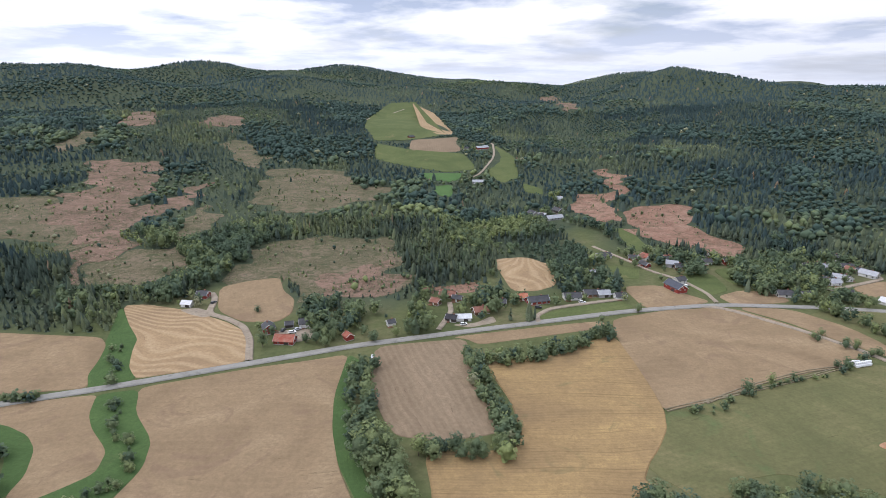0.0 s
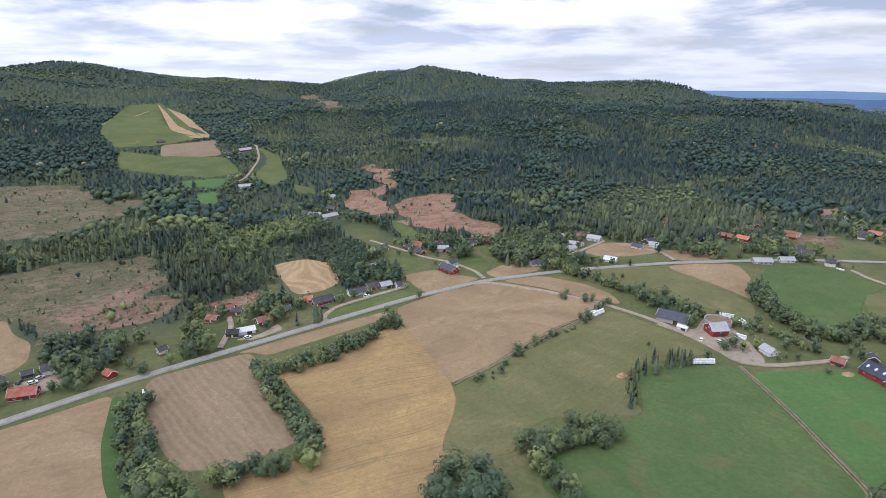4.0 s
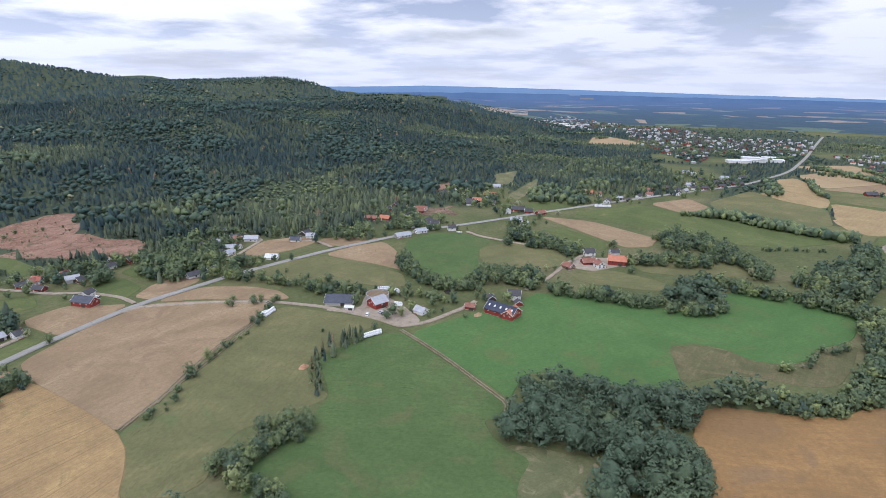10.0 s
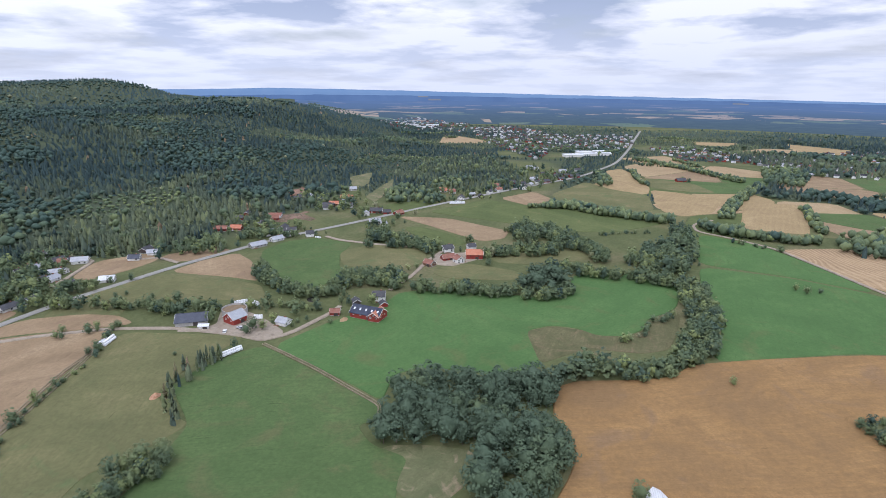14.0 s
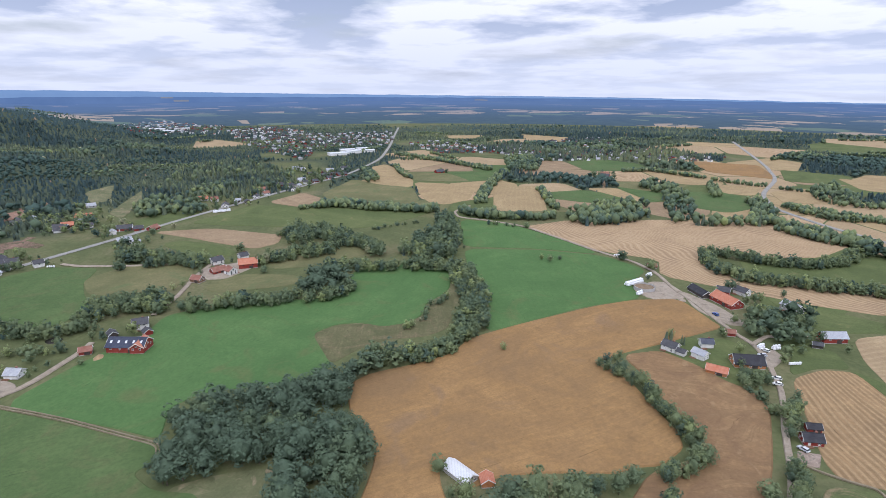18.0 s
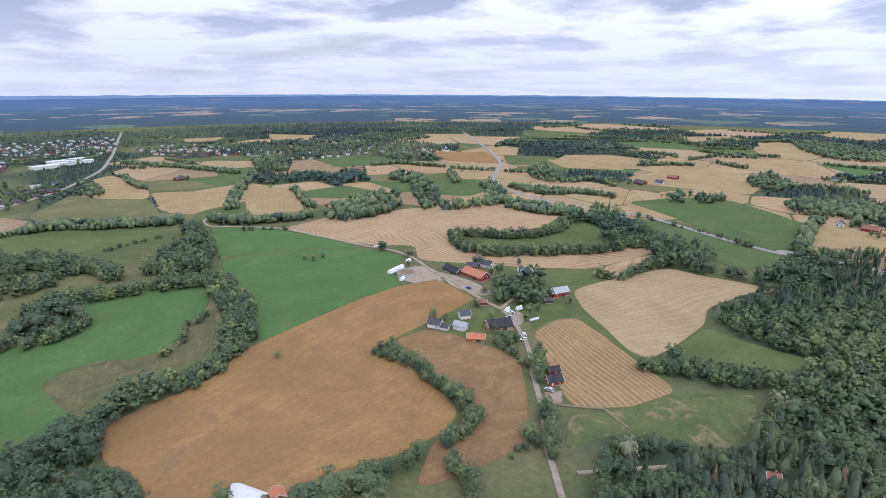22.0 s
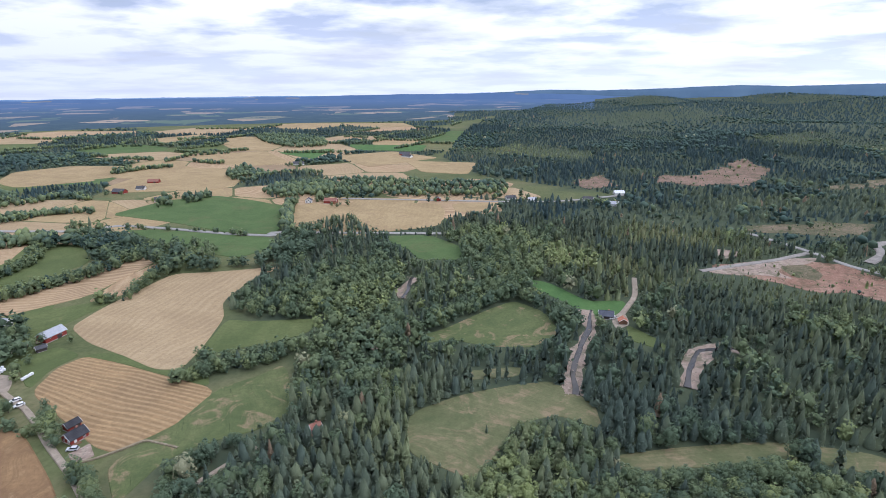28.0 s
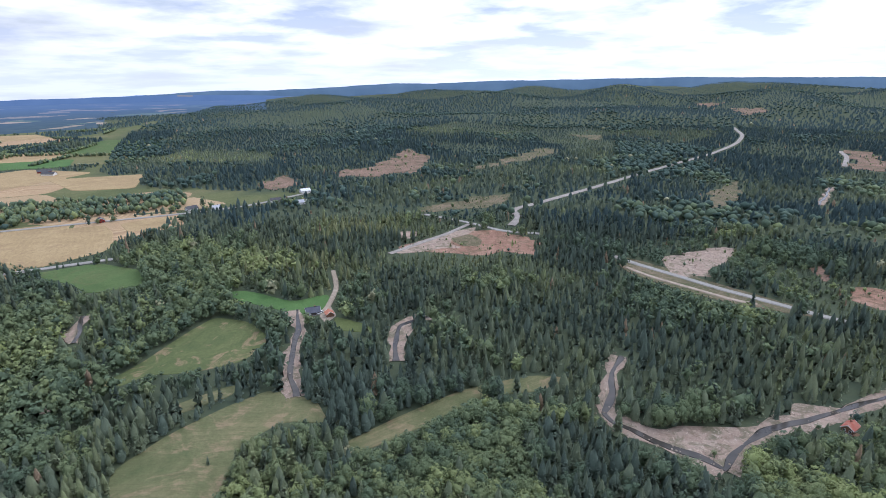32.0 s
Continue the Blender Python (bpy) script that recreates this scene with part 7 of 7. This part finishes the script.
for level, (r0, r1, step) in enumerate(((70, 240, 3.9), (240, 560, 5.2), (560, 1500, 8.0), (1500, 3300, 14))):
    lod = level
    x, y = grid(r0, r1, step)
    r = np.hypot(x, y)
    cov = forest_cover(x, y)
    sort = np.zeros(len(x), int)
    for poly, s in WOODS:
        m = inside(x, y, poly)
        cov |= m
        sort[m] = s == "B"
    ok = np.zeros(len(x), bool)
    ok[cov] = clear_of(x[cov], y[cov])
    thin = tree_rng.uniform(0, 1, len(x)) < np.where(sort == 1, 0.5 if level < 2 else 0.8, 0.96)
    x, y, sort = x[ok & thin], y[ok & thin], sort[ok & thin]
    r, h = np.hypot(x, y), np.degrees(np.arctan2(x, y)) % 360
    mix = wave(x, y, 61, 83, 70) * 0.55 + wave(x + 300, y, 23, 31, 27) * 0.25 + tree_rng.normal(0, 0.4, len(x))
    ids = nearest(x + 9 * wave(x, y, 19, 27, 23), y + 9 * wave(x, y, 23, 17, 29), STANDS, np.arange(800)).astype(int)
    wild = (sort == 0) & (r > np.where((h > 110) & (h < 180), 520, 330)) & (forest_cover(x, y))
    mix = mix + np.where(wild, STAND_LEAF[ids], 0) - 0.7 * ((r > 1300) & (h > 58) & (h < 172))
    young = (h > 172) & (h < 255) & (r < 215) & (wave(x, y, 37, 29, 41) > -0.7)
    mix = np.where(young, mix + 1.0, mix) + 0.45 * ((h > 118) & (h < 165) & (r < 520)) + 0.3 * ((h > 165) & (h < 180) & (r < 480))
    leafy = (sort == 1) | (mix > np.where((h > 130) & (h < 165), 0.12, np.where((h > 165) & (h < 250), np.where(r < 230, 0.4, 0.62), np.where(r < 700, 0.45, 0.25))))
    size = (0.95, 0.95, 1.3, 1.7)[level]
    for flag, name, book, leaf in ((True, "broadleaf_wood", BROAD, LEAVES), (False, "spruce_forest", SPRUCE, NEEDLES)):
        m = leafy == flag
        xx, yy = x[m], y[m]
        hx = np.degrees(np.arctan2(xx, yy)) % 360
        south = (hx > 120) & (hx < 250)
        hh = tree_rng.normal(8.9 if flag else 9.4, 2.0, len(xx)).clip(4, 15) * np.where(wild[m], STAND_TALL[ids[m]], 1)
        if level > 1:
            hh = hh * (0.76 if level == 2 else 0.7)
        if flag:
            hh = np.where(sort[m] == 1, hh * tree_rng.uniform(0.95, 1.5, len(xx)), hh)
            hh = np.where(young[m], hh * 0.85, hh)
        if level < 3:
            for cut in (0.72, 0.5, 0.33):
                bad = over_open(xx, yy, hh * 0.8)
                hh = np.where(bad, np.maximum(hh * cut / 0.8, 2.2), hh)
        ww = hh ** 0.7 * 11 ** 0.3 * tree_rng.uniform(0.85, 1.15, len(xx)) * size * (np.where(sort[m] == 1, 1.3, 1.05) if flag else 1.0)
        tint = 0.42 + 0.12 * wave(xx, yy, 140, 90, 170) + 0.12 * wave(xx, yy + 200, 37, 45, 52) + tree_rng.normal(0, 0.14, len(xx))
        # far trees take lower, bluer tints: haze painted in by distance
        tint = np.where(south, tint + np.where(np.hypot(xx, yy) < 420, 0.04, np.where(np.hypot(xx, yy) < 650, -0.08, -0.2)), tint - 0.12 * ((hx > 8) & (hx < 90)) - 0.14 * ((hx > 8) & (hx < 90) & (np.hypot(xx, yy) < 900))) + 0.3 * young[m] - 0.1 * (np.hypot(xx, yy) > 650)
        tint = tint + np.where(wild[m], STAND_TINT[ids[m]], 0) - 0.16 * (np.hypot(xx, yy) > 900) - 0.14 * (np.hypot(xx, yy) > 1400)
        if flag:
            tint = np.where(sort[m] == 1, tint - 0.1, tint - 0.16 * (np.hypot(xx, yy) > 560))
        # near trees keep clear of the haze-blue lowest tints
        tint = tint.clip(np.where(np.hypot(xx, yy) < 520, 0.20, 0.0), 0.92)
        tint[tree_rng.uniform(0, 1, len(xx)) < 0.006] = 1.0
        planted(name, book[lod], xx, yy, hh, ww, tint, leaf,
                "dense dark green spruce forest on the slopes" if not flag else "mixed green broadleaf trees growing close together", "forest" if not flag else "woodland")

for line, width, sort in BELTS:
    pts_ = []
    for a, b in zip(line, line[1:]):
        n_ = max(1, int(math.dist(a, b) * max(1, width / 6) / (1.8 if sort != "S2" else 4)))
        for k in range(n_):
            u = tree_rng.uniform(0, 1)
            d = Vector((b[0] - a[0], b[1] - a[1])).normalized()
            o = tree_rng.uniform(-0.5, 0.5) * width
            pts_.append((a[0] + (b[0] - a[0]) * u - d.y * o, a[1] + (b[1] - a[1]) * u + d.x * o))
    q = np.array(pts_)
    far = np.hypot(*q.mean(0))
    spruces = sort == "P"
    scale_ = 0.86 if far < 330 else 0.95 if far < 620 else 0.72
    hh = scale_ * tree_rng.normal({"B": 8.0, "P": 9.5, "S2": 4.0}[sort], 1.7, len(q)).clip(2.5, 12)
    lod = 0 if far < 230 else 1 if far < 560 else 2
    planted("spruce_row" if spruces else "hedgerow", (SPRUCE[lod] if spruces else BUSH[lod] + (BROAD[lod] if sort == "B" else [])), q[:, 0], q[:, 1], hh, hh * tree_rng.uniform(0.85, 1.2, len(q)) * {"B": 1.0, "S2": 1.3, "P": 0.72}[sort],
            tree_rng.normal(0.45, 0.2, len(q)).clip(0, 1), NEEDLES if spruces else LEAVES,
            "row of dark spruces along a field edge" if spruces else "uneven green hedgerow of trees and bushes between fields", "hedgerow" if not spruces else "tree row")

for shape, sort in GROVES:
    w = np.array(shape)
    far = np.hypot(*w.mean(0))
    gap = 4.6 if far < 500 else 5.5
    n_ = int(np.ptp(w[:, 0]) * np.ptp(w[:, 1]) / gap ** 2)
    qx, qy = tree_rng.uniform(w[:, 0].min(), w[:, 0].max(), n_), tree_rng.uniform(w[:, 1].min(), w[:, 1].max(), n_)
    m = inside(qx, qy, shape)
    yd = np.array(YARDS)
    for x0, y0, r0 in yd[np.hypot(yd[:, 0] - w[:, 0].mean(), yd[:, 1] - w[:, 1].mean()) < 120]:
        m &= np.hypot(qx - x0, qy - y0) > r0 - 2
    for line, width in LINES:
        m[m] &= ~beside(qx[m], qy[m], line, width * 0.6 + 2)
    qx, qy = qx[m], qy[m]
    lod = 0 if far < 230 else 1 if far < 600 else 2
    mixed = tree_rng.uniform(0, 1, len(qx)) < (0.15 if sort == "B" else 0.85)
    hh = tree_rng.normal(8.6, 2.0, len(qx)).clip(4, 13) * (1 if far < 650 else 0.85)
    tint = (0.36 + 0.1 * wave(qx, qy, 31, 43, 37) + tree_rng.normal(0, 0.16, len(qx))).clip(0.05, 0.9)
    for flag, book, leaf in ((False, BROAD, LEAVES), (True, SPRUCE, NEEDLES)):
        k = mixed == flag
        planted("tree_grove", book[lod], qx[k], qy[k], hh[k], hh[k] * tree_rng.uniform(0.9, 1.2, k.sum()), tint[k], leaf, "grove of green trees between fields and houses", "grove")

# ---- trees that stand alone ----
def split_tree(name, book, leaf):
    """Trunk and crown meshes of one unit-high tree."""
    tris, kinds = book
    out = []
    for k, nm, m in ((1, "trunk", BARK), (0, "crown", leaf)):
        t = tris[kinds == k].reshape(-1, 3)
        me = bpy.data.meshes.new(nm)
        own, where = np.unique(np.round(t, 5), axis=0, return_inverse=True)
        me.from_pydata(own.tolist(), [], where.reshape(-1, 3).tolist())
        me.shade_smooth()
        me.materials.append(m)
        at = me.attributes.new("tint", "FLOAT", "POINT")
        at.data.foreach_set("value", np.full(len(own), 0.3 + 0.5 * rng.random(), np.float32))
        out.append(me)
    return out


LONE = {"B": [split_tree("tree", b, LEAVES) for b in BROAD[0]], "P": [split_tree("spruce", b, NEEDLES) for b in SPRUCE[0]]}


def lone_tree(x, y, sort, height, text):
    thing = new("tree" if sort == "B" else "spruce_tree")
    trunk, crown = rng.choice(LONE[sort])
    wide = height * rng.uniform(0.9, 1.25) * (1 if sort == "B" else 0.72)
    thing.matrix_world = pose(x, y, float(ground(x, y)), 0, 0, rng.uniform(0, 360)) @ Matrix.Diagonal((wide, wide, height, 1))
    tagged(thing, text, "tree")
    part("trunk", trunk, None, thing)
    part("crown", crown, None, thing)


for text, sort, spots in (
        ("round green tree standing alone by a field", "B", ((-117, 331, 5), (123, 333, 7), (96, 318, 5), (211, 292, 5), (206, 260, 6), (225, 282, 5), (233, 274, 5), (273, -59, 5), (256, -114, 5), (425, -120, 6), (419, -125, 7), (425, -135, 4), (462, -62, 4), (352, -36, 5), (393, -197, 9), (346, -230, 9), (199, -167, 8), (190, -163, 8), (164, -147, 8), (215, 218, 3), (211, 296, 5), (221, 284, 6), (229, 275, 5), (202, 262, 5), (144, 238, 7), (158, 244, 7), (172, 249, 5), (270, 273, 7), (267, 275, 6), (455, 177, 7), (457, 206, 7), (159, -222, 9), (171, -213, 4), (200, -170, 8), (155, -144, 9), (227, -173, 8), (224, -166, 7), (243, -175, 6), (280, -156, 6), (259, -118, 5), (229, -177, 7), (205, -175, 7), (198, -170, 6), (186, -161, 6), (267, -231, 8), (267, -237, 7))),
        ("broad leafy garden tree beside the farmhouses", "B", ((277, -224, 11), (294, -226, 11), (295, -214, 10), (287, -239, 9), (346, -234, 9), (258, -184, 7), (230, -170, 8), (225, -172, 8), (226, -178, 7), (196, -168, 8), (199, -173, 8), (212, -183, 6), (254, -216, 6), (173, -216, 5), (256, 199, 8), (257, 193, 7), (249, 198, 7), (307, 168, 6), (291, 191, 7), (300, 183, 6), (276, 159, 4), (415, 142, 6), (461, 102, 6), (414, 95, 6), (389, 146, 5), (-72, 297, 8), (-67, 293, 9), (-62, 291, 8), (-77, 289, 6), (-39, 290, 7), (-27, 297, 7), (-21, 301, 6), (-13, 305, 7), (36, 360, 7), (24, 340, 8), (11, 335, 6))),
        ("round leafy bush along the edge of a field", "B", ((275, 312, 4), (275, 290, 5), (276, 271, 8), (298, 331, 7), (273, 340, 6), (264, 324, 4), (270, 316, 4), (218, 300, 5), (225, 289, 5), (229, 286, 5), (233, 276, 5), (209, 265, 5))),
        ("tall broad crowned tree in the farm village", "B", ((287, -207, 8), (276, -207, 7), (298, -228, 9), (289, -236, 8), (284, -243, 9), (332, -261, 6), (351, -233, 6), (296, -204, 6), (280, -218, 6))),
        ("dark slender spruce standing by itself", "P", ((52, 319, 14), (41, 320, 9), (56, 322, 8), (273, -150, 8), (271, -158, 6), (277, -155, 7), (270, -159, 6), (19, -202, 4), (196, 192, 9), (215, 193, 10), (217, 199, 9), (213, 199, 8), (221, 194, 8), (188, 197, 8), (204, 202, 9))),
):
    for x, y, height in spots:
        lone_tree(x * 0.985, y * 0.985, sort, height, text)

gx_, gy_ = [], []
for x0, y0, r0 in YARDS:
    d0 = math.hypot(x0, y0)
    if d0 < 1000:
        for i in range(6 if d0 < 420 else 9):
            a, b = rng.uniform(0, 6.283), r0 - 3 + rng.uniform(0, 17)
            gx_.append(x0 + b * math.cos(a))
            gy_.append(y0 + b * math.sin(a))
gx_, gy_ = np.array(gx_), np.array(gy_)
gh_ = tree_rng.normal(6.5, 2.2, len(gx_)).clip(2, 12)
ok = clear_of(gx_, gy_, False) & ~over_open(gx_, gy_, gh_ * 0.5)
yd = np.array(YARDS)
for x0, y0, r0 in yd[np.hypot(yd[:, 0], yd[:, 1]) < 1050]:
    ok &= np.hypot(gx_ - x0, gy_ - y0) > r0 - 3.5
for near in (True, False):
    m = ok & ((np.hypot(gx_, gy_) < 300) == near)
    planted("garden_trees", BROAD[0 if near else 1], gx_[m], gy_[m], gh_[m], gh_[m] * tree_rng.uniform(0.9, 1.3, m.sum()), tree_rng.normal(0.5, 0.25, m.sum()).clip(0, 1), LEAVES,
            "green garden trees and bushes around the houses", "garden trees")
sx, sy = [], []
for poly in CLEARINGS:
    w = np.array(poly)
    n_ = int(np.ptp(w[:, 0]) * np.ptp(w[:, 1]) / 22)
    sx.append(tree_rng.uniform(w[:, 0].min(), w[:, 0].max(), n_))
    sy.append(tree_rng.uniform(w[:, 1].min(), w[:, 1].max(), n_))
    m = inside(sx[-1], sy[-1], poly) & (wave(sx[-1], sy[-1], 11, 17, 14) + tree_rng.normal(0, 0.6, n_) > 0.1)
    sx[-1], sy[-1] = sx[-1][m], sy[-1][m]
sx, sy = np.concatenate(sx), np.concatenate(sy)
sh = tree_rng.exponential(1.1, len(sx)).clip(0.5, 7)
planted("saplings", BROAD[2] + SPRUCE[2], sx, sy, sh, sh * 1.2, tree_rng.normal(0.6, 0.25, len(sx)).clip(0, 1), LEAVES, "scattered saplings and bushes in the felled clearings", "saplings")

# ---- stones on the river banks, stumps in the clearings ----
def scattered(name, x, y, size, material, label, category):
    """Many small rough lumps in one mesh."""
    z = ground(x, y)
    u = np.array([(1, 0, 0), (0, 1, 0), (-1, 0, 0), (0, -1, 0), (0, 0, 0.75), (0, 0, -0.4)])
    tri = np.array([(0, 1, 4), (1, 2, 4), (2, 3, 4), (3, 0, 4), (1, 0, 5), (2, 1, 5), (3, 2, 5), (0, 3, 5)])
    verts, faces = [], []
    for i in range(len(x)):
        k = len(verts)
        verts += (u * size[i] * tree_rng.uniform(0.6, 1.3, (6, 1)) + (x[i], y[i], z[i] + 0.35)).tolist()
        faces += (tri + k).tolist()
    return tagged(mesh_object(name, verts, faces, material), label, category, kind="stuff")


bx, by = [], []
for ob in list(scene.objects):
    if ob.name.startswith("river_bank"):
        co = np.array([v.co[:2] for v in ob.data.vertices])
        for k in range(6):
            m = co[tree_rng.integers(0, len(co), len(co) // 2)] + tree_rng.normal(0, 1.0, (len(co) // 2, 2))
            bx.append(m[:, 0])
            by.append(m[:, 1])
bx, by = np.concatenate(bx), np.concatenate(by)
scattered("river_stones", bx, by, tree_rng.exponential(0.22, len(bx)).clip(0.1, 0.7), GRAVEL, "grey stones and boulders along the river bank", "stones")
m = tree_rng.uniform(0, 1, len(sx)) < 0.4
scattered("stumps", sx[m] + 3, sy[m] + 2, tree_rng.uniform(0.3, 0.8, m.sum()), BARK, "tree stumps and branch piles left in the clearings", "stumps")

# ---- the ground sheet ----
k = np.concatenate([np.arange(-4920, -1600, 80), np.arange(-1600, 1600, 32), np.arange(1600, 4921, 80)]).astype(float)
gx, gy = np.meshgrid(k, k)
gx, gy = gx.ravel(), gy.ravel()
gz = ground(gx, gy) - 0.02
n_ = len(k)
idx = np.arange(n_ * n_).reshape(n_, n_)
quads = np.stack([idx[:-1, :-1], idx[:-1, 1:], idx[1:, 1:], idx[1:, :-1]], -1).reshape(-1, 4)
me = bpy.data.meshes.new("ground")
me.from_pydata(np.stack([gx, gy, gz], -1).tolist(), [], quads.tolist())
me.materials.append(GRASS)
me.shade_smooth()
wooded = (forest_cover(gx, gy) | (np.hypot(gx, gy) > 2000)).astype(float)
at = me.attributes.new("wooded", "FLOAT", "POINT")
at.data.foreach_set("value", wooded.astype(np.float32))
tagged(new("ground", me), "rough green grassland and forest floor of a broad valley", "ground", kind="structure")

# ---- the ridges at the horizon, haze put into their glowing blue ----


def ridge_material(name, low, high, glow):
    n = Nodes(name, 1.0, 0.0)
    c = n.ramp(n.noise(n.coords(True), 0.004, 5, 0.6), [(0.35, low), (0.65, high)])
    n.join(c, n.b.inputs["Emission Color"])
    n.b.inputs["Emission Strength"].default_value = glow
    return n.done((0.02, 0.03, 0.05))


def ridge(name, r, profile, material, label, tan=None, depth=22, share=0.0):
    """A far wooded bank that follows the horizon, its crest at the heights given by heading; pale fields lie on it here and there."""
    hs = [p[0] for p in profile]
    verts, faces, kinds = [], [], []
    steps = int((hs[-1] - hs[0]) * 4)
    ripple = random.Random(int(r))
    run = 0
    for i in range(steps + 1):
        h = hs[0] + (hs[-1] - hs[0]) * i / steps
        z = np.interp(h, hs, [p[1] for p in profile]) + r * 0.0008 * noise.noise((h * 0.6, r, 0.7)) + r * 0.0004 * noise.noise((h * 2.9, r, 0.1))
        s, c = math.sin(radians(h)), math.cos(radians(h))
        base = float(ground(r * s, r * c)) - 4
        for k, u in ((0, -0.4), (0, 0.0), (0.25, 0.3), (0.5, 0.55), (0.75, 0.8), (1, 1.0), (1.6, 0.6)):
            q_ = r + depth * k
            verts.append((q_ * s, q_ * c, base + (z - base) * u))
        if i:
            run = run - 1 if run > 0 else (ripple.randrange(3, 14) if ripple.random() < share else 0)
            lane = 2 + i // 9 % 3
            for j in range(6):
                faces.append((7 * i - 7 + j, 7 * i - 6 + j, 7 * i + 1 + j, 7 * i + j))
                kinds.append(1 if run > 0 and j == lane else 0)
    ob = mesh_object(name, verts, faces, material, True)
    if tan:
        ob.data.materials.append(tan)
        ob.data.polygons.foreach_set("material_index", kinds)
    return tagged(ob, label, "hills", kind="structure")


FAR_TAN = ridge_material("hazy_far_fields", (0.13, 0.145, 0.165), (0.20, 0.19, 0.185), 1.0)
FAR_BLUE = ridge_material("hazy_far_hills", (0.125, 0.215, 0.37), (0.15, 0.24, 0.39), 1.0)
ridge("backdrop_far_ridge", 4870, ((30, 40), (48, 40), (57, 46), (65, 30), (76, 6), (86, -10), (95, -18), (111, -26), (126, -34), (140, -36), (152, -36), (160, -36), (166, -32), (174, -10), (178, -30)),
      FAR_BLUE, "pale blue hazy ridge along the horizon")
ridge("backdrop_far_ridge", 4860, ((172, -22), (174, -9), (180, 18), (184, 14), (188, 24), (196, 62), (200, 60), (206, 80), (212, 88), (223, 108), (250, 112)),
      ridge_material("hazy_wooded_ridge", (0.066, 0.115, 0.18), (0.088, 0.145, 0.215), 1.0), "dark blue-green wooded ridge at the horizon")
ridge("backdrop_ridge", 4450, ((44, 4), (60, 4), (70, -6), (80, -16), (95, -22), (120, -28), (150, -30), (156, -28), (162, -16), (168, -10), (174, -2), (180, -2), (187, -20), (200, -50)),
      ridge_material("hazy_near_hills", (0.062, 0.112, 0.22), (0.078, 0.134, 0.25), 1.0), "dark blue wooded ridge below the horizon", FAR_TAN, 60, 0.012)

# backdrop of the far plain: woods, pale fields, blue haze coloured in with distance
n = Nodes("hazy_far_plain", 1.0, 0.0)
v = n.coords(True)
flat = n.add("ShaderNodeVectorMath")
flat.operation = "MULTIPLY"
flat.inputs[1].default_value = (1, 1, 0)
n.join(v, flat.inputs[0])
plot = n.add("ShaderNodeTexVoronoi", Scale=0.0074)
n.join(flat.outputs[0], plot.inputs["Vector"])
lot = n.add("ShaderNodeSeparateXYZ")
n.join(plot.outputs["Color"], lot.inputs[0])
broad_w = n.noise(flat.outputs[0], 0.0011, 3, 0.5)
open_w = n.math("LESS_THAN", lot.outputs[0], n.ramp(broad_w, [(0.42, (0.05, 0.05, 0.05)), (0.62, (0.42, 0.42, 0.42))]))
crops = n.ramp(lot.outputs[1], [(0.0, (0.10, 0.145, 0.075)), (0.3, (0.13, 0.16, 0.085)), (0.38, (0.30, 0.24, 0.155)), (1.0, (0.40, 0.31, 0.205))])
trees_w = n.ramp(n.noise(flat.outputs[0], 0.02, 4, 0.7), [(0.35, (0.034, 0.055, 0.05)), (0.65, (0.056, 0.082, 0.066))])
edge_w = n.math("GREATER_THAN", n.noise(flat.outputs[0], 0.013, 4, 0.7, 0.5), 0.42)
c = n.mix(n.math("MULTIPLY", open_w, edge_w), trees_w, crops)
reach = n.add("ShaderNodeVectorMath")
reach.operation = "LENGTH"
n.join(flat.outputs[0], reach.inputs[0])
# share of the haze colour in the plain's glow
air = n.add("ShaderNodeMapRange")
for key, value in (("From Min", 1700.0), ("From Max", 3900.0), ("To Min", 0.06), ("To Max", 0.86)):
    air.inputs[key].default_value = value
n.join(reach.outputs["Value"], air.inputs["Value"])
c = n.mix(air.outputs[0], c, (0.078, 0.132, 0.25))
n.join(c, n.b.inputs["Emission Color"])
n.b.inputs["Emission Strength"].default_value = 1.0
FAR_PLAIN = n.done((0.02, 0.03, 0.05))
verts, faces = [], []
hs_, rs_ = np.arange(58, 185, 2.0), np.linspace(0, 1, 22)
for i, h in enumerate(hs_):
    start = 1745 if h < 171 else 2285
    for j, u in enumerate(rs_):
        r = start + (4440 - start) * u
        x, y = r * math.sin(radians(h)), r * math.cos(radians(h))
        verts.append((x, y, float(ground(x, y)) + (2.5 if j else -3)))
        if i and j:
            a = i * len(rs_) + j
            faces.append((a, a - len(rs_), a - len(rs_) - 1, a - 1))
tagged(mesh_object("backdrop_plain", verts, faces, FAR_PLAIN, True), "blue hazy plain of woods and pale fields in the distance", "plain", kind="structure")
